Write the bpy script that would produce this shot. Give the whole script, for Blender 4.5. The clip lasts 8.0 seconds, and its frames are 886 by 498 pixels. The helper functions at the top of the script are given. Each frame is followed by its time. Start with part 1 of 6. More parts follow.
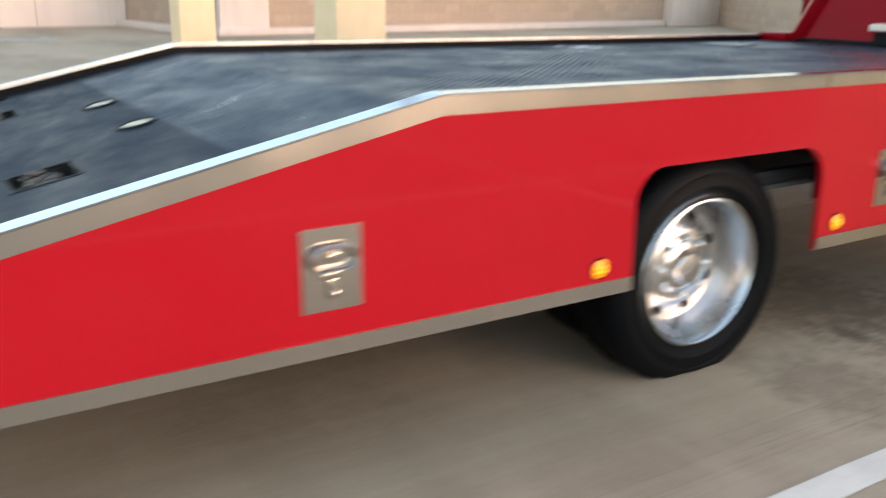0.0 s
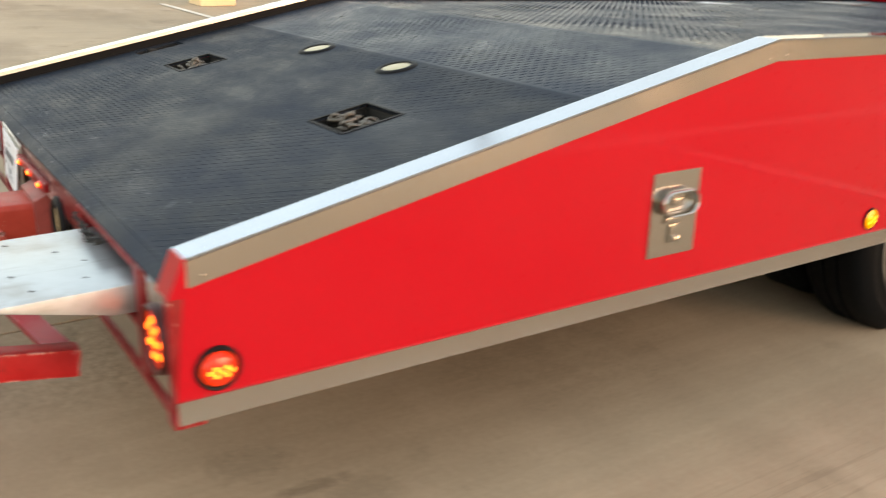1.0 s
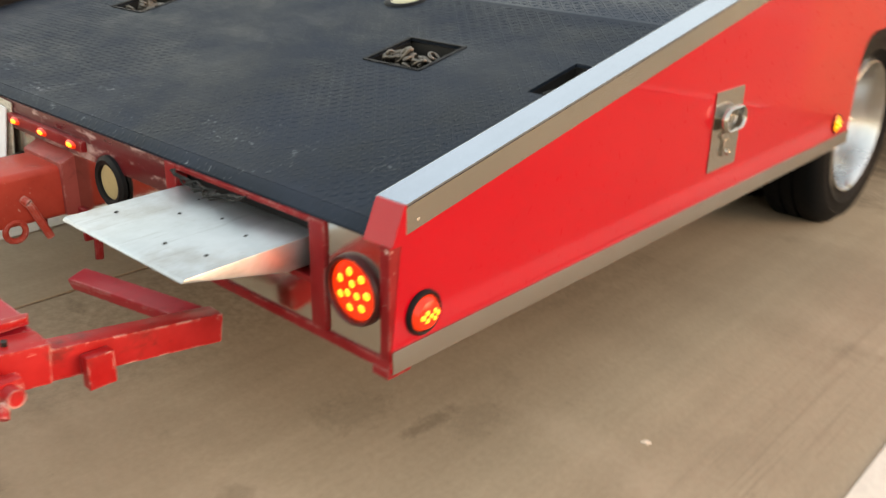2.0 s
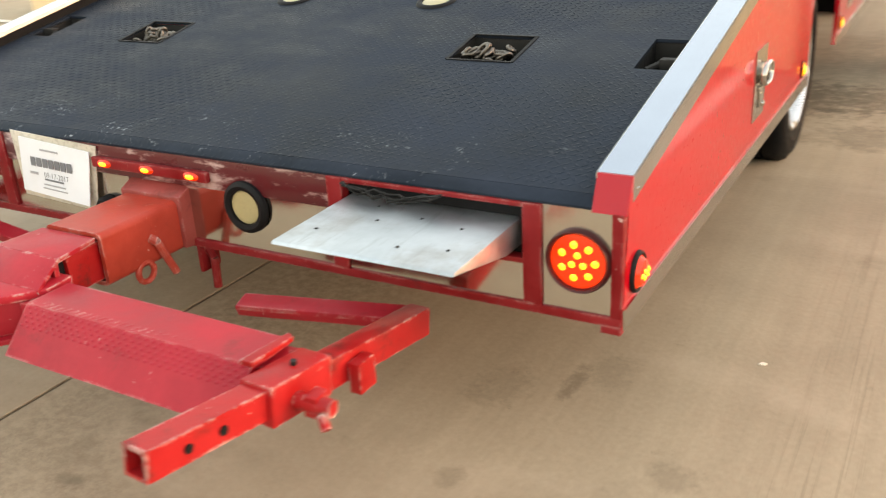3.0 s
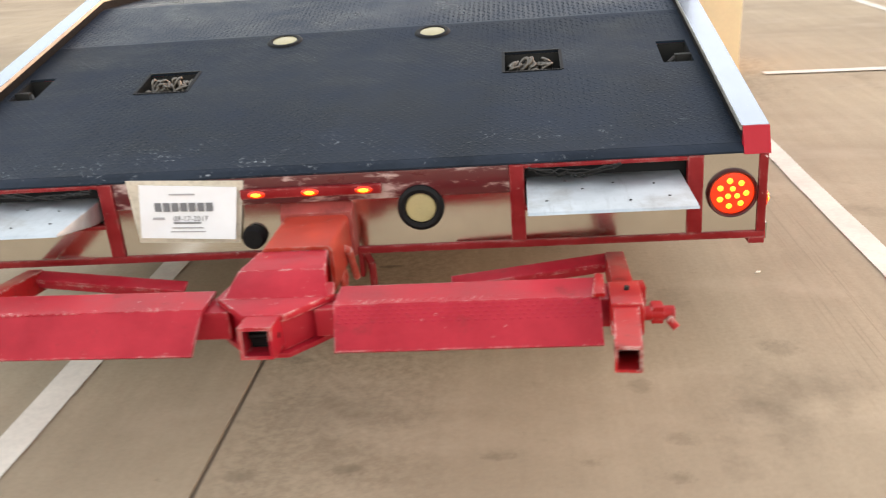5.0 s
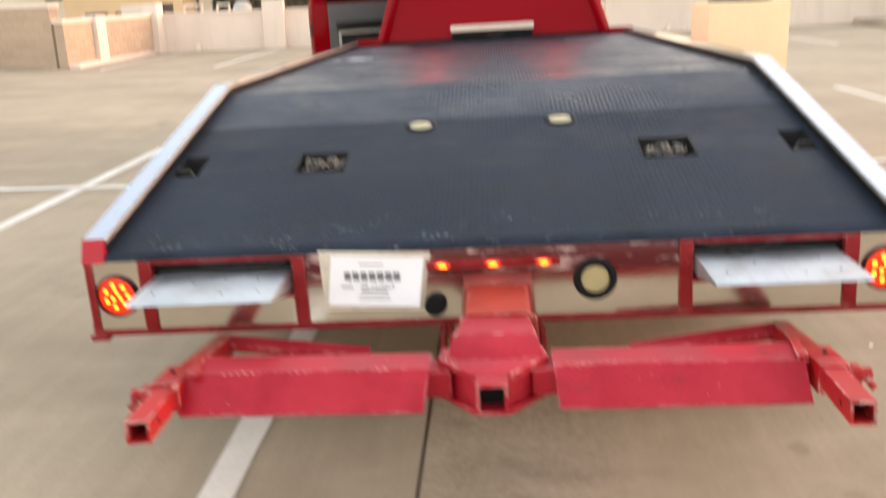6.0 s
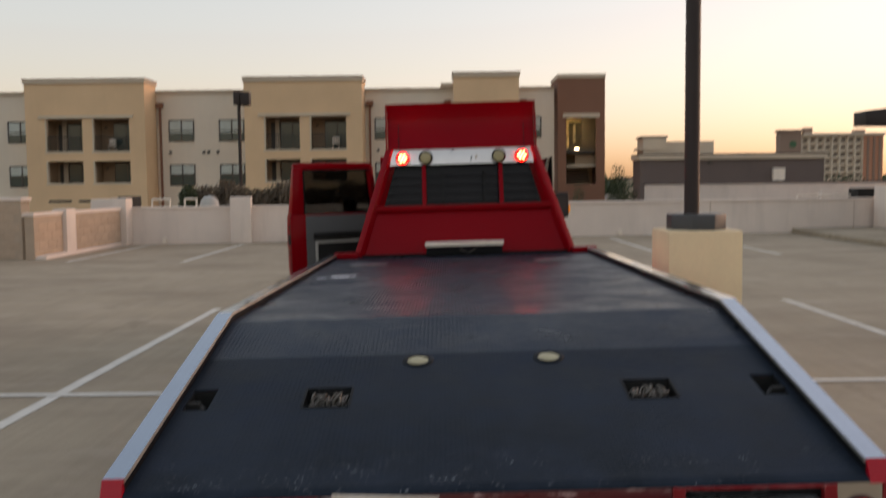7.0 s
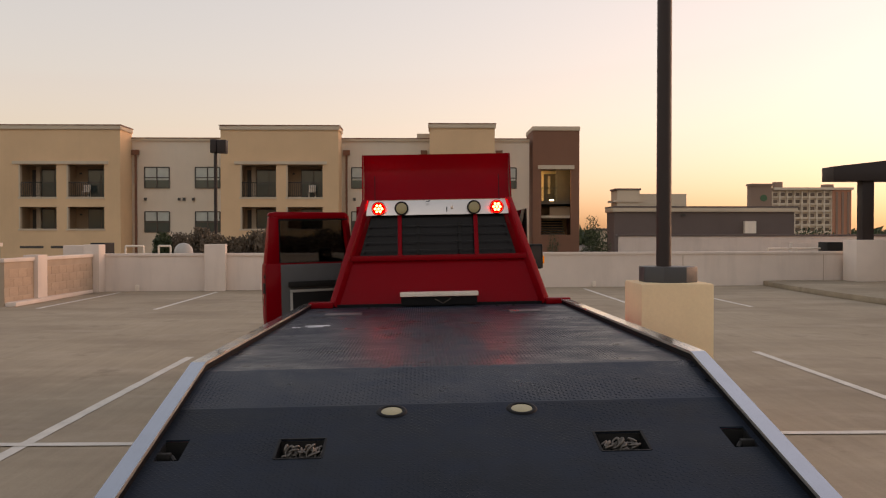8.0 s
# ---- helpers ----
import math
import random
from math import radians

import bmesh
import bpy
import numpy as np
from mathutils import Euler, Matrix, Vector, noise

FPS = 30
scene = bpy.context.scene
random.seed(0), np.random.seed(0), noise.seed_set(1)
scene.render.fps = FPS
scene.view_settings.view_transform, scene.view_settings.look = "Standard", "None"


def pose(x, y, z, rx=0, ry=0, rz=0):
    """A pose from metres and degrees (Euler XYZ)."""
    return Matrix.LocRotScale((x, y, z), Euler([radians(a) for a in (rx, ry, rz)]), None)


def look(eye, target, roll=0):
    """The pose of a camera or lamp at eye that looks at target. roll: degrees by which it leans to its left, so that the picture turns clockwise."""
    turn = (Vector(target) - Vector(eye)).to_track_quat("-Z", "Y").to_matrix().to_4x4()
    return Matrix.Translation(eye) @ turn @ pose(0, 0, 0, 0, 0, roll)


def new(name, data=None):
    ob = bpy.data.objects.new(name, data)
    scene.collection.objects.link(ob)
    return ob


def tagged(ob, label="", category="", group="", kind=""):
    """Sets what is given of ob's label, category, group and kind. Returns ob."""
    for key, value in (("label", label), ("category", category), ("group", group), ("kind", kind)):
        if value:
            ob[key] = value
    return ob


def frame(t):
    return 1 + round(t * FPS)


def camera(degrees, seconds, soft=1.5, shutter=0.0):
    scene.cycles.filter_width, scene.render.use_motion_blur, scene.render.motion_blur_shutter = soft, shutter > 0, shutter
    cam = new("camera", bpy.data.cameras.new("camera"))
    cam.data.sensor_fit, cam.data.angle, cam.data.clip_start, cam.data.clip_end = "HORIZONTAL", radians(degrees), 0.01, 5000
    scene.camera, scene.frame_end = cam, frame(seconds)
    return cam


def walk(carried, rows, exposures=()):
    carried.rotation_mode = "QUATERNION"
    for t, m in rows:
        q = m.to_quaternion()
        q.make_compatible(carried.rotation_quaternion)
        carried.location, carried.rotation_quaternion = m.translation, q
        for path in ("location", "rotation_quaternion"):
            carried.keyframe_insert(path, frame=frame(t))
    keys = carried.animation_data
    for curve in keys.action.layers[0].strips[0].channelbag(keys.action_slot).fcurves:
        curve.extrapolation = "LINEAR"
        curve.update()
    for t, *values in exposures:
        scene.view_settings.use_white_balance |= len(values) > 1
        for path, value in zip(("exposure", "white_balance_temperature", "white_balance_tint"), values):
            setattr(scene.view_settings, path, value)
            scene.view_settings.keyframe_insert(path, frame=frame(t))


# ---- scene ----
cam = camera(52.7, 8.0, soft=1.2, shutter=0.75)
PATH = [
    (0, (3.066, 0.342, 1.277), (1.435, 1.339, 0.688), 0.8),
    (0.3, (2.89, 0.102, 1.245), (1.265, 1.068, 0.592), 2.0),
    (0.5, (2.809, -0.04, 1.232), (1.173, 0.901, 0.568), 2.9),
    (0.8, (2.682, -0.283, 1.224), (1.085, 0.724, 0.565), 2.6),
    (1, (2.598, -0.417, 1.211), (1.032, 0.633, 0.545), 2.1),
    (1.2, (2.483, -0.533, 1.197), (0.945, 0.547, 0.513), 1.3),
    (2.3, (2.046, -1.156, 1.196), (0.946, 0.307, 0.391), 1.6),
    (2.5, (1.955, -1.276, 1.207), (0.901, 0.221, 0.403), 0.1),
    (2.8, (1.785, -1.426, 1.226), (0.795, 0.116, 0.425), -2.3),
    (3, (1.673, -1.509, 1.224), (0.758, 0.081, 0.428), -2.2),
    (3.3, (1.516, -1.681, 1.218), (0.759, -0.006, 0.429), -0.4),
    (3.5, (1.412, -1.784, 1.229), (0.763, -0.063, 0.445), 0.3),
    (3.8, (1.249, -1.907, 1.234), (0.699, -0.15, 0.454), -1.0),
    (4, (1.114, -1.955, 1.233), (0.599, -0.186, 0.455), -2.5),
    (4.2, (0.993, -2.001, 1.245), (0.517, -0.22, 0.469), -3.3),
    (5.3, (0.38, -2.4, 1.276), (0.26, -0.532, 0.572), -3.1),
    (5.5, (0.253, -2.421, 1.275), (0.124, -0.547, 0.59), -3.3),
    (5.8, (0.107, -2.47, 1.291), (-0.031, -0.578, 0.655), -3.2),
    (6, (0.012, -2.54, 1.321), (-0.109, -0.622, 0.767), -2.2),
    (6.3, (-0.101, -2.666, 1.407), (-0.184, -0.709, 1.0), -2.1),
    (6.5, (-0.137, -2.716, 1.462), (-0.202, -0.745, 1.13), -2.0),
    (6.7, (-0.154, -2.736, 1.51), (-0.197, -0.753, 1.251), -1.3),
    (7, (-0.15, -2.73, 1.546), (-0.16, -0.735, 1.403), -0.6),
    (7.2, (-0.149, -2.75, 1.561), (-0.138, -0.753, 1.471), -0.3),
    (7.5, (-0.15, -2.765, 1.557), (-0.119, -0.766, 1.515), -0.1),
    (8, (-0.149, -2.768, 1.556), (-0.103, -0.769, 1.523), 0.0),
]
TILT = Matrix.Translation((1.3, 0, 0)) @ Matrix.Rotation(radians(-1.1), 4, "Y") @ Matrix.Translation((-1.3, 0, 0))
walk(cam, [(t, look(eye, target, roll)) for t, eye, target, roll in PATH],
     exposures=[(0.0, 3.34, 6400, 15), (0.5, 3.69, 7250, 12), (1.2, 3.60, 8550, 22), (2.3, 3.67, 8750, 21), (2.7, 3.65, 8650, 21), (3.0, 3.93, 8850, 21), (3.3, 3.96, 8850, 21), (4.2, 3.84, 8400, 24), (5.6, 3.92, 8250, 26),
                (6.0, 3.89, 8250, 27), (6.3, 3.66, 8000, 25), (6.5, 3.47, 7900, 23), (6.8, 2.83, 7700, 24), (7.0, 2.28, 7500, 26), (7.5, 2.07, 8200, 31), (8.0, 2.23, 8500, 34)])

# ---- world, sun ----
SUN_AZ, SUN_EL = 62.0, 3.0
world = bpy.data.worlds.new("dusk_sky")
scene.world = world
world.use_nodes = True
wn = world.node_tree
sky = wn.nodes.new("ShaderNodeTexSky")
sky.sky_type = "NISHITA"
sky.sun_disc = False
sky.sun_elevation, sky.sun_rotation = radians(SUN_EL), radians(SUN_AZ)
sky.air_density, sky.dust_density, sky.ozone_density = 1.0, 2.0, 2.0
soft_sky = wn.nodes.new("ShaderNodeHueSaturation")
soft_sky.inputs["Hue"].default_value = 0.484
soft_sky.inputs["Saturation"].default_value = 0.87
haze = wn.nodes.new("ShaderNodeGamma")
haze.inputs["Gamma"].default_value = 0.55
wn.links.new(sky.outputs["Color"], haze.inputs["Color"])
wn.links.new(haze.outputs["Color"], soft_sky.inputs["Color"])
wn.links.new(soft_sky.outputs["Color"], wn.nodes["Background"].inputs["Color"])
wn.nodes["Background"].inputs["Strength"].default_value = 0.15
sun = new("sun", bpy.data.lights.new("sun", "SUN"))
sun.data.energy, sun.data.angle, sun.data.color = 0.16, radians(30), (1.0, 0.68, 0.48)
sun.matrix_world = look((60 * math.sin(radians(SUN_AZ)), 60 * math.cos(radians(SUN_AZ)), 60 * math.tan(radians(8))), (0, 0, 0))


# ---- materials ----
class Net:
    """A small helper to write node materials."""

    def __init__(self, name):
        self.m = bpy.data.materials.new(name)
        self.m.use_nodes = True
        self.t = self.m.node_tree
        self.b = self.t.nodes["Principled BSDF"]
        self.co = self.t.nodes.new("ShaderNodeTexCoord").outputs["Object"]

    def put(self, key, value):
        s = self.b.inputs[key]
        if isinstance(value, bpy.types.NodeSocket):
            self.t.links.new(value, s)
        else:
            s.default_value = (*value, 1) if isinstance(value, tuple) and len(value) == 3 else value
        return self

    def scaled(self, sx, sy, sz, rot=0.0):
        n = self.t.nodes.new("ShaderNodeMapping")
        n.inputs["Scale"].default_value = (sx, sy, sz)
        n.inputs["Rotation"].default_value = (0, 0, rot)
        self.t.links.new(self.co, n.inputs["Vector"])
        return n.outputs["Vector"]

    def noise(self, scale, detail=4.0, rough=0.55, vec=None):
        n = self.t.nodes.new("ShaderNodeTexNoise")
        n.inputs["Scale"].default_value = scale
        n.inputs["Detail"].default_value = detail
        n.inputs["Roughness"].default_value = rough
        self.t.links.new(vec if vec else self.co, n.inputs["Vector"])
        return n.outputs["Fac"]

    def ramp(self, fac, *stops):
        n = self.t.nodes.new("ShaderNodeValToRGB")
        while len(n.color_ramp.elements) < len(stops):
            n.color_ramp.elements.new(0.5)
        for e, (p, c) in zip(n.color_ramp.elements, stops):
            e.position = p
            e.color = (*c, 1) if isinstance(c, tuple) else (c, c, c, 1)
        self.t.links.new(fac, n.inputs["Fac"])
        return n.outputs["Color"]

    def mix(self, fac, a, b, mode="MIX"):
        n = self.t.nodes.new("ShaderNodeMix")
        n.data_type, n.blend_type = "RGBA", mode
        for s, v in ((n.inputs[0], fac), (n.inputs[6], a), (n.inputs[7], b)):
            if isinstance(v, bpy.types.NodeSocket):
                self.t.links.new(v, s)
            elif isinstance(v, tuple):
                s.default_value = (*v, 1)
            else:
                s.default_value = v
        return n.outputs[2]

    def math(self, op, a, b=0.0):
        n = self.t.nodes.new("ShaderNodeMath")
        n.operation = op
        for s, v in zip(n.inputs, (a, b)):
            if isinstance(v, bpy.types.NodeSocket):
                self.t.links.new(v, s)
            else:
                s.default_value = v
        return n.outputs[0]

    def xyz(self, vec=None):
        n = self.t.nodes.new("ShaderNodeSeparateXYZ")
        self.t.links.new(vec if vec else self.co, n.inputs[0])
        return n.outputs

    def rand(self):
        return self.t.nodes.new("ShaderNodeObjectInfo").outputs["Random"]

    def island(self):
        return self.t.nodes.new("ShaderNodeNewGeometry").outputs["Random Per Island"]

    def edges(self, radius):
        """Near 1 along sharp edges, 0 on the flats."""
        v = self.t.nodes.new("ShaderNodeBevel")
        v.samples = 4
        v.inputs["Radius"].default_value = radius
        d = self.t.nodes.new("ShaderNodeVectorMath")
        d.operation = "DOT_PRODUCT"
        self.t.links.new(v.outputs["Normal"], d.inputs[0])
        self.t.links.new(self.t.nodes.new("ShaderNodeNewGeometry").outputs["Normal"], d.inputs[1])
        return self.math("SUBTRACT", 1.0, d.outputs["Value"])

    def bump(self, h, strength, dist=0.01, base=None):
        n = self.t.nodes.new("ShaderNodeBump")
        n.inputs["Strength"].default_value = strength
        n.inputs["Distance"].default_value = dist
        self.t.links.new(h, n.inputs["Height"])
        if base:
            self.t.links.new(base, n.inputs["Normal"])
        self.t.links.new(n.outputs["Normal"], self.b.inputs["Normal"])
        return n.outputs["Normal"]


def simple(name, color, rough=0.5, metal=0.0, var=0.12, scale=9.0, bump=0.05, rough_var=0.1, coat=0.0, spec=0.5):
    """A surface with two scales of variation in colour and gloss."""
    n = Net(name)
    big, fine = n.noise(scale * 0.25, 3), n.noise(scale * 4, 5)
    dark = tuple(c * (1 - var) for c in color)
    light = tuple(min(1, c * (1 + var)) for c in color)
    c = n.ramp(big, (0.3, dark), (0.7, light))
    c = n.mix(0.35, c, n.ramp(fine, (0.3, dark), (0.7, light)))
    n.put("Base Color", c)
    n.put("Roughness", n.ramp(fine, (0.25, max(0.02, rough - rough_var)), (0.75, min(1, rough + rough_var))))
    n.put("Metallic", metal).put("Specular IOR Level", spec)
    if coat:
        n.put("Coat Weight", coat)
        n.put("Coat Roughness", 0.06)
    if bump:
        n.bump(fine, bump, 0.004)
    return n.m


def glowing(name, color, strength, base=(0.3, 0.02, 0.01)):
    n = Net(name)
    n.put("Base Color", base).put("Roughness", 0.25).put("Emission Color", color).put("Emission Strength", strength)
    return n.m


def tinted(name, tint):
    """Clear tinted glass that can be seen through."""
    n = Net(name)
    n.put("Base Color", tint).put("Roughness", 0.02).put("IOR", 1.2).put("Transmission Weight", 1.0)
    return n.m


def glass(name, tint=(0.02, 0.025, 0.03), rough=0.04):
    n = Net(name)
    n.put("Base Color", tint).put("Roughness", rough).put("IOR", 1.5).put("Specular IOR Level", 0.6)
    n.bump(n.noise(3.0, 1), 0.03, 0.02)
    return n.m


# floor spots; the last broad one mixes dark oil with painted truck shade
STAINS_AND_SHADE = [(0.98, 0.33, 0.035, 0.10, 0.6), (0.82, 0.24, 0.09, 0.12, 0.3), (1.06, 0.42, 0.06, 0.10, 0.25), (0.05, -0.25, 0.30, 0.14, 0.3), (0.13, -0.53, 0.05, 0.03, 0.5),
          (0.5, -0.47, 0.05, 0.03, 0.5), (-0.12, 0.03, 0.07, 0.03, 0.4), (0.95, -0.4, 0.05, 0.03, 0.35), (1.45, 2.83, 0.36, 0.24, 0.5), (0.72, -0.5, 0.03, 0.02, 0.4), (0.92, -0.56, 0.045, 0.03, 0.5), (-0.12, -0.55, 0.05, 0.03, 0.5), (1.31, 0.07, 0.07, 0.06, 0.35), (0.88, -0.14, 0.04, 0.05, 0.35), (0.95, 3.5, 0.55, 0.5, 0.8), (1.20, 3.28, 0.10, 0.06, 1.0), (1.35, 3.6, 0.5, 0.35, 0.5), (0.08, 0.75, 0.05, 0.02, 0.9), (-0.06, 0.71, 0.08, 0.02, 0.7), (0.2, 1.3, 0.8, 0.5, 0.25), (1.65, 4.4, 0.8, 1.5, 0.45)]


def concrete_floor():
    n = Net("deck_concrete")
    big = n.noise(0.28, 5, 0.6)
    mid = n.noise(1.7, 5, 0.62)
    fine = n.noise(60, 4, 0.7)
    streak = n.noise(1.0, 4, 0.6, n.scaled(14, 0.7, 1))
    c = n.ramp(big, (0.34, (0.27, 0.213, 0.143)), (0.66, (0.455, 0.366, 0.254)))
    c = n.mix(0.5, c, n.ramp(mid, (0.32, (0.270, 0.210, 0.138)), (0.68, (0.480, 0.390, 0.271))))
    c = n.mix(0.36, c, n.ramp(streak, (0.3, (0.300, 0.244, 0.169)), (0.7, (0.470, 0.380, 0.267))))
    c = n.mix(0.18, c, n.ramp(fine, (0.3, (0.200, 0.161, 0.116)), (0.7, (0.520, 0.429, 0.311))))
    spots = n.math("MULTIPLY", n.ramp(n.noise(10, 5, 0.7), (0.66, 0.0), (0.74, 1.0)), 0.4)
    c = n.mix(spots, c, (0.170, 0.132, 0.089))
    skid = n.math("MULTIPLY", n.ramp(n.noise(1.0, 5, 0.7, n.scaled(5, 0.22, 1)), (0.60, 0.0), (0.75, 1.0)), 0.13)
    c = n.mix(skid, c, (0.200, 0.156, 0.107))
    px, _, _ = n.xyz()
    rake = n.ramp(n.math("ABSOLUTE", n.math("SUBTRACT", px, 1.60)), (0.06, 1.0), (0.17, 0.0))
    rake = n.math("MULTIPLY", rake, n.ramp(n.noise(1.0, 4, 0.7, n.scaled(70, 1.2, 1)), (0.52, 0.0), (0.62, 1.0)))
    c = n.mix(n.math("MULTIPLY", rake, 0.3), c, (0.180, 0.137, 0.093))
    rough_strip = n.ramp(n.math("ABSOLUTE", n.math("SUBTRACT", px, 0.06)), (0.16, 1.0), (0.42, 0.0))
    rough_strip = n.math("MULTIPLY", rough_strip, n.math("GREATER_THAN", px, -0.22))
    speck = n.noise(34, 5, 0.75)
    c = n.mix(n.math("MULTIPLY", rough_strip, 0.38), c, n.ramp(speck, (0.40, (0.20, 0.155, 0.105)), (0.62, (0.50, 0.405, 0.285))))
    grime = n.math("MULTIPLY", n.ramp(n.noise(1.0, 5, 0.62, n.scaled(0.30, 0.55, 1)), (0.47, 0.0), (0.64, 1.0)), 0.42)
    c = n.mix(grime, c, (0.185, 0.140, 0.098))
    wash = n.math("MULTIPLY", n.ramp(n.noise(1.0, 4, 0.6, n.scaled(0.75, 1.5, 1)), (0.54, 0.0), (0.66, 1.0)), 0.30)
    c = n.mix(wash, c, (0.50, 0.405, 0.300))
    c = n.mix(1.0, c, (1.0, 0.985, 1.01), "MULTIPLY")
    oil = n.math("MULTIPLY", n.ramp(n.noise(1.15, 6, 0.68), (0.60, 0.0), (0.73, 1.0)), 0.55)
    c = n.mix(oil, c, (0.130, 0.102, 0.071))
    x, y, _ = n.xyz()
    wob = n.math("MULTIPLY", n.math("SUBTRACT", n.noise(15, 5, 0.7), 0.5), 3.0)
    for sx, sy, rx, ry, deep in STAINS_AND_SHADE:
        dx = n.math("DIVIDE", n.math("SUBTRACT", x, sx), rx)
        dy = n.math("DIVIDE", n.math("SUBTRACT", y, sy), ry)
        d = n.math("ADD", n.math("ADD", n.math("MULTIPLY", dx, dx), n.math("MULTIPLY", dy, dy)), wob)
        c = n.mix(n.math("MULTIPLY", n.ramp(d, (0.1, 1.0), (1.0, 0.0)), deep * 0.75), c, (0.100, 0.078, 0.053))
    n.put("Base Color", c)
    n.put("Roughness", n.ramp(mid, (0.3, 0.7), (0.7, 0.9))).put("Specular IOR Level", 0.22)
    n.bump(n.math("ADD", fine, n.math("MULTIPLY", streak, 0.5)), 0.12, 0.004)
    return n.m


def tread_plate(name, base, rough, lift=0.7, dust=1.0):
    """Black painted diamond plate, worn grey where tyres have run."""
    n = Net(name)
    x, y, _ = n.xyz(n.scaled(48, 48, 48, radians(45)))
    fx = n.math("SUBTRACT", n.math("FRACT", x), 0.5)
    fy = n.math("SUBTRACT", n.math("FRACT", y), 0.5)
    odd = n.math("FLOORED_MODULO", n.math("ADD", n.math("FLOOR", x), n.math("FLOOR", y)), 2.0)
    even = n.math("SUBTRACT", 1.0, odd)
    a = n.math("ADD", n.math("MULTIPLY", fx, odd), n.math("MULTIPLY", fy, even))
    b = n.math("ADD", n.math("MULTIPLY", fy, odd), n.math("MULTIPLY", fx, even))
    a2 = n.math("POWER", n.math("DIVIDE", n.math("ABSOLUTE", a), 0.46), 2.0)
    b2 = n.math("POWER", n.math("DIVIDE", n.math("ABSOLUTE", b), 0.15), 2.0)
    h = n.math("MAXIMUM", n.math("SUBTRACT", 1.0, n.math("ADD", a2, b2)), 0.0)
    h = n.math("MULTIPLY", h, n.ramp(n.noise(1.7, 4, 0.6), (0.40, 0.15), (0.62, 1.0)))
    wear = n.noise(2.2, 6, 0.65)
    grit = n.noise(70, 4, 0.7)
    dusty = n.noise(1.0, 5, 0.6, n.scaled(3.0, 0.9, 1))
    cloud = n.noise(1.0, 6, 0.68, n.scaled(4.2, 7.0, 5.0, 0.5))
    light = tuple(min(1, c * 2.2 + 0.004) for c in base)
    c = n.mix(n.math("MULTIPLY", n.ramp(wear, (0.42, 0.0), (0.72, 1.0)), 0.7), base, light)
    c = n.mix(n.math("MULTIPLY", n.ramp(dusty, (0.45, 0.0), (0.75, 1.0)), 0.34 * dust), c, (0.032, 0.044, 0.066))
    c = n.mix(n.math("MULTIPLY", n.ramp(cloud, (0.38, 0.0), (0.72, 1.0)), 0.56 * dust), c, (0.044, 0.057, 0.084))
    chip = n.math("MULTIPLY", n.math("MULTIPLY", n.ramp(grit, (0.60, 0.0), (0.67, 1.0)), n.ramp(h, (0.4, 0.0), (0.8, 1.0))), n.ramp(n.noise(4, 5, 0.65), (0.54, 0.0), (0.62, 1.0)))
    _, along, _ = n.xyz()
    drag = n.math("MULTIPLY", n.ramp(along, (0.02, 1.0), (0.22, 0.0)), n.math("MULTIPLY", n.ramp(grit, (0.58, 0.0), (0.64, 1.0)), n.ramp(n.noise(7, 5, 0.7), (0.51, 0.0), (0.60, 1.0))))
    chip = n.math("MAXIMUM", chip, n.math("MULTIPLY", drag, 0.85))
    c = n.mix(chip, c, (0.27, 0.29, 0.31))
    n.put("Base Color", c)
    gloss = n.math("ADD", n.ramp(wear, (0.3, rough - 0.10), (0.7, rough + 0.10)), n.ramp(cloud, (0.36, 0.0), (0.68, 0.24)))
    n.put("Roughness", n.math("ADD", gloss, n.math("MULTIPLY", grit, 0.06)))
    n.put("IOR", 1.5 if dust == 1.0 else 1.3).put("Specular IOR Level", 0.205 if dust == 1.0 else 0.125).put("Specular Tint", (0.70, 0.86, 1.0))
    n.bump(n.math("ADD", h, n.math("MULTIPLY", grit, 0.12)), lift, 0.0025)
    return n.m


def gloss_red(name, color, dirt=0.25, coat=0.65):
    n = Net(name)
    film = n.noise(2.0, 5, 0.6)
    fine = n.noise(45, 4, 0.7)
    low = n.noise(1.0, 4, 0.6, n.scaled(1.2, 1.2, 5))
    c = n.mix(n.math("MULTIPLY", n.ramp(film, (0.4, 0.0), (0.8, 1.0)), dirt * 0.5), color, tuple(min(1, v * 1.25 + 0.02) for v in color))
    c = n.mix(n.math("MULTIPLY", n.ramp(low, (0.5, 0.0), (0.85, 1.0)), dirt * 0.6), c, tuple(v * 0.7 for v in color))
    n.put("Base Color", c)
    n.put("Roughness", n.ramp(fine, (0.3, 0.26), (0.7, 0.36)))
    n.put("Specular IOR Level", 0.03).put("Coat Weight", coat).put("Coat Roughness", n.ramp(film, (0.3, 0.045), (0.7, 0.085)))
    n.bump(n.noise(3.5, 2), 0.06, 0.01)
    return n.m


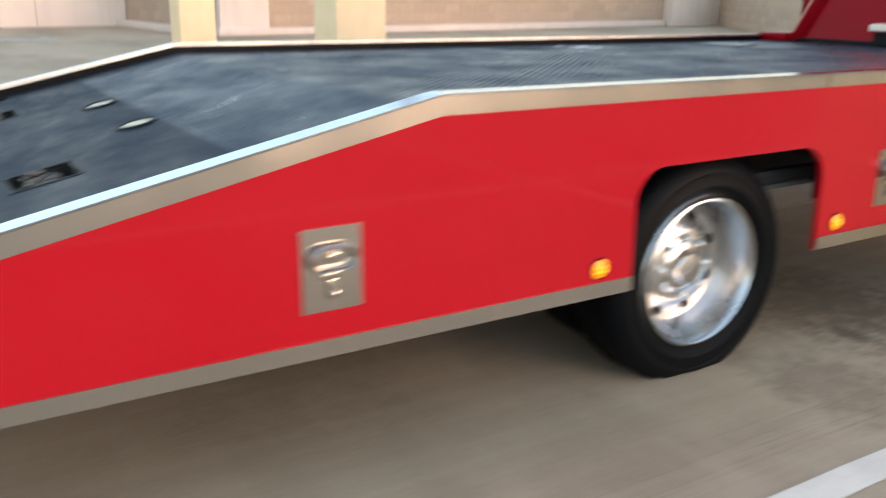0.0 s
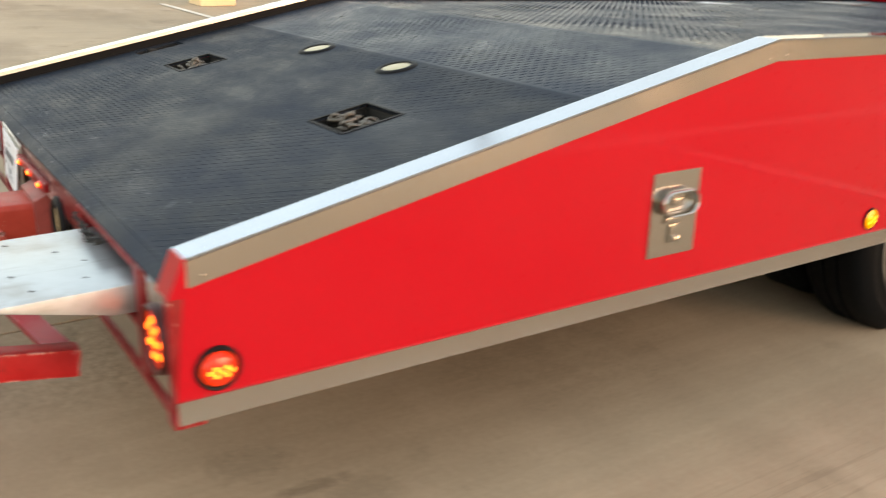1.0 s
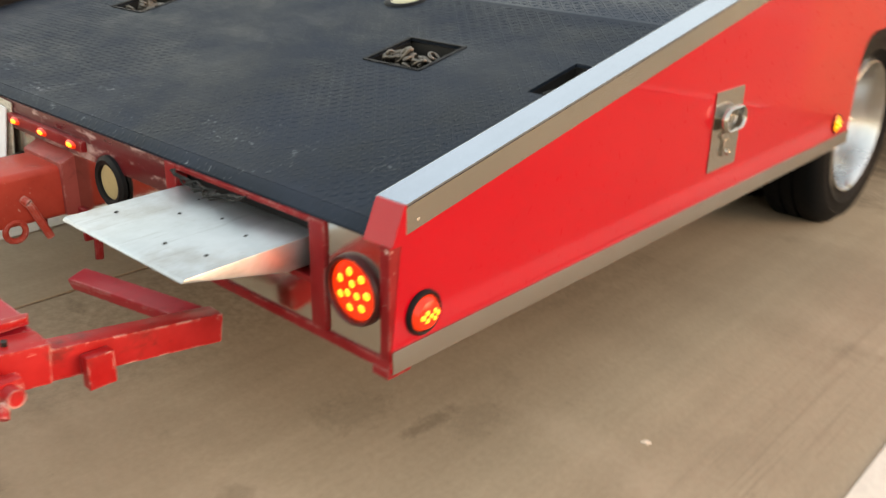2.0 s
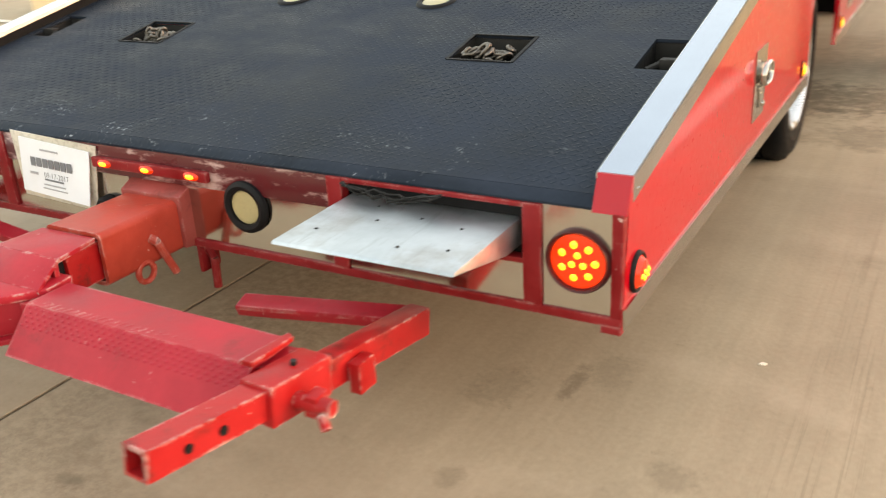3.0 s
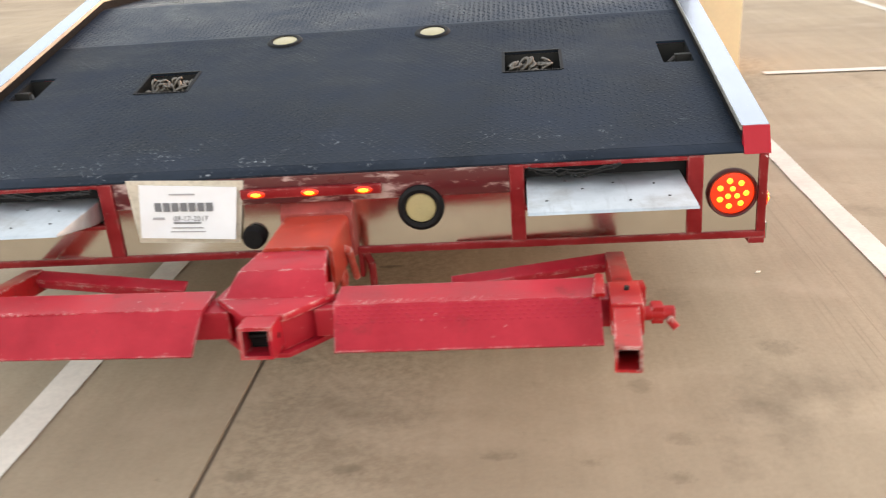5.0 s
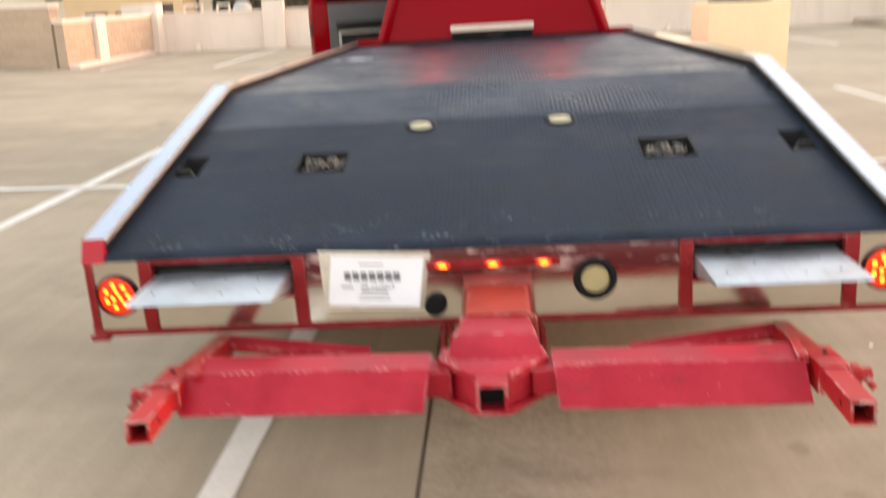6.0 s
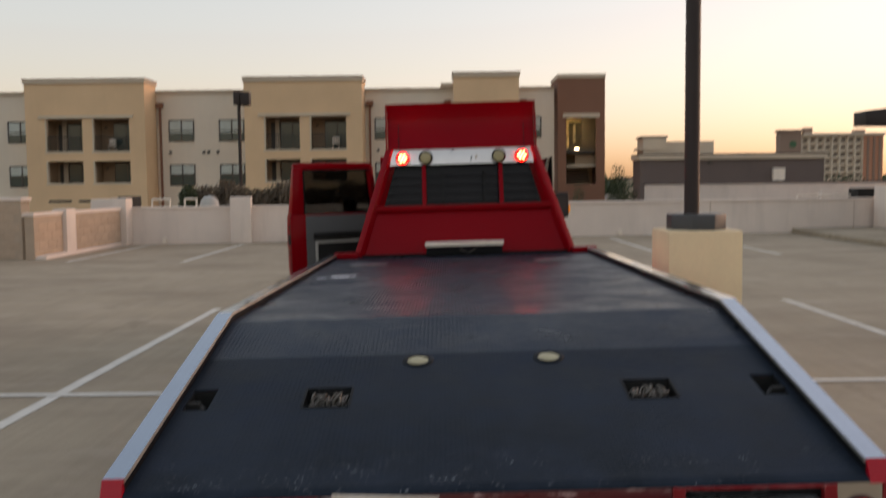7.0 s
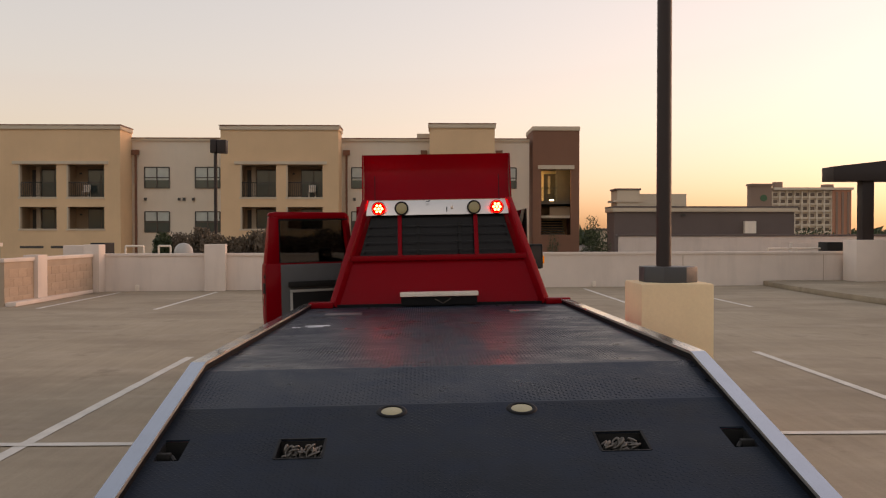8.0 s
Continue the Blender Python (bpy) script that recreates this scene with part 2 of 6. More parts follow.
def worn_red(name, color, edge=1.0, dirty=0.55):
    """Work-worn painted steel: rubbed edges, small chips, grime and rust."""
    n = Net(name)
    film = n.noise(6, 5, 0.65)
    chips = n.noise(55, 5, 0.7)
    c = n.mix(n.ramp(film, (0.35, 0.0), (0.7, 1.0)), tuple(v * 0.78 for v in color), tuple(min(1, v * 1.12 + 0.012) for v in color))
    rub = n.ramp(n.noise(1.0, 5, 0.7, n.scaled(9, 30, 30)), (0.56, 0.0), (0.72, 1.0))
    c = n.mix(n.math("MULTIPLY", rub, 0.12), c, tuple(min(1, v * 1.25 + 0.035) for v in color))
    grime = n.ramp(n.noise(11, 6, 0.72), (0.66 - 0.12 * dirty, 0.0), (0.74, 1.0))
    c = n.mix(n.math("MULTIPLY", grime, dirty), c, (0.075, 0.018, 0.014))
    m = n.math("MULTIPLY", n.ramp(chips, (0.65, 0.0), (0.68, 1.0)), n.ramp(n.noise(7, 3), (0.54, 0.0), (0.62, 1.0)))
    worn = n.math("MULTIPLY", n.ramp(n.edges(0.009), (0.02, 0.0), (0.14, 1.0)), n.ramp(n.noise(24, 5, 0.7), (0.47, 0.0), (0.62, 1.0)))
    m = n.math("MAXIMUM", m, n.math("MULTIPLY", worn, edge * 0.8))
    c = n.mix(m, c, (0.56, 0.42, 0.38))
    n.put("Base Color", c)
    n.put("Roughness", n.ramp(film, (0.3, 0.32), (0.7, 0.58)))
    n.put("Coat Weight", 0.06).put("Specular IOR Level", 0.2)
    n.bump(n.math("ADD", chips, n.math("MULTIPLY", film, 0.6)), 0.14, 0.003)
    return n.m


def scuffed_red(name):
    """Dark red paint rubbed through to pale primer in wide smears."""
    n = Net(name)
    smear = n.noise(1.0, 6, 0.7, n.scaled(7, 7, 22))
    fine = n.noise(40, 5, 0.7)
    c = n.mix(n.ramp(smear, (0.51, 0.0), (0.62, 1.0)), (0.090, 0.006, 0.010), (0.46, 0.31, 0.29))
    c = n.mix(n.math("MULTIPLY", n.ramp(fine, (0.5, 0.0), (0.7, 1.0)), 0.4), c, (0.10, 0.01, 0.01))
    n.put("Base Color", c).put("Roughness", n.ramp(smear, (0.3, 0.25), (0.7, 0.5))).put("Coat Weight", 0.3)
    n.bump(fine, 0.1, 0.003)
    return n.m


def polished(name, color, rough, wave=0.02, stain=0.25):
    n = Net(name)
    film = n.noise(4, 5, 0.6)
    fine = n.noise(1.0, 4, 0.6, n.scaled(8, 8, 120))
    c = n.mix(n.math("MULTIPLY", n.ramp(film, (0.45, 0.0), (0.8, 1.0)), stain), color, tuple(v * 0.6 for v in color))
    n.put("Base Color", c).put("Metallic", 1.0)
    n.put("Roughness", n.math("ADD", n.ramp(film, (0.3, rough), (0.7, rough + 0.12)), n.math("MULTIPLY", fine, 0.05)))
    n.bump(n.noise(2.2, 2), wave, 0.02)
    return n.m


def ramp_metal(name):
    """Dull aluminium with brown dirt and drag marks."""
    n = Net(name)
    cloud = n.noise(9, 6, 0.68)
    drag = n.noise(1.0, 5, 0.7, n.scaled(60, 6, 20))
    c = n.ramp(cloud, (0.3, (0.40, 0.44, 0.47)), (0.7, (0.56, 0.60, 0.63)))
    c = n.mix(n.math("MULTIPLY", n.ramp(drag, (0.55, 0.0), (0.68, 1.0)), 0.35), c, (0.28, 0.29, 0.30))
    dirt = n.math("MULTIPLY", n.ramp(n.noise(5.5, 6, 0.7), (0.52, 0.0), (0.70, 1.0)), 0.42)
    c = n.mix(dirt, c, (0.20, 0.16, 0.125))
    n.put("Base Color", c).put("Metallic", n.math("SUBTRACT", 0.95, n.math("MULTIPLY", dirt, 0.8)))
    n.put("Roughness", n.ramp(cloud, (0.3, 0.34), (0.7, 0.56)))
    n.bump(n.math("ADD", drag, n.noise(3, 2)), 0.08, 0.004)
    return n.m


def masonry(name, color, var=0.25):
    """For separate blocks: each one has a tone of its own."""
    n = Net(name)
    fine = n.noise(40, 5, 0.7)
    c = n.ramp(n.rand(), (0.0, tuple(v * (1 - var) for v in color)), (1.0, tuple(min(1, v * (1 + var)) for v in color)))
    c = n.mix(0.4, c, n.ramp(fine, (0.3, tuple(v * 0.6 for v in color)), (0.7, tuple(min(1, v * 1.3) for v in color))))
    c = n.mix(n.math("MULTIPLY", n.ramp(n.noise(1.3, 5), (0.5, 0.0), (0.8, 1.0)), 0.35), c, tuple(v * 0.5 for v in color))
    n.put("Base Color", c).put("Roughness", 0.9)
    n.bump(fine, 0.4, 0.006)
    return n.m


def painted_wall(name, color, stain=0.3, scale=1.0):
    n = Net(name)
    big = n.noise(0.5 * scale, 5, 0.6)
    run = n.noise(1.0, 5, 0.65, n.scaled(3 * scale, 3 * scale, 0.35 * scale))
    fine = n.noise(50, 5, 0.7)
    c = n.ramp(big, (0.3, tuple(v * 0.88 for v in color)), (0.7, tuple(min(1, v * 1.06) for v in color)))
    c = n.mix(n.math("MULTIPLY", n.ramp(run, (0.5, 0.0), (0.8, 1.0)), stain), c, tuple(v * 0.55 for v in color))
    c = n.mix(0.12, c, n.ramp(fine, (0.3, tuple(v * 0.6 for v in color)), (0.7, tuple(min(1, v * 1.2) for v in color))))
    n.put("Base Color", c).put("Roughness", 0.85)
    n.bump(fine, 0.2, 0.005)
    return n.m


def leafy(name, a, b):
    n = Net(name)
    n.put("Base Color", n.ramp(n.island(), (0.0, a), (1.0, b))).put("Roughness", 0.65)
    return n.m


M_FLOOR = concrete_floor()
M_JOINT = simple("joint_filler", (0.16, 0.12, 0.085), 0.9)
M_PAINT = simple("line_paint", (0.68, 0.63, 0.56), 0.8, var=0.18, scale=14, bump=0.15)
M_BLUEPAINT = simple("blue_line_paint", (0.42, 0.60, 0.70), 0.8, var=0.18, scale=14, bump=0.15)
M_RED = gloss_red("truck_red", (0.42, 0.0022, 0.011), 0.25, 0.7)
M_CAB = gloss_red("cab_red", (0.25, 0.002, 0.006), 0.2, 0.12)
M_STING = worn_red("underlift_red", (0.42, 0.010, 0.023), 0.7)
M_NECK = worn_red("neck_red", (0.42, 0.010, 0.023), 1.8)
M_PLAINRED = worn_red("tread_red", (0.42, 0.006, 0.024), 0.0)
M_ARM = worn_red("arm_red", (0.42, 0.008, 0.010), 1.6, 0.95)
M_SLEEVE = worn_red("sleeve_red", (0.43, 0.042, 0.024))
M_MOUNT = worn_red("mount_red", (0.30, 0.050, 0.042), 0.6)
M_FRAME = worn_red("tail_frame_red", (0.24, 0.005, 0.008), 0.45)
M_SCUFF = scuffed_red("rubbed_red")
M_DECK = tread_plate("deck_plate", (0.0080, 0.0108, 0.0170), 0.26, 0.32)
M_TAIL = tread_plate("tail_plate", (0.0118, 0.0160, 0.0222), 0.34, 0.34, 0.72)
M_EDGE = simple("deck_edge", (0.0045, 0.005, 0.006), 0.55, spec=0.12, scale=20)
M_STEEL = polished("stainless", (0.49, 0.465, 0.43), 0.12, 0.03, 0.35)
M_PLATE = polished("mirror_plate", (0.64, 0.60, 0.55), 0.05, 0.09, 0.4)
M_CAP = polished("rail_cap", (0.42, 0.475, 0.555), 0.07, 0.02, 0.22)
M_LIP = polished("cap_lip", (0.55, 0.54, 0.50), 0.38, 0.02, 0.5)
M_ALU = ramp_metal("ramp_aluminium")
M_RIM = polished("rim_alloy", (0.60, 0.61, 0.62), 0.15, 0.05, 0.35)
M_CHROME = polished("chrome", (0.72, 0.71, 0.69), 0.08, 0.03, 0.2)
M_TYRE = simple("tyre", (0.0030, 0.0040, 0.0052), 0.5, spec=0.08, scale=20, bump=0.2)
M_BLACK = simple("black_rubber_and_shade", (0.005, 0.005, 0.006), 0.6, spec=0.2, scale=30)
M_DARK = simple("dark_steel", (0.016, 0.015, 0.014), 0.6, spec=0.25, scale=20)
M_CHAIN = polished("chain_steel", (0.17, 0.152, 0.135), 0.38, 0.0, 0.7)
M_CREAM = simple("lamp_lens_off", (0.40, 0.335, 0.175), 0.35, scale=40, coat=0.3)
M_AMBLENS = glowing("amber_lens", (1.0, 0.33, 0.001), 0.11, (0.4, 0.10, 0.002))
M_LEDRED = glowing("red_led", (1.0, 0.30, 0.11), 3.8)
M_LEDHOT = glowing("red_led_hot", (1.0, 0.105, 0.012), 0.95)
M_WORKLENS = glowing("work_lens_lit", (1.0, 0.006, 0.003), 10.0, (0.5, 0.01, 0.01))
M_BEZEL = simple("lamp_bezel", (0.055, 0.008, 0.008), 0.35, spec=0.3)
M_LENSLIT = glowing("red_lens_lit", (1.0, 0.055, 0.008), 0.068, (0.22, 0.004, 0.006))
M_LEDAMB = glowing("amber_led", (1.0, 0.50, 0.03), 0.30)
M_PAPER = simple("paper_tag", (0.80, 0.82, 0.86), 0.6, var=0.06, scale=5, bump=0.3)
M_HOLDER = simple("clear_holder", (0.60, 0.55, 0.46), 0.3, var=0.2, scale=18, bump=0.25, coat=0.4)
M_INK = simple("print_grey", (0.16, 0.165, 0.18), 0.7)
M_INKFAINT = simple("print_faint", (0.36, 0.36, 0.38), 0.7)
M_GLASS = glass("dark_glass")
M_TINT = tinted("tinted_door_glass", (0.085, 0.08, 0.075))
M_MIRROR = polished("mirror_glass", (0.40, 0.42, 0.42), 0.03, 0.0, 0.1)
M_REARGLASS = simple("smoked_rear_glass", (0.017, 0.015, 0.017), 0.10, spec=0.16, bump=0.0)
M_SLAT = simple("louvre_dark", (0.020, 0.020, 0.022), 0.5, scale=20, spec=0.3)
M_TRIM = simple("door_trim_grey", (0.10, 0.10, 0.10), 0.7)
M_BARWHITE = simple("white_bar", (0.82, 0.71, 0.60), 0.4)
M_PED = painted_wall("cream_paint", (0.91, 0.69, 0.43), 0.12, 2)
M_WHITEWALL = painted_wall("pale_wall_paint", (0.76, 0.64, 0.56), 0.3)
M_BLOCK = masonry("tan_block", (0.47, 0.345, 0.25), 0.10)
M_MORTAR = simple("mortar", (0.44, 0.335, 0.25), 0.95)
M_BRONZE = simple("bronze_pole", (0.034, 0.024, 0.022), 0.5, scale=6, spec=0.3)
M_STUCCO = painted_wall("tan_stucco", (0.79, 0.53, 0.315), 0.12, 0.4)
M_STUCCO2 = painted_wall("pale_stucco", (0.78, 0.665, 0.535), 0.12, 0.4)
M_BROWN = painted_wall("brown_stucco", (0.25, 0.115, 0.07), 0.12, 0.4)
M_TRIMB = painted_wall("facade_trim", (0.64, 0.52, 0.39), 0.1, 0.4)
M_WIN = glass("window_glass", (0.045, 0.075, 0.07), 0.08)
M_BLIND = simple("window_blind", (0.52, 0.56, 0.51), 0.6)
M_WFRAME = simple("window_frame", (0.07, 0.06, 0.05), 0.6)
# the tan stucco at half tone: recess shade is put into its colour
M_STUCCO3 = painted_wall("shaded_stucco", (0.40, 0.27, 0.17), 0.2, 0.6)
M_WEAR = polished("worn_plate", (0.20, 0.20, 0.21), 0.4, 0.02, 0.7)
# dark brown for stairwell parts, with the shade in there put into the colour
M_DARKROOM = simple("stairwell_shade", (0.10, 0.08, 0.06), 0.9)
M_RAILING = simple("balcony_rail", (0.02, 0.02, 0.02), 0.5)
M_DARKBRICK = painted_wall("dark_brick", (0.15, 0.112, 0.10), 0.2, 0.4)
M_HOTELWIN = simple("hotel_window", (0.17, 0.115, 0.08), 0.4, var=0.3, scale=0.8)
M_HOTEL = painted_wall("hotel_wall", (0.74, 0.61, 0.47), 0.1, 0.1)
M_HOTELD = painted_wall("hotel_brown", (0.32, 0.21, 0.155), 0.1, 0.1)
M_HOTELR = painted_wall("hotel_rust", (0.56, 0.25, 0.15), 0.1, 0.1)
M_GROUND = simple("street_ground", (0.12, 0.10, 0.08), 0.95, scale=0.2)
M_LEAF = leafy("shrub_leaf", (0.085, 0.062, 0.04), (0.19, 0.135, 0.09))
M_LEAFG = leafy("tree_leaf", (0.02, 0.035, 0.012), (0.06, 0.08, 0.03))
M_BARK = simple("bark", (0.08, 0.055, 0.035), 0.9)
M_GREYD = simple("grey_steel", (0.055, 0.057, 0.06), 0.5, scale=12)
M_BEAM = simple("beam_grey", (0.20, 0.20, 0.20), 0.45, scale=12)
M_GREY = simple("grey_plastic", (0.42, 0.40, 0.37), 0.5)


# ---- mesh helpers ----
def box(bm, x0, x1, y0, y1, z0, z1, bevel=0.0):
    vs = [bm.verts.new((x, y, z)) for z in (z0, z1) for y in (y0, y1) for x in (x0, x1)]
    fs = [bm.faces.new([vs[i] for i in f]) for f in ((0, 2, 3, 1), (4, 5, 7, 6), (0, 1, 5, 4), (2, 6, 7, 3), (0, 4, 6, 2), (1, 3, 7, 5))]
    if bevel:
        es = {e for f in fs for e in f.edges}
        bmesh.ops.bevel(bm, geom=list(es), offset=bevel, segments=2, affect="EDGES", profile=0.6)
    return bm


def hull8(bm, pts, bevel=0.0):
    """A box of eight free corners, in the order of box()."""
    vs = [bm.verts.new(p) for p in pts]
    fs = [bm.faces.new([vs[i] for i in f]) for f in ((0, 2, 3, 1), (4, 5, 7, 6), (0, 1, 5, 4), (2, 6, 7, 3), (0, 4, 6, 2), (1, 3, 7, 5))]
    if bevel:
        bmesh.ops.bevel(bm, geom=list({e for f in fs for e in f.edges}), offset=bevel, segments=2, affect="EDGES", profile=0.6)
    return bm


def prism(bm, outline, axis, a, b, bevel=0.0):
    """An outline in the two other axes, drawn out along axis from a to b."""
    def p(u, v, w):
        return {"x": (w, u, v), "y": (u, w, v), "z": (u, v, w)}[axis]
    lo = [bm.verts.new(p(u, v, a)) for u, v in outline]
    hi = [bm.verts.new(p(u, v, b)) for u, v in outline]
    n = len(outline)
    fs = [bm.faces.new(lo[::-1]), bm.faces.new(hi)]
    for i in range(n):
        fs.append(bm.faces.new((lo[i], lo[(i + 1) % n], hi[(i + 1) % n], hi[i])))
    bmesh.ops.recalc_face_normals(bm, faces=fs)
    if bevel:
        bmesh.ops.bevel(bm, geom=list({e for f in fs for e in f.edges}), offset=bevel, segments=2, affect="EDGES", profile=0.6)
    return bm


def lathe(bm, profile, centre, axis, seg=40, close=False):
    """A turned form: profile rows (radius, along); along runs in the positive axis."""
    rings = []
    for r, a in profile:
        ring = []
        for i in range(seg):
            u, v = r * math.cos(2 * math.pi * i / seg), r * math.sin(2 * math.pi * i / seg)
            d = {"x": (a, u, v), "y": (u, a, v), "z": (u, v, a)}[axis]
            ring.append(bm.verts.new(Vector(centre) + Vector(d)))
        rings.append(ring)
    for r0, r1 in zip(rings, rings[1:]):
        for i in range(seg):
            bm.faces.new((r0[i], r0[(i + 1) % seg], r1[(i + 1) % seg], r1[i]))
    if close:
        bm.faces.new(rings[0][::-1])
        bm.faces.new(rings[-1])
    bmesh.ops.recalc_face_normals(bm, faces=bm.faces)
    return bm


def rod(bm, p, q, r, seg=10):
    p, q = Vector(p), Vector(q)
    d = q - p
    m = Matrix.Translation((p + q) / 2) @ d.to_track_quat("Z", "Y").to_matrix().to_4x4()
    bmesh.ops.create_cone(bm, cap_ends=True, segments=seg, radius1=r, radius2=r, depth=d.length, matrix=m)
    return bm


def beam(bm, p, q, w, h, bevel=0.0):
    """A bar of rectangular section from p to q; h is its upright size."""
    p, q = Vector(p), Vector(q)
    d = (q - p).normalized()
    s = d.cross(Vector((0, 0, 1))).normalized() * (w / 2)
    u = s.cross(d).normalized() * (h / 2)
    return hull8(bm, [p - s - u, p + s - u, q - s - u, q + s - u, p - s + u, p + s + u, q - s + u, q + s + u], bevel)


def finish(ob, smooth):
    if smooth:
        for f in ob.data.polygons:
            f.use_smooth = True
        ob.data.set_sharp_from_angle(angle=radians(35))
    return ob


def part(name, bm, material, parent, label="", smooth=True):
    me = bpy.data.meshes.new(name)
    bm.normal_update()
    bm.to_mesh(me)
    bm.free()
    me.materials.append(material)
    ob = new(name, me)
    ob.parent = parent
    return tagged(finish(ob, smooth), label)


def thing(name, label, category, m=None, group="", kind=""):
    ob = new(name)
    ob.empty_display_size = 0.2
    ob.matrix_world = m if m else Matrix()
    return tagged(ob, label, category, group, kind)


def solid(name, bm, material, label, category, kind="", group=""):
    ob = part(name, bm, material, None)
    return tagged(ob, label, category, group, kind)


def B():
    return bmesh.new()


# ---- the parking deck ----
def paving():
    deck = thing("floor", "worn tan concrete parking deck with oil stains and painted truck shade", "floor", kind="structure")
    j = -0.22
    part("slab", box(B(), -20.7, j - 0.007, -32.3, 26.2, -0.3, 0), M_FLOOR, deck, smooth=False)
    part("slab", box(B(), j + 0.007, 21.8, -32.3, 26.2, -0.3, 0), M_FLOOR, deck, smooth=False)
    part("joint", box(B(), j - 0.007, j + 0.007, -32.3, 26.2, -0.3, -0.006), M_JOINT, deck, "dark sealed joint", smooth=False)
    return deck


def stripe(x0, x1, y0, y1):
    bm = B()
    rnd = random.Random(int(x0 * 100 + y0 * 7))
    along = (y1 - y0) > (x1 - x0)
    n = max(4, int(max(x1 - x0, y1 - y0) / 0.2))
    a, b = [], []
    for i in range(n + 1):
        k = i / n
        e, f = rnd.uniform(-0.003, 0.003), rnd.uniform(-0.003, 0.003)
        if along:
            y = y0 + (y1 - y0) * k
            a.append(bm.verts.new((x0 + e, y, 0.004)))
            b.append(bm.verts.new((x1 + f, y, 0.004)))
        else:
            x = x0 + (x1 - x0) * k
            a.append(bm.verts.new((x, y0 + e, 0.008)))
            b.append(bm.verts.new((x, y1 + f, 0.008)))
    for i in range(n):
        bm.faces.new((a[i], b[i], b[i + 1], a[i + 1]))
    bmesh.ops.recalc_face_normals(bm, faces=bm.faces)
    return solid("parking_line", bm, M_PAINT, "scuffed white painted parking line on concrete", "parking line", "structure", "parking lines")


paving()
for lx, l1 in ((-3.14, 8.6), (-0.83, 8.75), (1.79, 8.85), (4.21, 8.95)):
    stripe(lx, lx + 0.10, -1.4, l1)
stripe(-12, -1.3, 3.82, 3.92)
stripe(2.3, 12, 4.08, 4.18)
for lx, l0, l1 in ((-8.25, 16.1, 21.2), (-5.72, 15.8, 21.4), (4.42, 16.2, 22.6), (6.85, 16.2, 21.6)):
    stripe(lx, lx + 0.10, l0, l1)
blue_line = stripe(-15.6, -15.45, 0.6, 3.1)
tagged(blue_line, "pale blue painted line on the far deck")
blue_line.data.materials.clear()
blue_line.data.materials.append(M_BLUEPAINT)


def parapet(name, p, q, height=1.03, thick=0.2, blocks=False):
    """A wall run from p to q along the deck's edge, with a coping."""
    p, q = Vector((*p, 0)), Vector((*q, 0))
    d = q - p
    m = Matrix.Translation(p) @ Matrix.Rotation(math.atan2(d.y, d.x), 4, "Z")
    w = thing(name, "pale painted concrete parapet wall", "wall", m, kind="structure")
    L = d.length
    if blocks:
        part("core", box(B(), 0, L, -thick / 2, thick / 2, 0.0, height - 0.08), M_MORTAR, w, smooth=False)
    else:
        part("core", box(B(), 0, L, -thick / 2, thick / 2, 0.0, height - 0.08), M_WHITEWALL, w, smooth=False)
        k = 3.0
        while k < L - 1:
            part("joint", box(B(), k, k + 0.02, -thick / 2 - 0.004, thick / 2 + 0.004, 0.02, height - 0.1), M_MORTAR, w, smooth=False)
            k += 4.6
    part("coping", box(B(), -0.05, L + 0.05, -thick / 2 - 0.03, thick / 2 + 0.03, height - 0.08, height, 0.01), M_WHITEWALL, w)
    return w, L


def pier(x, y, w, d, h, rz=0.0):
    bm = box(B(), -w / 2, w / 2, -d / 2, d / 2, 0, h, 0.02)
    ob = solid("wall_pier", bm, M_WHITEWALL, "pale painted square concrete wall pier", "pier", "structure", "parapet piers")
    ob.matrix_world = pose(x, y, 0, 0, 0, rz)
    return ob


parapet("wall_north", (-8.98, 21.73), (21.5, 25.97))
west_wall, west_len = parapet("wall_west", (-9.22, 16.62), (-9.0, 21.55), blocks=True)
step_wall, step_len = parapet("wall_step", (-15.30, 20.6), (-9.35, 16.75), height=1.37, blocks=True)
block_wall, block_len = parapet("wall_block", (-15.35, 20.4), (-15.62, 6.05), height=1.5, blocks=True)
angle_wall, angle_len = parapet("wall_angle", (-15.75, 5.95), (-19.6, 5.35), height=1.5, blocks=True)
parapet("wall_far_west", (-20.4, -31.9), (-19.55, 5.25), height=2.4)
parapet("wall_east", (21.62, 25.85), (21.62, -32.1))
parapet("wall_south", (21.4, -32.1), (-20.4, -32.1))
pier(-5.84, 22.0, 0.56, 0.56, 1.28, 7.9)
pier(-8.95, 21.45, 0.41, 0.5, 1.28)
pier(-9.13, 18.2, 0.34, 0.52, 1.08)
pier(-9.5, 22.2, 0.9, 0.72, 1.25)
pier(-15.46, 6.7, 0.4, 1.05, 1.7)
pier(-15.15, 19.6, 0.4, 2.3, 1.7)
solid("kerb_plinth", box(B(), -15.42, -15.1, 6.1, 18.4, 0, 0.14, 0.02), M_WHITEWALL, "low pale concrete kerb along the wall", "kerb", "structure")
angle_kerb = solid("kerb_angle", box(B(), 0.1, 3.8, 0.12, 0.36, 0, 0.14, 0.02), M_WHITEWALL, "low pale concrete kerb along the angled wall", "kerb", "structure")
angle_kerb.matrix_world = pose(-15.75, 5.95, 0, 0, 0, math.degrees(math.atan2(-0.6, -3.85)))
solid("kerb_west", box(B(), -9.1, -8.86, 16.6, 21.1, 0, 0.09, 0.02), M_WHITEWALL, "low pale concrete kerb along the block wall", "kerb", "structure")

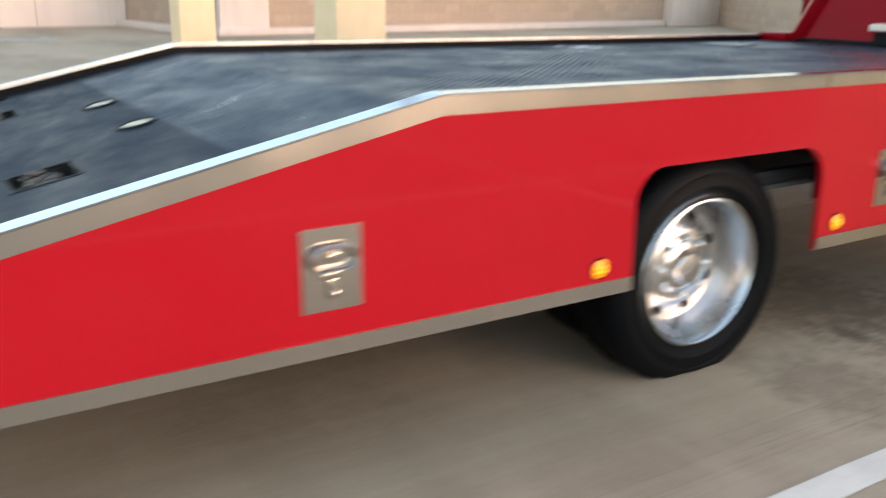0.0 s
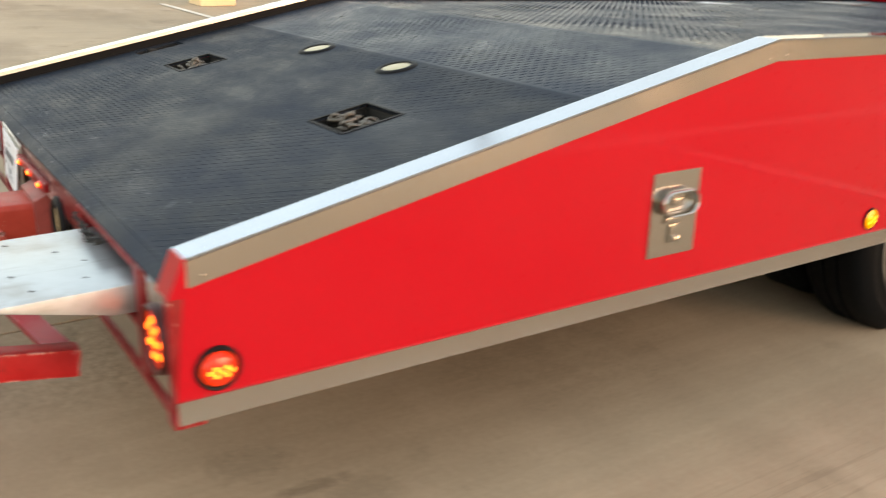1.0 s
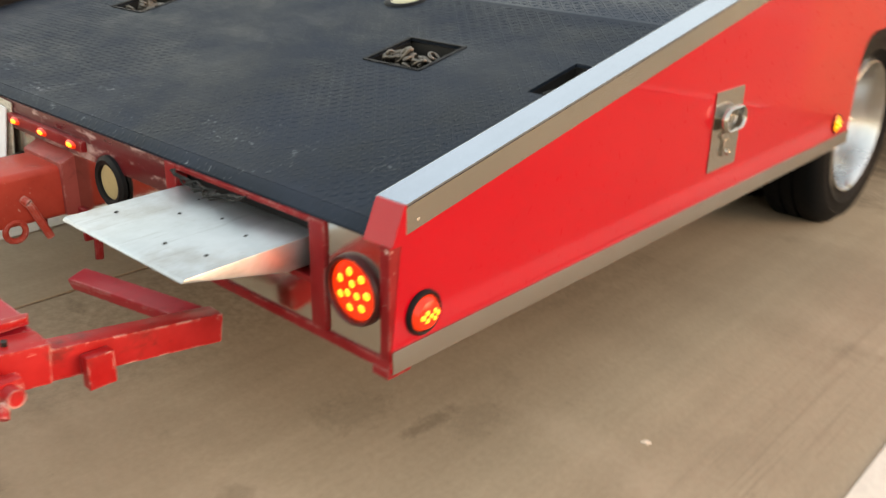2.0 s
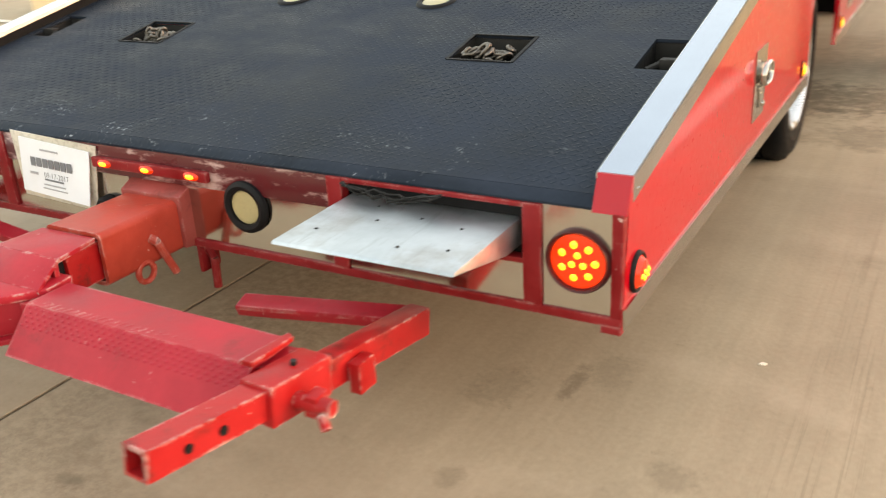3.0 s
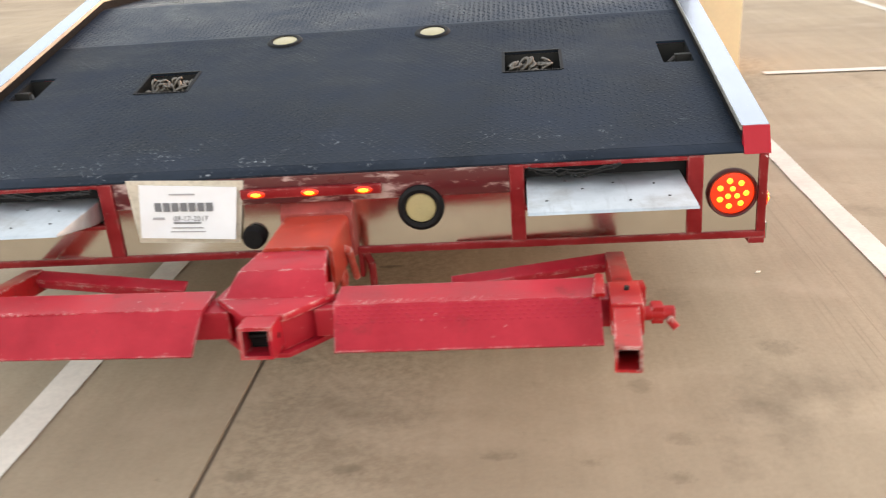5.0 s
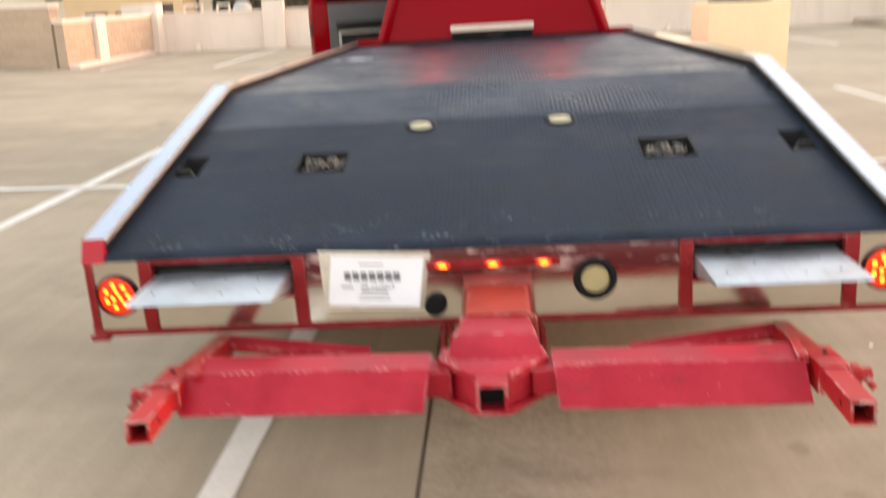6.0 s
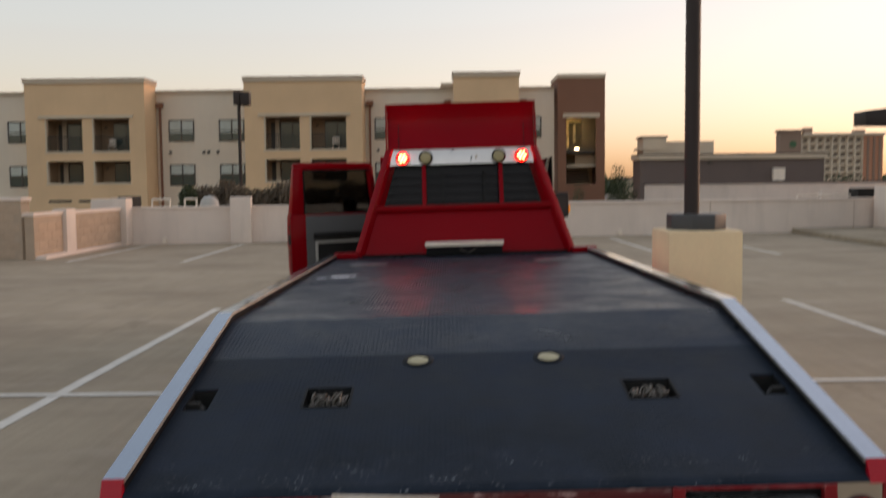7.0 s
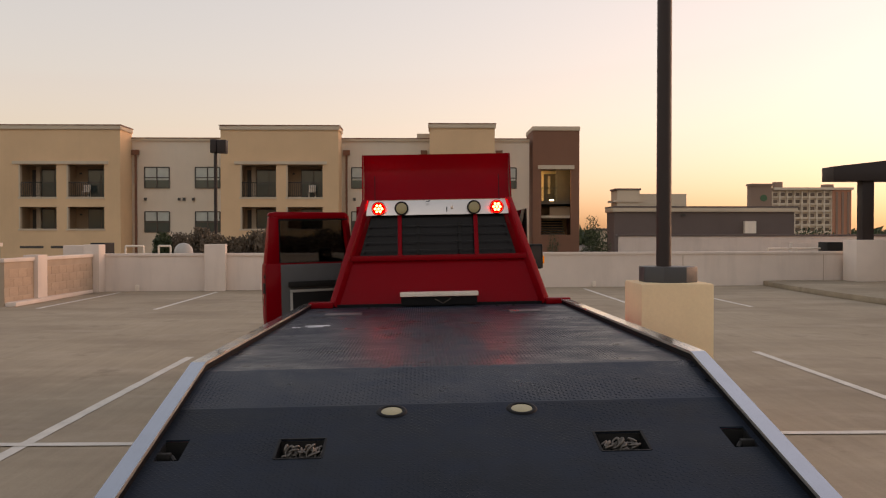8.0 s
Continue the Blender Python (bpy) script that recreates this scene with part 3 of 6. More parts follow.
# the raised island under the shelter
bm = B()
edge = [(10.26, 24.3), (10.15, 23.4), (10.05, 21.5), (10.0, 19.0), (10.02, 16.9), (10.25, 15.2), (11.0, 14.05), (12.4, 13.4), (21.45, 13.2), (21.45, 25.4)]
prism(bm, edge, "z", 0, 0.14, 0.02)
solid("kerb_island", bm, M_FLOOR, "raised concrete kerb island on the deck", "kerb", "structure")


def shelter():
    s = thing("shelter", "dark flat-roofed stair shelter on pale concrete pier", "shelter")
    part("pier", box(B(), 12.80, 13.90, 23.6, 24.5, 0.14, 1.385, 0.02), M_WHITEWALL, s)
    part("column", box(B(), 13.18, 13.54, 24.05, 24.40, 1.385, 3.17, 0.01), M_BRONZE, s)
    part("roof", prism(B(), [(12.22, 3.17), (21.4, 3.17), (21.4, 4.63), (12.22, 3.60)], "y", 23.9, 24.7, 0.02), M_BRONZE, s, "dark sloping roof slab")
    # slab out of view, added to shade the island; the next column holds it
    part("canopy", box(B(), 14.6, 21.3, 13.6, 23.85, 3.30, 3.62, 0.02), M_BRONZE, s, "unseen dark slab added to shade the island")
    part("column", box(B(), 20.9, 21.2, 14.2, 14.5, 0.14, 3.30, 0.01), M_BRONZE, s)
    part("column", box(B(), 19.8, 20.15, 24.05, 24.40, 0.14, 3.17, 0.01), M_BRONZE, s)
    return s


shelter()


def light_pole(x, y, with_pole=True):
    p = thing("light_pole", "dark bronze light pole on a cream concrete pedestal" if with_pole else "cream painted square concrete pedestal", "light pole" if with_pole else "pedestal", pose(x, y, 0))
    part("pedestal", box(B(), -0.29, 0.29, -0.29, 0.29, 0, 1.17, 0.025), M_PED, p, "cream painted concrete")
    if with_pole:
        part("base_cover", prism(B(), [(-0.216, -0.09), (-0.09, -0.216), (0.09, -0.216), (0.216, -0.09), (0.216, 0.09), (0.09, 0.216), (-0.09, 0.216), (-0.216, 0.09)], "z", 1.17, 1.295, 0.008), M_GREYD, p, "grey metal base cover")
        part("pole", lathe(B(), [(0.060, 1.27), (0.058, 4), (0.055, 8.5)], (-0.035, 0, 0), "z", 24), M_BRONZE, p)
        part("lamp_head", box(B(), -0.25, 0.25, -0.6, 0.2, 8.5, 8.7, 0.03), M_BRONZE, p)
    return p


light_pole(1.85, 4.47)
light_pole(-5.90, 4.61)
light_pole(-11.8, 4.62, False)


# ---- beyond the deck ----
bm = B()
bmesh.ops.create_circle(bm, cap_ends=True, segments=64, radius=4500, matrix=Matrix.Translation((0, 0, -9.5)))
solid("ground", bm, M_GROUND, "far brown street-level ground", "ground", "structure")


def window(parent, x0, x1, z0, z1, y, split=True, blind=0.0):
    w = part("window", box(B(), x0 - 0.05, x1 + 0.05, y - 0.05, y - 0.012, z0 - 0.05, z0), M_TRIMB, parent, smooth=False)
    part("pane", box(B(), x0, x1, y - 0.02, y - 0.012, z0, z1), M_WIN, w, smooth=False)
    if blind:
        part("blind", box(B(), x0 + 0.05, x1 - 0.05, y - 0.027, y - 0.021, z1 - (z1 - z0) * blind, z1), M_BLIND, w, smooth=False)
    xs = (x0, (x0 + x1) / 2, x1) if split else (x0, x1)
    bm = B()
    for x in xs:
        box(bm, x - 0.04, x + 0.04, y - 0.06, y - 0.03, z0, z1)
    for z in (z0, (z0 + z1) / 2, z1):
        box(bm, x0, x1, y - 0.059, y - 0.031, z - 0.035, z + 0.035)
    part("window_frame", bm, M_WFRAME, w, smooth=False)
    return w


def facade_with_holes(bm, xs, zs, holes, y0, y1):
    """One wall sheet between the cuts, with holes open through its thickness."""
    made = {}

    def v(x, y, z):
        if (x, y, z) not in made:
            made[(x, y, z)] = bm.verts.new((x, y, z))
        return made[(x, y, z)]
    cells = set()
    for i in range(len(xs) - 1):
        for k in range(len(zs) - 1):
            cx, cz = (xs[i] + xs[i + 1]) / 2, (zs[k] + zs[k + 1]) / 2
            if not any(a < cx < b and c < cz < d for a, b, c, d in holes):
                cells.add((i, k))
    for i, k in cells:
        x0, x1, za, zb = xs[i], xs[i + 1], zs[k], zs[k + 1]
        for y in (y0, y1):
            bm.faces.new((v(x0, y, za), v(x1, y, za), v(x1, y, zb), v(x0, y, zb)))
        for di, dk, p, q in ((-1, 0, (x0, za), (x0, zb)), (1, 0, (x1, za), (x1, zb)), (0, -1, (x0, za), (x1, za)), (0, 1, (x0, zb), (x1, zb))):
            if (i + di, k + dk) not in cells:
                bm.faces.new((v(p[0], y0, p[1]), v(q[0], y0, q[1]), v(q[0], y1, q[1]), v(p[0], y1, p[1])))
    bmesh.ops.recalc_face_normals(bm, faces=bm.faces)
    return bm


def balcony_bay(b, x0, x1, top, y, openings, depth=2.5, base=-9.5):
    """A projecting tan bay with two storeys of paired balconies."""
    rows = [(4.48, 6.72), (2.30, 3.82)]
    holes = [(a, c, lo, hi) for a, c in openings for lo, hi in rows]
    xs = sorted({x0, x1, *[v for o in openings for v in o]})
    zs = sorted({base, top, *[v for r in rows for v in r]})
    part("wall", facade_with_holes(B(), xs, zs, holes, y, y + 0.3), M_STUCCO, b, "tan stucco", smooth=False)
    part("wall", box(B(), x0, x0 + 0.3, y + 0.3, y + depth, base, top), M_STUCCO, b, smooth=False)
    part("wall", box(B(), x1 - 0.3, x1, y + 0.3, y + depth, base, top), M_STUCCO, b, smooth=False)
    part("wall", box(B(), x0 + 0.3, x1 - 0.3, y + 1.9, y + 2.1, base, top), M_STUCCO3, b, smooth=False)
    part("cornice", box(B(), x0 - 0.07, x1 + 0.07, y - 0.10, y + depth + 0.06, top, top + 0.28, 0.03), M_TRIMB, b)
    part("coping", box(B(), x0 - 0.10, x1 + 0.10, y - 0.13, y + depth + 0.08, top + 0.284, top + 0.34), M_BROWN, b, smooth=False)
    if openings:
        part("trim", box(B(), openings[0][0] - 0.4, openings[-1][1] + 0.3, y - 0.12, y, 6.75, 6.95), M_TRIMB, b, smooth=False)
    for a, c in openings:
        for lo, hi in rows:
            part("balcony_floor", box(B(), a - 0.2, c + 0.2, y + 0.31, y + 1.9, lo - 0.2, lo), M_TRIMB, b, smooth=False)
            part("balcony_sill", box(B(), a - 0.06, c + 0.06, y - 0.05, y + 0.32, lo - 0.10, lo + 0.02), M_TRIMB, b, smooth=False)
            part("balcony_jamb", box(B(), a + 0.006, a + 0.09, y - 0.03, y + 0.29, lo + 0.03, hi - 0.006), M_TRIMB, b, smooth=False)
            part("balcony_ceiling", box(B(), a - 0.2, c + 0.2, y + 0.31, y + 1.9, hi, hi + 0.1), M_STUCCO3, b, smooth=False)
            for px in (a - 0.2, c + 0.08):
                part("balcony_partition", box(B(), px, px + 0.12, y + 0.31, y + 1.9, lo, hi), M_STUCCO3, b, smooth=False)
            if a == openings[0][0]:
                part("store_door", box(B(), a + 0.12, a + 0.40, y + 1.86, y + 1.899, lo, min(hi - 0.15, lo + 2.0)), M_WFRAME, b, smooth=False)
                part("balcony_post", box(B(), a + 0.44, a + 0.74, y + 1.72, y + 1.899, lo, hi), M_TRIMB, b, smooth=False)
            else:
                part("vent_cap", box(B(), a + 0.16, a + 0.34, y + 1.86, y + 1.899, hi - 0.55, hi - 0.42), M_WFRAME, b, smooth=False)
            d = part("balcony_door", box(B(), a + 0.78, c - 0.05, y + 1.83, y + 1.89, lo, lo + 2.05 if hi - lo > 2 else hi - 0.1), M_WFRAME, b, smooth=False)
            part("pane", box(B(), a + 0.84, (a + c) / 2 + 0.40, y + 1.81, y + 1.828, lo + 0.1, min(hi - 0.15, lo + 1.95)), M_WIN, d, smooth=False)
            part("pane", box(B(), (a + c) / 2 + 0.46, c - 0.11, y + 1.81, y + 1.828, lo + 0.1, min(hi - 0.15, lo + 1.95)), M_WIN, d, smooth=False)
            if hi - lo > 2:
                bm = B()
                box(bm, a, c, y + 0.1, y + 0.14, lo + 1.0, lo + 1.05)
                box(bm, a, c, y + 0.1, y + 0.14, lo + 0.08, lo + 0.12)
                rail = part("balcony_railing", bm, M_RAILING, b, "black metal railing", smooth=False)
                k = a + 0.12
                while k < c:
                    part("baluster", box(B(), k - 0.012, k + 0.012, y + 0.11, y + 0.13, lo + 0.121, lo + 0.999), M_RAILING, rail, smooth=False)
                    k += 0.14


def apartments():
    b = thing("apartment_building", "three-storey tan stucco apartment building with balconies", "building", pose(0.365, 0, -0.385))
    y, r = 59.2, 61.7
    base = -9.5
    balcony_bay(b, -29.5, -21.25, 9.12, y, [(-28.15, -25.6), (-24.9, -22.35)])
    balcony_bay(b, -14.4, -6.3, 9.12, y, [(-13.05, -10.6), (-9.9, -7.4)])
    balcony_bay(b, 0.0, 4.5, 9.28, y, [])
    # recessed walls between the bays
    part("wall", box(B(), -40, -6.3, r, r + 0.4, base, 8.6), M_STUCCO2, b, "pale stucco", smooth=False)
    part("wall", box(B(), -6.3, 7.2, r, r + 0.4, base, 8.6), M_STUCCO2, b, smooth=False)
    part("cornice", box(B(), -40, 7.2, r - 0.12, r + 6, 8.6, 8.78, 0.03), M_TRIMB, b)
    part("coping", box(B(), -40, 7.2, r - 0.15, r + 6, 8.784, 8.84), M_BROWN, b, smooth=False)
    part("roof_block", box(B(), -0.9, 0.2, r + 0.2, r + 3, 8.78, 9.2), M_TRIMB, b, smooth=False)
    for x0 in (-31.9, -20.35, -16.75, -5.6, -2.0, 5.05):
        for z0, z1, bl in ((5.25, 6.72, 0.62), (2.1, 3.55, 0.45)):
            window(b, x0, x0 + (1.75 if x0 != 5.05 else 1.2), z0, z1, r, blind=bl)
    # rain pipes with collector heads
    for x in (-20.95, -5.95, -0.4, 5.0):
        bm = B()
        box(bm, x - 0.07, x + 0.07, r - 0.18, r - 0.04, base, 7.6)
        box(bm, x - 0.24, x + 0.24, r - 0.3, r - 0.03, 7.6, 7.95)
        part("rain_pipe", bm, M_BROWN, b, smooth=False)
    # wall lamps
    for x in (-20.3, -17.9, -17.55, -16.9, -5.4):
        part("wall_lamp", box(B(), x - 0.09, x + 0.09, r - 0.12, r, 4.35, 4.55), M_WFRAME, b, smooth=False)
    # low vents on the bays
    for x in (-28.1, -26.0, -13.0):
        part("vent", box(B(), x, x + 1.6, y - 0.02, y + 0.02, 0.98, 1.14), M_WFRAME, b, smooth=False)
    # the brown stair tower
    y = 61.2
    x0, x1, top = 7.4, 10.74, 9.36
    holes = [(8.0, 10.12, 1.9, 6.6)]
    part("tower_wall", facade_with_holes(B(), [x0, 8.0, 10.12, x1], [base, 1.9, 6.6, top], holes, y, y + 0.3), M_BROWN, b, "brown stucco", smooth=False)
    part("tower_wall", box(B(), x0, x0 + 0.3, y + 0.3, y + 4, base, top), M_BROWN, b, smooth=False)
    part("tower_wall", box(B(), x1 - 0.3, x1, y + 0.3, y + 4, base, top), M_BROWN, b, smooth=False)
    part("tower_wall", box(B(), x0 + 0.3, x1 - 0.3, y + 3.7, y + 4, base, top), M_PED, b, smooth=False)
    part("cornice", box(B(), x0 - 0.04, x1 + 0.04, y - 0.06, y + 4.05, top, top + 0.3, 0.03), M_TRIMB, b)
    part("trim", box(B(), 7.76, 10.36, y - 0.12, y, 6.6, 6.88), M_TRIMB, b, smooth=False)
    for k in range(6):
        part("stair_step", box(B(), 8.2, 9.95, y + 1.7 + 0.24 * k, y + 2.0 + 0.24 * k, 1.9 + 0.19 * k, 2.0 + 0.19 * k), M_DARKROOM, b, smooth=False)
    part("landing", box(B(), x0 + 0.3, x1 - 0.3, y + 0.4, y + 3.69, 4.12, 4.35), M_DARKROOM, b, smooth=False)
    part("landing", box(B(), x0 + 0.3, x1 - 0.3, y + 0.9, y + 2.4, 3.12, 3.3), M_TRIMB, b, smooth=False)
    part("stair_parapet", box(B(), 8.75, 10.3, y + 1.0, y + 1.12, 3.3, 3.95), M_STUCCO3, b, smooth=False)
    part("stair_ceiling", box(B(), x0 + 0.3, x1 - 0.3, y + 0.31, y + 3.69, 6.75, 6.9), M_STUCCO3, b, smooth=False)
    rail = part("landing_railing", box(B(), 8.05, 9.2, y + 0.42, y + 0.47, 5.25, 5.3), M_RAILING, b, smooth=False)
    for k in range(9):
        part("baluster", box(B(), 8.1 + k * 0.13, 8.12 + k * 0.13, y + 0.43, y + 0.46, 4.351, 5.249), M_RAILING, rail, smooth=False)
    part("stair_partition", box(B(), 9.35, 10.44, y + 1.9, y + 2.05, 4.35, 6.75), M_DARKROOM, b, smooth=False)
    door = part("stair_door", box(B(), 8.68, 9.6, y + 3.6, y + 3.69, 4.36, 6.5), M_DARKROOM, b, smooth=False)
    # pale trim colour paints the bright slit of the door's pane
    part("pane", box(B(), 8.98, 9.16, y + 3.57, y + 3.598, 5.0, 6.35), M_TRIMB, door, smooth=False)
    glow = glowing("stair_lamp", (1, 0.80, 0.42), 5.0, (0.8, 0.8, 0.7))
    part("lamp", box(B(), 8.66, 8.96, y + 0.36, y + 0.42, 4.36, 4.43, 0.02), glow, b, "lit stair lamp", smooth=False)
    part("lamp", box(B(), 8.0, 8.7, y + 0.9, y + 1.1, 6.69, 6.749), glowing("landing_lamp", (1, 0.93, 0.45), 20.0, (0.8, 0.8, 0.7)), b, "lit landing lamp", smooth=False)
    return b


apartments()


def balcony_chair(x, y, z):
    c = thing("balcony_chair", "pale plastic chair on an upper balcony", "chair", pose(x, y, z), group="balcony chairs")
    part("seat", box(B(), -0.25, 0.25, -0.22, 0.22, 0.40, 0.45, 0.02), M_BARWHITE, c)
    part("backrest", box(B(), -0.25, 0.25, 0.18, 0.23, 0.46, 0.92, 0.02), M_BARWHITE, c)
    for lx in (-0.22, 0.22):
        for ly in (-0.19, 0.19):
            part("leg", box(B(), lx - 0.02, lx + 0.02, ly - 0.02, ly + 0.02, 0.0, 0.40), M_BARWHITE, c)
    return c


balcony_chair(-23.6, 60.2, 4.095)
balcony_chair(-7.9, 60.3, 4.095)


def dark_building():
    b = thing("low_building", "low dark brick building with a pale cornice", "building", pose(0.365, 0, -0.385))
    y = 59.5
    part("wall", box(B(), 12.9, 25.6, y, y + 2.5, -9.5, 3.5), M_DARKBRICK, b, smooth=False)
    part("cornice", box(B(), 12.75, 25.8, y - 0.18, y + 2.5, 3.5, 3.8, 0.05), M_TRIMB, b)
    part("cap", box(B(), 12.75, 25.8, y - 0.2, y + 2.5, 3.8, 3.9), M_DARKBRICK, b, smooth=False)
    part("upper_block", box(B(), 13.2, 14.8, y + 0.5, y + 2.5, 3.9, 5.05), M_TRIMB, b, smooth=False)
    part("upper_cornice", box(B(), 12.95, 14.8, y + 0.4, y + 2.5, 4.2, 4.35), M_TRIMB, b, smooth=False)
    part("upper_block", box(B(), 14.8, 18.2, y + 0.8, y + 2.5, 3.9, 4.8), M_TRIMB, b, smooth=False)
    part("upper_cap", box(B(), 13.1, 14.9, y + 0.45, y + 2.5, 5.05, 5.17), M_DARKBRICK, b, smooth=False)
    part("utility_box", box(B(), 22.0, 22.8, y - 0.3, y, 2.0, 2.85), M_BARWHITE, b, "white metal box", smooth=False)
    part("wall_lamp", box(B(), 17.6, 17.85, y - 0.2, y, 3.2, 3.36), M_WFRAME, b, smooth=False)
    part("downspout", box(B(), 16.2, 16.35, y - 0.1, y, -9.5, 3.5), M_WFRAME, b, smooth=False)
    return b


dark_building()


def far_shed():
    b = thing("far_shed", "distant low pale building with a dark roof line", "building")
    part("wall", box(B(), 30.6, 36.5, 150, 155, -9.5, 2.2), M_TRIMB, b, smooth=False)
    part("roof", box(B(), 30.3, 36.8, 149.7, 155.3, 2.2, 2.55, 0.05), M_DARKBRICK, b)
    for k in range(4):
        part("window", box(B(), 31.2 + k * 1.3, 32.0 + k * 1.3, 149.95, 150.05, 0.9, 1.6), M_WIN, b, smooth=False)
    return b


far_shed()


def low_white_wall():
    w = thing("retaining_wall", "long pale concrete wall of the next deck", "wall", kind="structure")
    part("core", box(B(), 8.86, 24, 37.9, 38.2, -9.5, 1.46), M_WHITEWALL, w, smooth=False)
    part("coping", box(B(), 8.76, 24.1, 37.85, 38.25, 1.46, 1.55, 0.02), M_DARKBRICK, w)
    part("step", box(B(), 15.3, 24, 34.3, 34.6, -9.5, 1.19), M_WHITEWALL, w, smooth=False)
    return w


low_white_wall()


def hotel():
    h = thing("hotel", "distant tan multi-storey hotel with rows of windows", "building", pose(3.1, 0, -1.05))
    y = 257.0
    part("wall", box(B(), 93, 99, y, y + 3.5, -9.5, 16.8), M_HOTELD, h, smooth=False)
    part("wall", box(B(), 99, 117, y + 1, y + 3.5, -9.5, 15.6), M_HOTEL, h, smooth=False)
    part("wall", box(B(), 117, 122.6, y, y + 3.5, -9.5, 15.6), M_HOTELR, h, smooth=False)
    part("cornice", box(B(), 92.6, 99.4, y - 0.4, y + 3.5, 16.8, 17.4), M_HOTELD, h, smooth=False)
    part("cornice", box(B(), 99.4, 123, y - 0.6, y + 3.5, 15.6, 16.3), M_HOTEL, h, smooth=False)
    part("roof_block", box(B(), 100.5, 102.8, y + 1.5, y + 3.4, 16.3, 18.0), M_HOTELD, h, smooth=False)
    part("roof_block", box(B(), 115, 118, y + 1.5, y + 3.4, 16.3, 17.3), M_HOTELD, h, smooth=False)
    for f in range(7):
        for c in range(8):
            x, z = 99.4 + c * 2.2, 13.6 - f * 2.05
            w = part("window", box(B(), x + 0.42, x + 1.62, y + 0.9, y + 0.99, z + 0.12, z + 1.18), M_HOTELWIN, h, smooth=False)
            part("sill", box(B(), x + 0.12, x + 1.94, y + 0.3, y + 0.88, z - 0.30, z + 0.16), M_HOTEL, w, smooth=False)
    for k in range(9):
        part("pilaster", box(B(), 99.12 + k * 2.2, 99.5 + k * 2.2, y + 0.2, y + 1.0, -9.5, 15.4), M_HOTEL, h, smooth=False)
    for k in range(3):
        part("pilaster", box(B(), 117.9 + k * 1.7, 118.5 + k * 1.7, y - 0.3, y, -9.5, 15.0), M_HOTELD, h, smooth=False)
    bm = lathe(B(), [(0.02, 0), (1.0, 0), (1.0, -0.15), (0.02, -0.15)], (96.6, y - 0.02, 13.2), "y", 20)
    part("sign_disc", bm, simple("sign_green", (0.05, 0.13, 0.06), 0.5), h, "round green sign disc", smooth=False)
    return h


hotel()


def leaves(n, centre, size, leaf, seed):
    rnd = random.Random(seed)
    vs, fs = [], []
    for _ in range(n):
        while True:
            p = Vector((rnd.uniform(-1, 1), rnd.uniform(-1, 1), rnd.uniform(-1, 1)))
            if 0.25 < p.length < 1.0 + rnd.uniform(-0.3, 0.15):
                break
        p = Vector((p.x * size[0], p.y * size[1], p.z * size[2])) + Vector(centre)
        e = Euler((rnd.uniform(0, 6), rnd.uniform(0, 6), rnd.uniform(0, 6))).to_matrix()
        s = leaf * rnd.uniform(0.6, 1.4)
        k = len(vs)
        for u, v in ((-1, 0), (0, -0.45), (1, 0), (0, 0.45)):
            vs.append(p + e @ Vector((u * s, v * s, 0.1 * s * abs(u))))
        fs.append((k, k + 1, k + 2, k + 3))
    me = bpy.data.meshes.new("crown")
    me.from_pydata(vs, [], fs)
    return me


def bush(x, y, z, w, h, seed, material=None, name="shrub", label="brownish evergreen shrub behind the wall", n=2600):
    s = thing(name, label, name, pose(x, y, z))
    bm = B()
    rnd = random.Random(seed + 99)
    for _ in range(9):
        a = rnd.uniform(0, 6.28)
        rod(bm, (0, 0, 0), (math.cos(a) * w * 0.6, math.sin(a) * w * 0.5, h * rnd.uniform(0.6, 0.95)), 0.02, 5)
    part("stems", bm, M_BARK, s)
    me = leaves(n, (0, 0, h * 0.55), (w, w * 0.8, h * 0.5), 0.065, seed)
    me.materials.append(material if material else M_LEAF)
    c = new("crown", me)
    c.parent = s
    return s


for k in range(10):
    bush(-9.75 + k * 0.72, 33.0 + 0.5 * math.sin(k * 2.1), 0.1, 0.60, 1.46 + 0.18 * math.sin(k * 1.7), k)
bush(-10.35, 32.6, 0.1, 0.40, 1.45, 77, M_LEAFG)
solid("planter_bank", box(B(), -20, 8, 31.3, 36, -9.5, 0.1), M_GROUND, "brown planted bank beyond the wall", "bank", "structure")


def tree(x, y, z, h, w, seed, n=3600):
    t = thing("tree", "small dark green broadleaf tree by the buildings", "tree", pose(x, y, z), group="trees beyond the deck")
    bm = B()
    lathe(bm, [(w * 0.09, 0), (w * 0.07, h * 0.3), (w * 0.03, h * 0.75)], (0, 0, 0), "z", 8)
    rnd = random.Random(seed)
    for _ in range(7):
        a = rnd.uniform(0, 6.28)
        rod(bm, (0, 0, h * rnd.uniform(0.3, 0.5)), (math.cos(a) * w * 0.6, math.sin(a) * w * 0.6, h * rnd.uniform(0.6, 0.85)), w * 0.02, 5)
    part("trunk", bm, M_BARK, t)
    me = leaves(n, (0, 0, h * 0.68), (w, w, h * 0.34), w * 0.09, seed)
    me.materials.append(M_LEAFG)
    c = new("crown", me)
    c.parent = t
    return t


tree(11.05, 56.0, -6.36, 9.0, 0.75, 5)
tree(11.75, 57.0, -6.37, 8.2, 0.8, 6)
tree(8.55, 56.5, -6.36, 7.9, 0.5, 8)
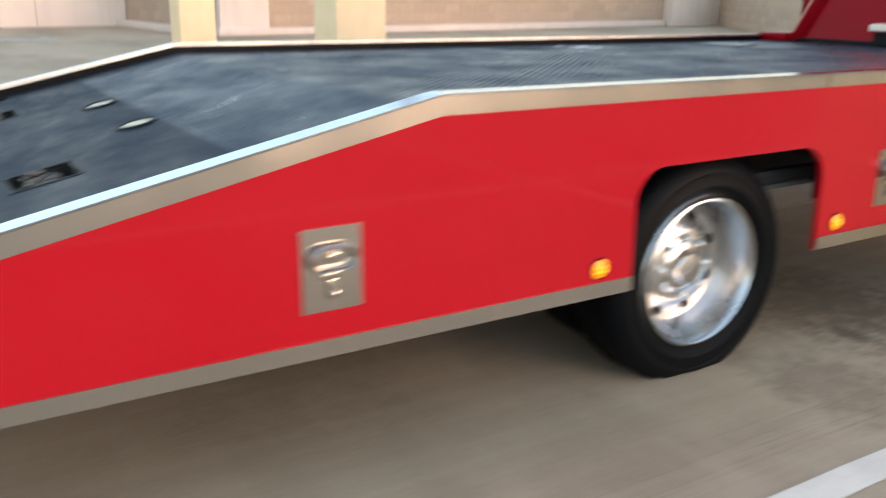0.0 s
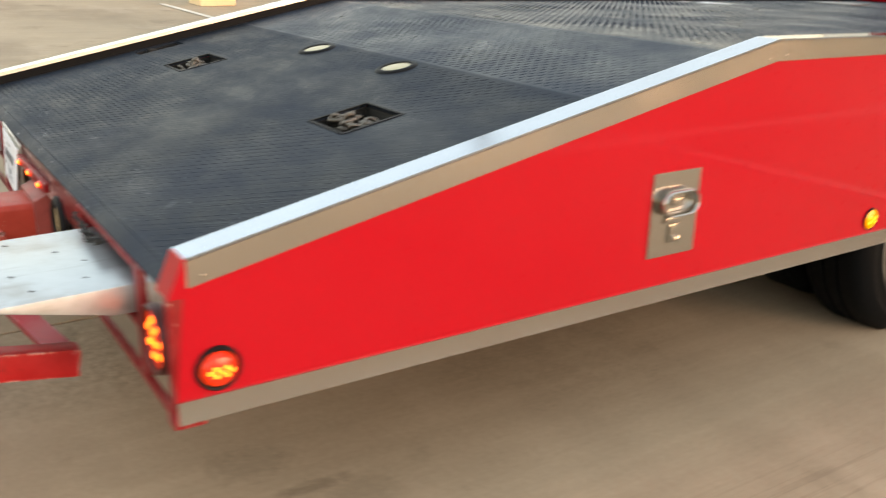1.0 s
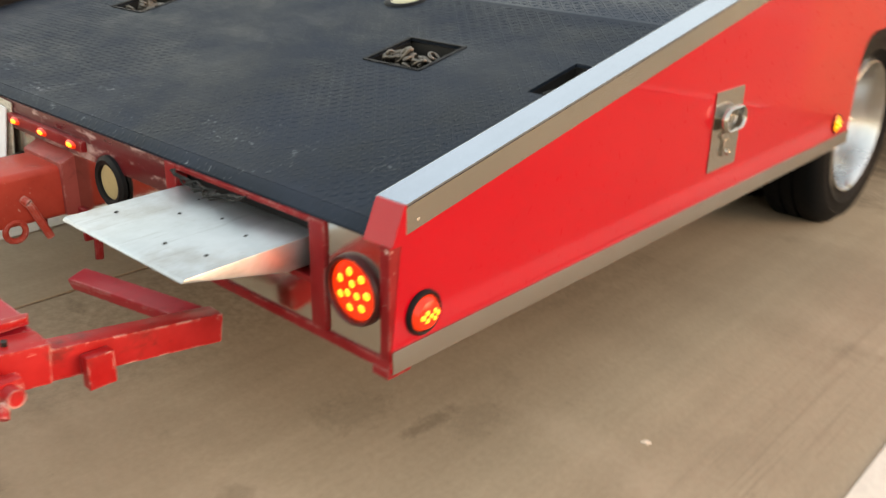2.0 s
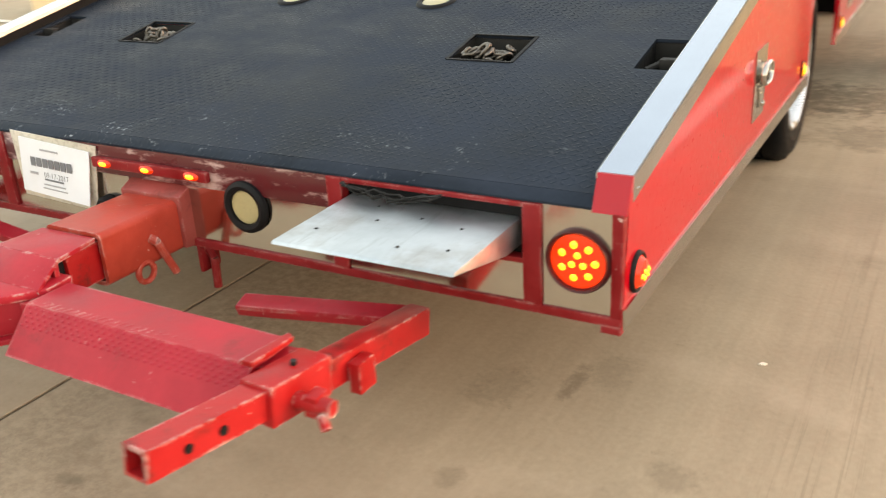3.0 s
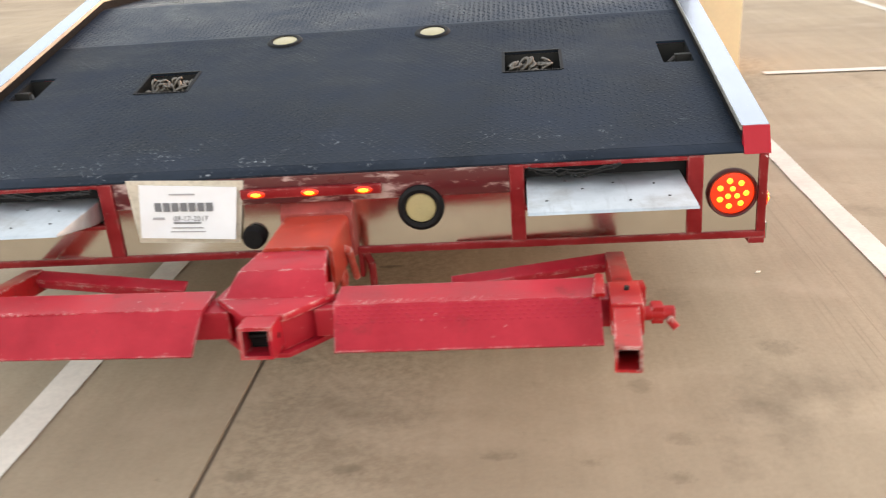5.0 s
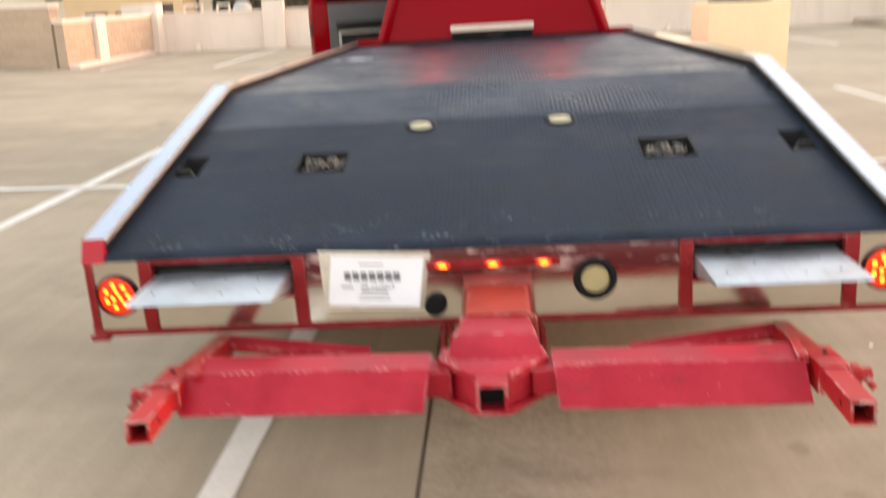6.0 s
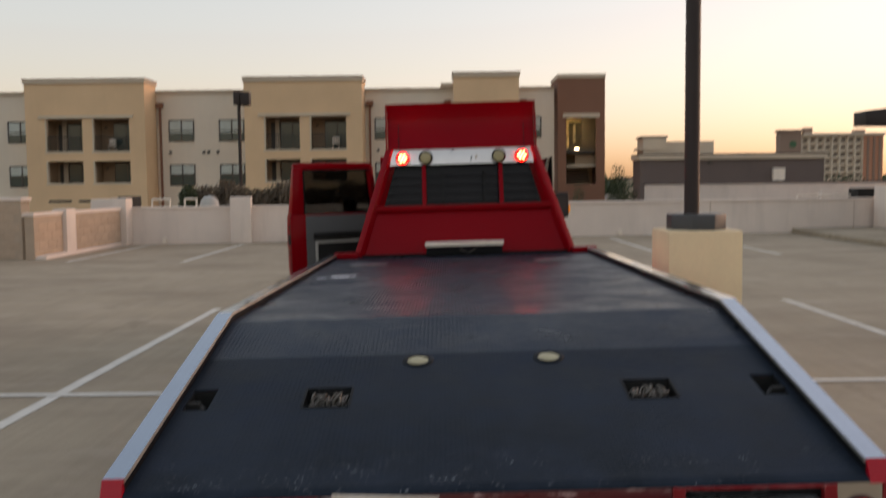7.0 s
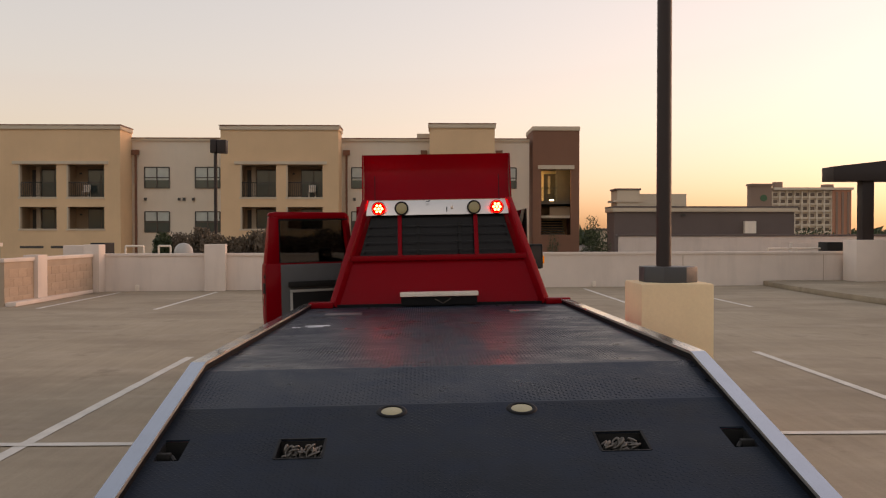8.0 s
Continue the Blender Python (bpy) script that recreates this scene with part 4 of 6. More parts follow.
for k, (tx, ty, th) in enumerate(((70, 180, 13.5), (77, 185, 13), (84, 190, 13.5), (91, 180, 13), (97, 182, 12.6), (104, 186, 13), (111, 190, 12.7))):
    tree(tx + 1.1, ty, -9.5, th - 1.15, 4.5, 20 + k, 700)
# a far tree belt that closes the view
far = leaves(6000, (60, 900, -2), (800, 30, 7), 6.0, 3)
far.materials.append(M_LEAFG)
tagged(new("far_woods", far), "far dark line of trees on the horizon", "woods", kind="stuff")

# fittings along the north wall
def small_lamp(x, y):
    p = thing("street_lamp", "dark slim light pole with a boxy head", "street lamp", pose(x, y, 0))
    part("pole", lathe(B(), [(0.08, -9.5), (0.08, 5.4)], (0, 0, 0), "z", 12), M_BRONZE, p)
    part("lamp_head", box(B(), -0.20, 0.085, -0.23, 0.23, 5.24, 5.84, 0.03), M_BRONZE, p)
    part("lamp_head", box(B(), 0.12, 0.52, -0.23, 0.23, 5.22, 5.82, 0.03), M_BRONZE, p)
    return p


small_lamp(-9.52, 38.05)


def hoop(x, y, w):
    bm = B()
    for a, b in (((-w / 2, 0, 0.1), (-w / 2, 0, 1.16)), ((-w / 2, 0, 1.16), (w / 2, 0, 1.16)), ((w / 2, 0, 1.16), (w / 2, 0, 0.1))):
        rod(bm, a, b, 0.035, 8)
    ob = solid("pipe_rail", bm, M_BARWHITE, "white bent pipe rail behind the wall", "rail", group="pipe rails")
    ob.matrix_world = pose(x, y, 0)


hoop(-9.75, 27.3, 0.6)
hoop(-8.85, 27.64, 0.4)
bm = B()
rod(bm, (11.62, 27.43, 1.07), (14.75, 27.9, 1.07), 0.03, 8)
for k in range(4):
    rod(bm, (11.62 + k * 1.04, 27.43 + k * 0.156, 0.1), (11.62 + k * 1.04, 27.43 + k * 0.156, 1.07), 0.025, 8)
solid("handrail", bm, M_BARWHITE, "white pipe handrail beyond the wall", "rail")
bm = lathe(B(), [(0.02, 0.41), (0.18, 0.37), (0.29, 0.24), (0.34, 0), (0.34, -0.75)], (-8.31, 28.0, 0.85), "z", 20)
solid("vent_dome", bm, M_GREY, "grey round vent dome behind the wall", "vent")
solid("bin_box", box(B(), -11.15, -10.65, 27.1, 28.0, 0.1, 1.27, 0.03), M_DARK, "dark metal box behind the wall", "box")
solid("lower_roof", box(B(), -26, 26, 26.5, 31.3, -9.5, 0.1), M_FLOOR, "lower concrete roof strip beyond the wall", "roof", "structure")
bm = prism(B(), [(-0.012, -0.004), (0.004, -0.007), (0.013, 0.002), (0.001, 0.008)], "z", 0.0, 0.003)
flake = solid("litter_scrap", bm, M_BARWHITE, "tiny white scrap of litter on the concrete", "litter")
flake.matrix_world = pose(1.386, 0.622, 0.001, 0, 0, 20)
solid("equipment_box", box(B(), 13.55, 14.15, 27.2, 27.9, 0.1, 1.29, 0.02), M_DARK, "dark metal equipment box beyond the wall", "box")
for x in (-7.9, -4.6, 2.6, 4.9, 7.6):
    yb = 21.73 + (x + 8.98) * 0.1391 - 0.16
    bm = box(B(), -0.055, 0.055, -0.06, 0.0, 0.02, 0.18, 0.015)
    ob = solid("wall_scupper", bm, M_BARWHITE, "small pale drain cap at the wall's foot", "drain", group="wall drains")
    ob.matrix_world = pose(x, yb, 0, 0, 0, 7.9)


# ---- the tow truck ----
W = 1.22
BREAK, FRONT = 1.476, 5.55
Z_TAIL, Z_FLAT = 0.689, 1.0
BASE = 0.385


def rail_z(y):
    return Z_TAIL + (Z_FLAT - Z_TAIL) * min(y, BREAK) / BREAK - 0.0098 * max(0.0, y - BREAK)


def strip_z(y):
    return rail_z(y) - 0.053 + 0.006 * max(0.0, y - BREAK)


def deck_z(y):
    return rail_z(y) - 0.045


truck = thing("tow_truck", "red flatbed tow truck with black deck, chrome trim and wheel lift", "truck", TILT)


def ring(bm, centre, r, t, axis, seg=18, side=8, squash=1.0, stretch=0.0):
    """A closed ring of round wire, drawn out to an oval by stretch."""
    rows = []
    for i in range(seg):
        a = 2 * math.pi * i / seg
        row = []
        for k in range(side):
            b = 2 * math.pi * k / side
            rr = r + t * math.cos(b)
            u, v, w = rr * math.cos(a) + math.copysign(stretch, math.cos(a)), rr * math.sin(a) * squash, t * math.sin(b)
            row.append(bm.verts.new(Vector(centre) + Vector({"x": (w, u, v), "y": (u, w, v), "z": (u, v, w)}[axis])))
        rows.append(row)
    for i in range(seg):
        for k in range(side):
            bm.faces.new((rows[i][k], rows[(i + 1) % seg][k], rows[(i + 1) % seg][(k + 1) % side], rows[i][(k + 1) % side]))
    bmesh.ops.recalc_face_normals(bm, faces=bm.faces)
    return bm


POCKETS = [(-0.688, -0.509, 0.55, 0.717), (0.536, 0.723, 0.55, 0.717), (-1.135, -1.04, 0.555, 0.735), (1.04, 1.135, 0.555, 0.735)]


def deck_sheet(y0, y1, xin, holes, thick=0.008):
    xs = sorted({-xin, xin, *[v for h in holes for v in h[:2]]})
    ys = sorted({y0, y1, *[v for h in holes for v in h[2:]]})
    bm = B()
    grid = {}

    def v(x, y, dz):
        k = (x, y, dz)
        if k not in grid:
            grid[k] = bm.verts.new((x, y, deck_z(y) + dz))
        return grid[k]
    cells = set()
    for i in range(len(xs) - 1):
        for k in range(len(ys) - 1):
            cx, cy = (xs[i] + xs[i + 1]) / 2, (ys[k] + ys[k + 1]) / 2
            if not any(a < cx < b and c < cy < d for a, b, c, d in holes):
                cells.add((i, k))
    for i, k in cells:
        x0, x1, ya, yb = xs[i], xs[i + 1], ys[k], ys[k + 1]
        bm.faces.new((v(x0, ya, 0), v(x1, ya, 0), v(x1, yb, 0), v(x0, yb, 0)))
        bm.faces.new((v(x0, yb, -thick), v(x1, yb, -thick), v(x1, ya, -thick), v(x0, ya, -thick)))
        for di, dk, p, q in ((-1, 0, (x0, yb), (x0, ya)), (1, 0, (x1, ya), (x1, yb)), (0, -1, (x0, ya), (x1, ya)), (0, 1, (x1, yb), (x0, yb))):
            if (i + di, k + dk) not in cells:
                bm.faces.new((v(*p, 0), v(*p, -thick), v(*q, -thick), v(*q, 0)))
    bmesh.ops.recalc_face_normals(bm, faces=bm.faces)
    return bm


XIN = W - 0.062
SEAM = 1.03
deck = part("deck", deck_sheet(SEAM, BREAK, XIN, []), M_DECK, truck, "worn black diamond plate", smooth=False)
part("front_plate", deck_sheet(BREAK, FRONT, XIN, []), M_DECK, deck, smooth=False)
tail_plate = part("tail_plate", deck_sheet(0.0, SEAM, XIN, POCKETS), M_TAIL, deck, "matte black tail plate", smooth=False)
lip = prism(B(), [(-0.001, deck_z(0) - 0.0005), (-0.016, deck_z(0) - 0.006), (-0.030, deck_z(0) - 0.016), (-0.030, deck_z(0) - 0.021), (-0.001, deck_z(0) - 0.021)], "x", -XIN, XIN)
part("tail_lip", lip, M_TAIL, deck)
# a narrow plate over the seam and the worn bolt plates
for x0, x1 in ((-0.94, -0.64), (0.60, 0.86)):
    part("wear_plate", box(B(), x0, x1, 4.62, 4.80, deck_z(4.7) + 0.002, deck_z(4.7) + 0.008), M_WEAR, deck, "scuffed dull metal plate", smooth=False)
for x0, x1, y0, y1 in ((-0.98, -0.80, 3.70, 3.745), (-0.95, -0.84, 3.62, 3.66), (-1.06, -1.0, 3.6, 3.63)):
    part("scuff_mark", box(B(), x0, x1, y0, y1, deck_z(y0) + 0.0008, deck_z(y0) + 0.002), M_PAPER, deck, smooth=False)


def tread(parent, y0, y1, material, lift=0.0017, low=0.30, pitch=0.0185, clear=()):
    """Raised lozenges of the diamond plate, turned by turns; none in the clear rectangles."""
    vs, fs = [], []
    rnd = random.Random(5)
    rows, cols = int((y1 - y0) / pitch), int(2 * XIN / pitch)
    for i in range(rows):
        y = y0 + (i + 0.5) * pitch
        for k in range(cols):
            x = -XIN + (k + 0.5) * (2 * XIN / cols) + rnd.uniform(-0.0012, 0.0012)
            if any(a - 0.012 < x < b + 0.012 and c - 0.012 < y < d + 0.012 for a, b, c, d in clear):
                continue
            t = math.pi / 4 if (i + k) % 2 else -math.pi / 4
            c, sn = math.cos(t), math.sin(t)
            worn = 0.5 + 0.9 * noise.noise(Vector((x * 2.3, y * 2.3, 7.0)))
            h = lift * max(low, min(1.0, worn)) * rnd.uniform(0.6, 1.0)
            n = len(vs)
            for u, v, w in ((-0.0098, 0, 0), (0, -0.0032, 0), (0.0098, 0, 0), (0, 0.0032, 0), (-0.0045, 0, h), (0.0045, 0, h)):
                px, py = x + u * c - v * sn, y + u * sn + v * c
                vs.append((px, py, deck_z(py) + w + 0.0002))
            fs += [(n, n + 1, n + 4), (n + 1, n + 5, n + 4), (n + 1, n + 2, n + 5), (n + 2, n + 3, n + 5), (n + 3, n + 4, n + 5), (n + 3, n, n + 4)]
    me = bpy.data.meshes.new("tread")
    me.from_pydata(vs, [], fs)
    me.materials.append(material)
    ob = new("tread", me)
    ob.parent = parent
    return tagged(ob, "raised worn tread lozenges", kind="stuff")


LAMP_SPOTS = [(x - 0.055, x + 0.055, 0.90, 1.01) for x in (-0.261, 0.282)]
tread(deck, SEAM + 0.01, BREAK - 0.005, M_DECK)
tread(deck, BREAK + 0.01, FRONT - 0.02, M_DECK)
tread(tail_plate, 0.012, SEAM - 0.006, M_TAIL, 0.0012, 0.10, clear=POCKETS + LAMP_SPOTS)

# pocket trays sunk in the deck
for a, b, c, d in POCKETS:
    zt = deck_z((c + d) / 2)
    za, zb = deck_z(c), deck_z(d)
    bm = B()
    t = 0.006
    depth = 0.10
    hull8(bm, [(a - t, c - t, zt - depth), (a, c - t, zt - depth), (a - t, d + t, zt - depth), (a, d + t, zt - depth), (a - t, c - t, za - 0.009), (a, c - t, za - 0.009), (a - t, d + t, zb - 0.009), (a, d + t, zb - 0.009)])
    hull8(bm, [(b, c - t, zt - depth), (b + t, c - t, zt - depth), (b, d + t, zt - depth), (b + t, d + t, zt - depth), (b, c - t, za - 0.009), (b + t, c - t, za - 0.009), (b, d + t, zb - 0.009), (b + t, d + t, zb - 0.009)])
    box(bm, a, b, c - t, c, zt - depth, za - 0.010)
    box(bm, a, b, d, d + t, zt - depth, zb - 0.010)
    box(bm, a - t, b + t, c - t, d + t, zt - depth - 0.006, zt - depth)
    part("chain_pocket", bm, M_DARK, truck, "black sunken steel pocket", smooth=False)
    if abs(a) < 0.9 and abs(b) < 0.9:
        bm = B()
        for p, q in (((a, c), (b, c)), ((a, d), (b, d)), ((a, c), (a, d)), ((b, c), (b, d))):
            beam(bm, (*p, deck_z(p[1]) + 0.0005), (*q, deck_z(q[1]) + 0.0005), 0.010, 0.003)
        part("pocket_rim", bm, M_BLACK, truck, smooth=False)
    else:
        e = math.copysign(1, a)
        bm = B()
        hx = sorted((e * 1.14, e * 1.085))
        box(bm, *hx, c + 0.055, c + 0.085, zt - 0.034, zt - 0.006, 0.004)
        rod(bm, (e * 1.085, c + 0.07, zt - 0.02), (e * 1.06, c + 0.03, zt - 0.03), 0.009, 8)
        part("key_hook", bm, M_DARK, truck, "dark steel tie-down hook")

# round lamps let into the deck, unlit
for x in (-0.261, 0.282):
    y = 0.955
    m = Matrix.Translation((x, y, deck_z(y))) @ Matrix.Rotation(math.atan2(Z_FLAT - Z_TAIL, BREAK), 4, "X")
    bm = lathe(B(), [(0.044, 0.002), (0.046, 0.006), (0.054, 0.008), (0.062, 0.005), (0.065, 0.001)], (0, 0, 0), "z", 36)
    bmesh.ops.transform(bm, matrix=m, verts=bm.verts)
    lamp = part("deck_lamp", bm, M_BLACK, truck, "black rubber ring")
    bm = lathe(B(), [(0.001, 0.006), (0.028, 0.0055), (0.044, 0.003)], (0, 0, 0), "z", 36)
    bmesh.ops.transform(bm, matrix=m, verts=bm.verts)
    part("lens", bm, M_CREAM, lamp, "cream unlit lens")

# side rails: an inner wall, a polished cap and a stainless strip outside
for s in (-1, 1):
    def at(x, y, z):
        return (s * x, y, z)
    ys = [0.0, BREAK, FRONT]
    bm = B()
    for y0, y1 in zip(ys, ys[1:]):
        hull8(bm, [at(XIN, y0, rail_z(y0) - 0.10), at(W - 0.024, y0, rail_z(y0) - 0.10), at(XIN, y1, rail_z(y1) - 0.10), at(W - 0.024, y1, rail_z(y1) - 0.10),
                   at(XIN, y0, rail_z(y0) - 0.004), at(W - 0.024, y0, rail_z(y0) - 0.004), at(XIN, y1, rail_z(y1) - 0.004), at(W - 0.024, y1, rail_z(y1) - 0.004)])
    bmesh.ops.recalc_face_normals(bm, faces=bm.faces)
    rail = part("side_rail", bm, M_EDGE, truck, "black inner rail face", smooth=False)
    for y0, y1, nm in ((0.0, BREAK, "rail_cap"), (BREAK, 2.94, "rail_cap"), (2.944, FRONT, "rail_cap")):
        bm = B()
        hull8(bm, [at(XIN - 0.004, y0, rail_z(y0) - 0.004), at(W + 0.003, y0, rail_z(y0) - 0.004), at(XIN - 0.004, y1, rail_z(y1) - 0.004), at(W + 0.003, y1, rail_z(y1) - 0.004),
                   at(XIN - 0.004, y0, rail_z(y0)), at(W + 0.003, y0, rail_z(y0)), at(XIN - 0.004, y1, rail_z(y1)), at(W + 0.003, y1, rail_z(y1))])
        bmesh.ops.recalc_face_normals(bm, faces=bm.faces)
        cap = part(nm, bm, M_CAP, rail, "polished stainless cap", smooth=False)
        bm = B()
        hull8(bm, [at(XIN - 0.0065, y0, rail_z(y0) - 0.013), at(XIN - 0.0005, y0, rail_z(y0) - 0.013), at(XIN - 0.0065, y1, rail_z(y1) - 0.013), at(XIN - 0.0005, y1, rail_z(y1) - 0.013),
                   at(XIN - 0.0055, y0, rail_z(y0) - 0.0005), at(XIN - 0.0042, y0, rail_z(y0) - 0.0005), at(XIN - 0.0055, y1, rail_z(y1) - 0.0005), at(XIN - 0.0042, y1, rail_z(y1) - 0.0005)])
        bmesh.ops.recalc_face_normals(bm, faces=bm.faces)
        part("cap_lip", bm, M_LIP, cap, "dull turned-down edge", smooth=False)
        bm = B()
        hull8(bm, [at(W, y0, strip_z(y0)), at(W + 0.004, y0, strip_z(y0)), at(W, y1, strip_z(y1)), at(W + 0.004, y1, strip_z(y1)),
                   at(W, y0, rail_z(y0) - 0.005), at(W + 0.004, y0, rail_z(y0) - 0.005), at(W, y1, rail_z(y1) - 0.005), at(W + 0.004, y1, rail_z(y1) - 0.005)])
        bmesh.ops.recalc_face_normals(bm, faces=bm.faces)
        part("trim_strip", bm, M_STEEL, rail, "stainless strip", smooth=False)
        for e in (y0 + 0.03, y1 - 0.03):
            bm = lathe(B(), [(0.0004, 0.0045), (0.003, 0.004), (0.004, 0.001)], (0, 0, 0), "x", 10)
            bmesh.ops.transform(bm, matrix=Matrix.Translation((s * (W + 0.002), e, rail_z(e) - 0.04)) @ Matrix.Scale(s, 4, (1, 0, 0)), verts=bm.verts)
            bmesh.ops.recalc_face_normals(bm, faces=bm.faces)
            part("rivet", bm, M_STEEL, rail)
    # red tail post that closes the rail's end
    bm = B()
    hull8(bm, [at(XIN - 0.002, -0.034, BASE + 0.235), at(W + 0.004, -0.034, BASE + 0.235), at(XIN - 0.002, 0.0, BASE + 0.235), at(W + 0.004, 0.0, BASE + 0.235),
               at(XIN - 0.002, -0.004, Z_TAIL - 0.001), at(W + 0.004, -0.004, Z_TAIL - 0.001), at(XIN - 0.002, 0.0, Z_TAIL - 0.001), at(W + 0.004, 0.0, Z_TAIL - 0.001)])
    bmesh.ops.recalc_face_normals(bm, faces=bm.faces)
    part("rail_end", bm, M_RED, truck, "red painted end cap")

# side skirts with the wheel arch cut out
ARCH0, ARCH1, ARCHZ, AR = 2.132, 2.975, 0.747, 0.11


def skirt_outline():
    pts = [(-0.034, BASE), (ARCH0, BASE)]
    for k in range(7):
        a = math.pi - math.pi / 2 * k / 6
        pts.append((ARCH0 + AR + AR * math.cos(a), ARCHZ - AR + AR * math.sin(a)))
    for k in range(7):
        a = math.pi / 2 - math.pi / 2 * k / 6
        pts.append((ARCH1 - AR + AR * math.cos(a), ARCHZ - AR + AR * math.sin(a)))
    pts += [(ARCH1, BASE), (FRONT - 0.1, BASE), (FRONT - 0.1, rail_z(FRONT) - 0.006), (BREAK, Z_FLAT - 0.006), (0.0, Z_TAIL - 0.006)]
    return pts


def oval_cup(side, y, z, hw, hh, wall, deep):
    """A hollow oval pull that stands out from the panel, its rim rolled."""
    bm = B()
    rows = []
    for grow, off in ((-0.010, 0.004), (0.0, deep * 0.55), (0.0, deep - 0.006), (-0.003, deep - 0.001), (-wall * 0.5, deep), (-wall + 0.002, deep - 0.002), (-wall, deep - 0.007), (-wall, 0.006)):
        row = []
        for k in range(36):
            a = 2 * math.pi * k / 36
            r = hh + grow
            row.append(bm.verts.new((side * (W + off), y + math.copysign(hw - hh, math.cos(a)) + r * math.cos(a), z + r * math.sin(a))))
        rows.append(row)
    for r0, r1 in zip(rows, rows[1:]):
        for k in range(36):
            bm.faces.new((r0[k], r0[(k + 1) % 36], r1[(k + 1) % 36], r1[k]))
    bmesh.ops.recalc_face_normals(bm, faces=bm.faces)
    return bm


for s in (-1, 1):
    skirt = part("side_panel", prism(B(), skirt_outline(), "x", s * (W - 0.02), s * W), M_RED, truck, "glossy red painted side panel", smooth=False)
    for y0, y1 in ((-0.030, ARCH0 - 0.002), (ARCH1 + 0.002, FRONT - 0.11)):
        x0, x1 = sorted((s * (W + 0.0005), s * (W + 0.0045)))
        part("bottom_strip", box(B(), x0, x1, y0, y1, BASE - 0.001, BASE + 0.043), M_STEEL, skirt, "stainless strip along the lower edge", smooth=False)
    # liner behind the arch
    bm = B()
    x0, x1 = sorted((s * (W - 0.70), s * (W - 0.022)))
    box(bm, x0, x1, ARCH0 - 0.03, ARCH1 + 0.02, ARCHZ + 0.02, ARCHZ + 0.03)
    box(bm, x0, x1, ARCH0 - 0.04, ARCH0 - 0.03, 0.50, ARCHZ + 0.03)
    box(bm, x0, x1, ARCH1 + 0.02, ARCH1 + 0.03, 0.70, ARCHZ + 0.03)
    x0, x1 = sorted((s * 0.50, s * 0.52))
    box(bm, x0, x1, ARCH0 - 0.03, 3.9, 0.46, ARCHZ + 0.05)
    part("wheel_well", bm, M_BLACK, truck, smooth=False)
    x0, x1 = sorted((s * 1.015, s * (W - 0.024)))
    part("toolbox_wall", box(B(), x0, x1, 3.21, 3.235, 0.498, ARCHZ + 0.05), M_BLACK, truck, "black end wall of the side toolbox", smooth=False)
    # paddle latches on their plates
    for y0 in (1.09, 3.275):
        yc, zc = y0 + 0.0775, 0.605
        x0, x1 = sorted((s * W, s * (W + 0.004)))
        latch = part("latch_plate", box(B(), x0, x1, y0, y0 + 0.155, 0.502, 0.708), M_STEEL, truck, "brushed stainless latch plate", smooth=False)
        dm = Matrix.Scale(s, 4, (1, 0, 0))
        part("latch_ring", oval_cup(s, yc, zc + 0.030, 0.060, 0.033, 0.0085, 0.030), M_STEEL, latch, "oval steel pull ring")
        xa, xb = sorted((s * (W + 0.004), s * (W + 0.018)))
        part("latch_boss", box(B(), xa, xb, yc - 0.014, yc + 0.014, zc + 0.020, zc + 0.042, 0.005), M_STEEL, latch)
        bm = B()
        xa, xb = sorted((s * (W + 0.0035), s * (W + 0.012)))
        box(bm, xa, xb, yc - 0.030, yc + 0.020, zc - 0.022, zc - 0.006, 0.003)
        box(bm, xa, xb, yc - 0.014, yc + 0.012, zc - 0.072, zc - 0.0225, 0.004)
        part("latch_body", bm, M_STEEL, latch)
        bm = lathe(B(), [(0.001, 0.012), (0.008, 0.010), (0.010, 0.0)], (0, 0, 0), "x", 14)
        bmesh.ops.transform(bm, matrix=Matrix.Translation((s * (W + 0.009), yc + 0.004, zc - 0.060)) @ dm, verts=bm.verts)
        bmesh.ops.recalc_face_normals(bm, faces=bm.faces)
        part("lock_barrel", bm, M_STEEL, latch)


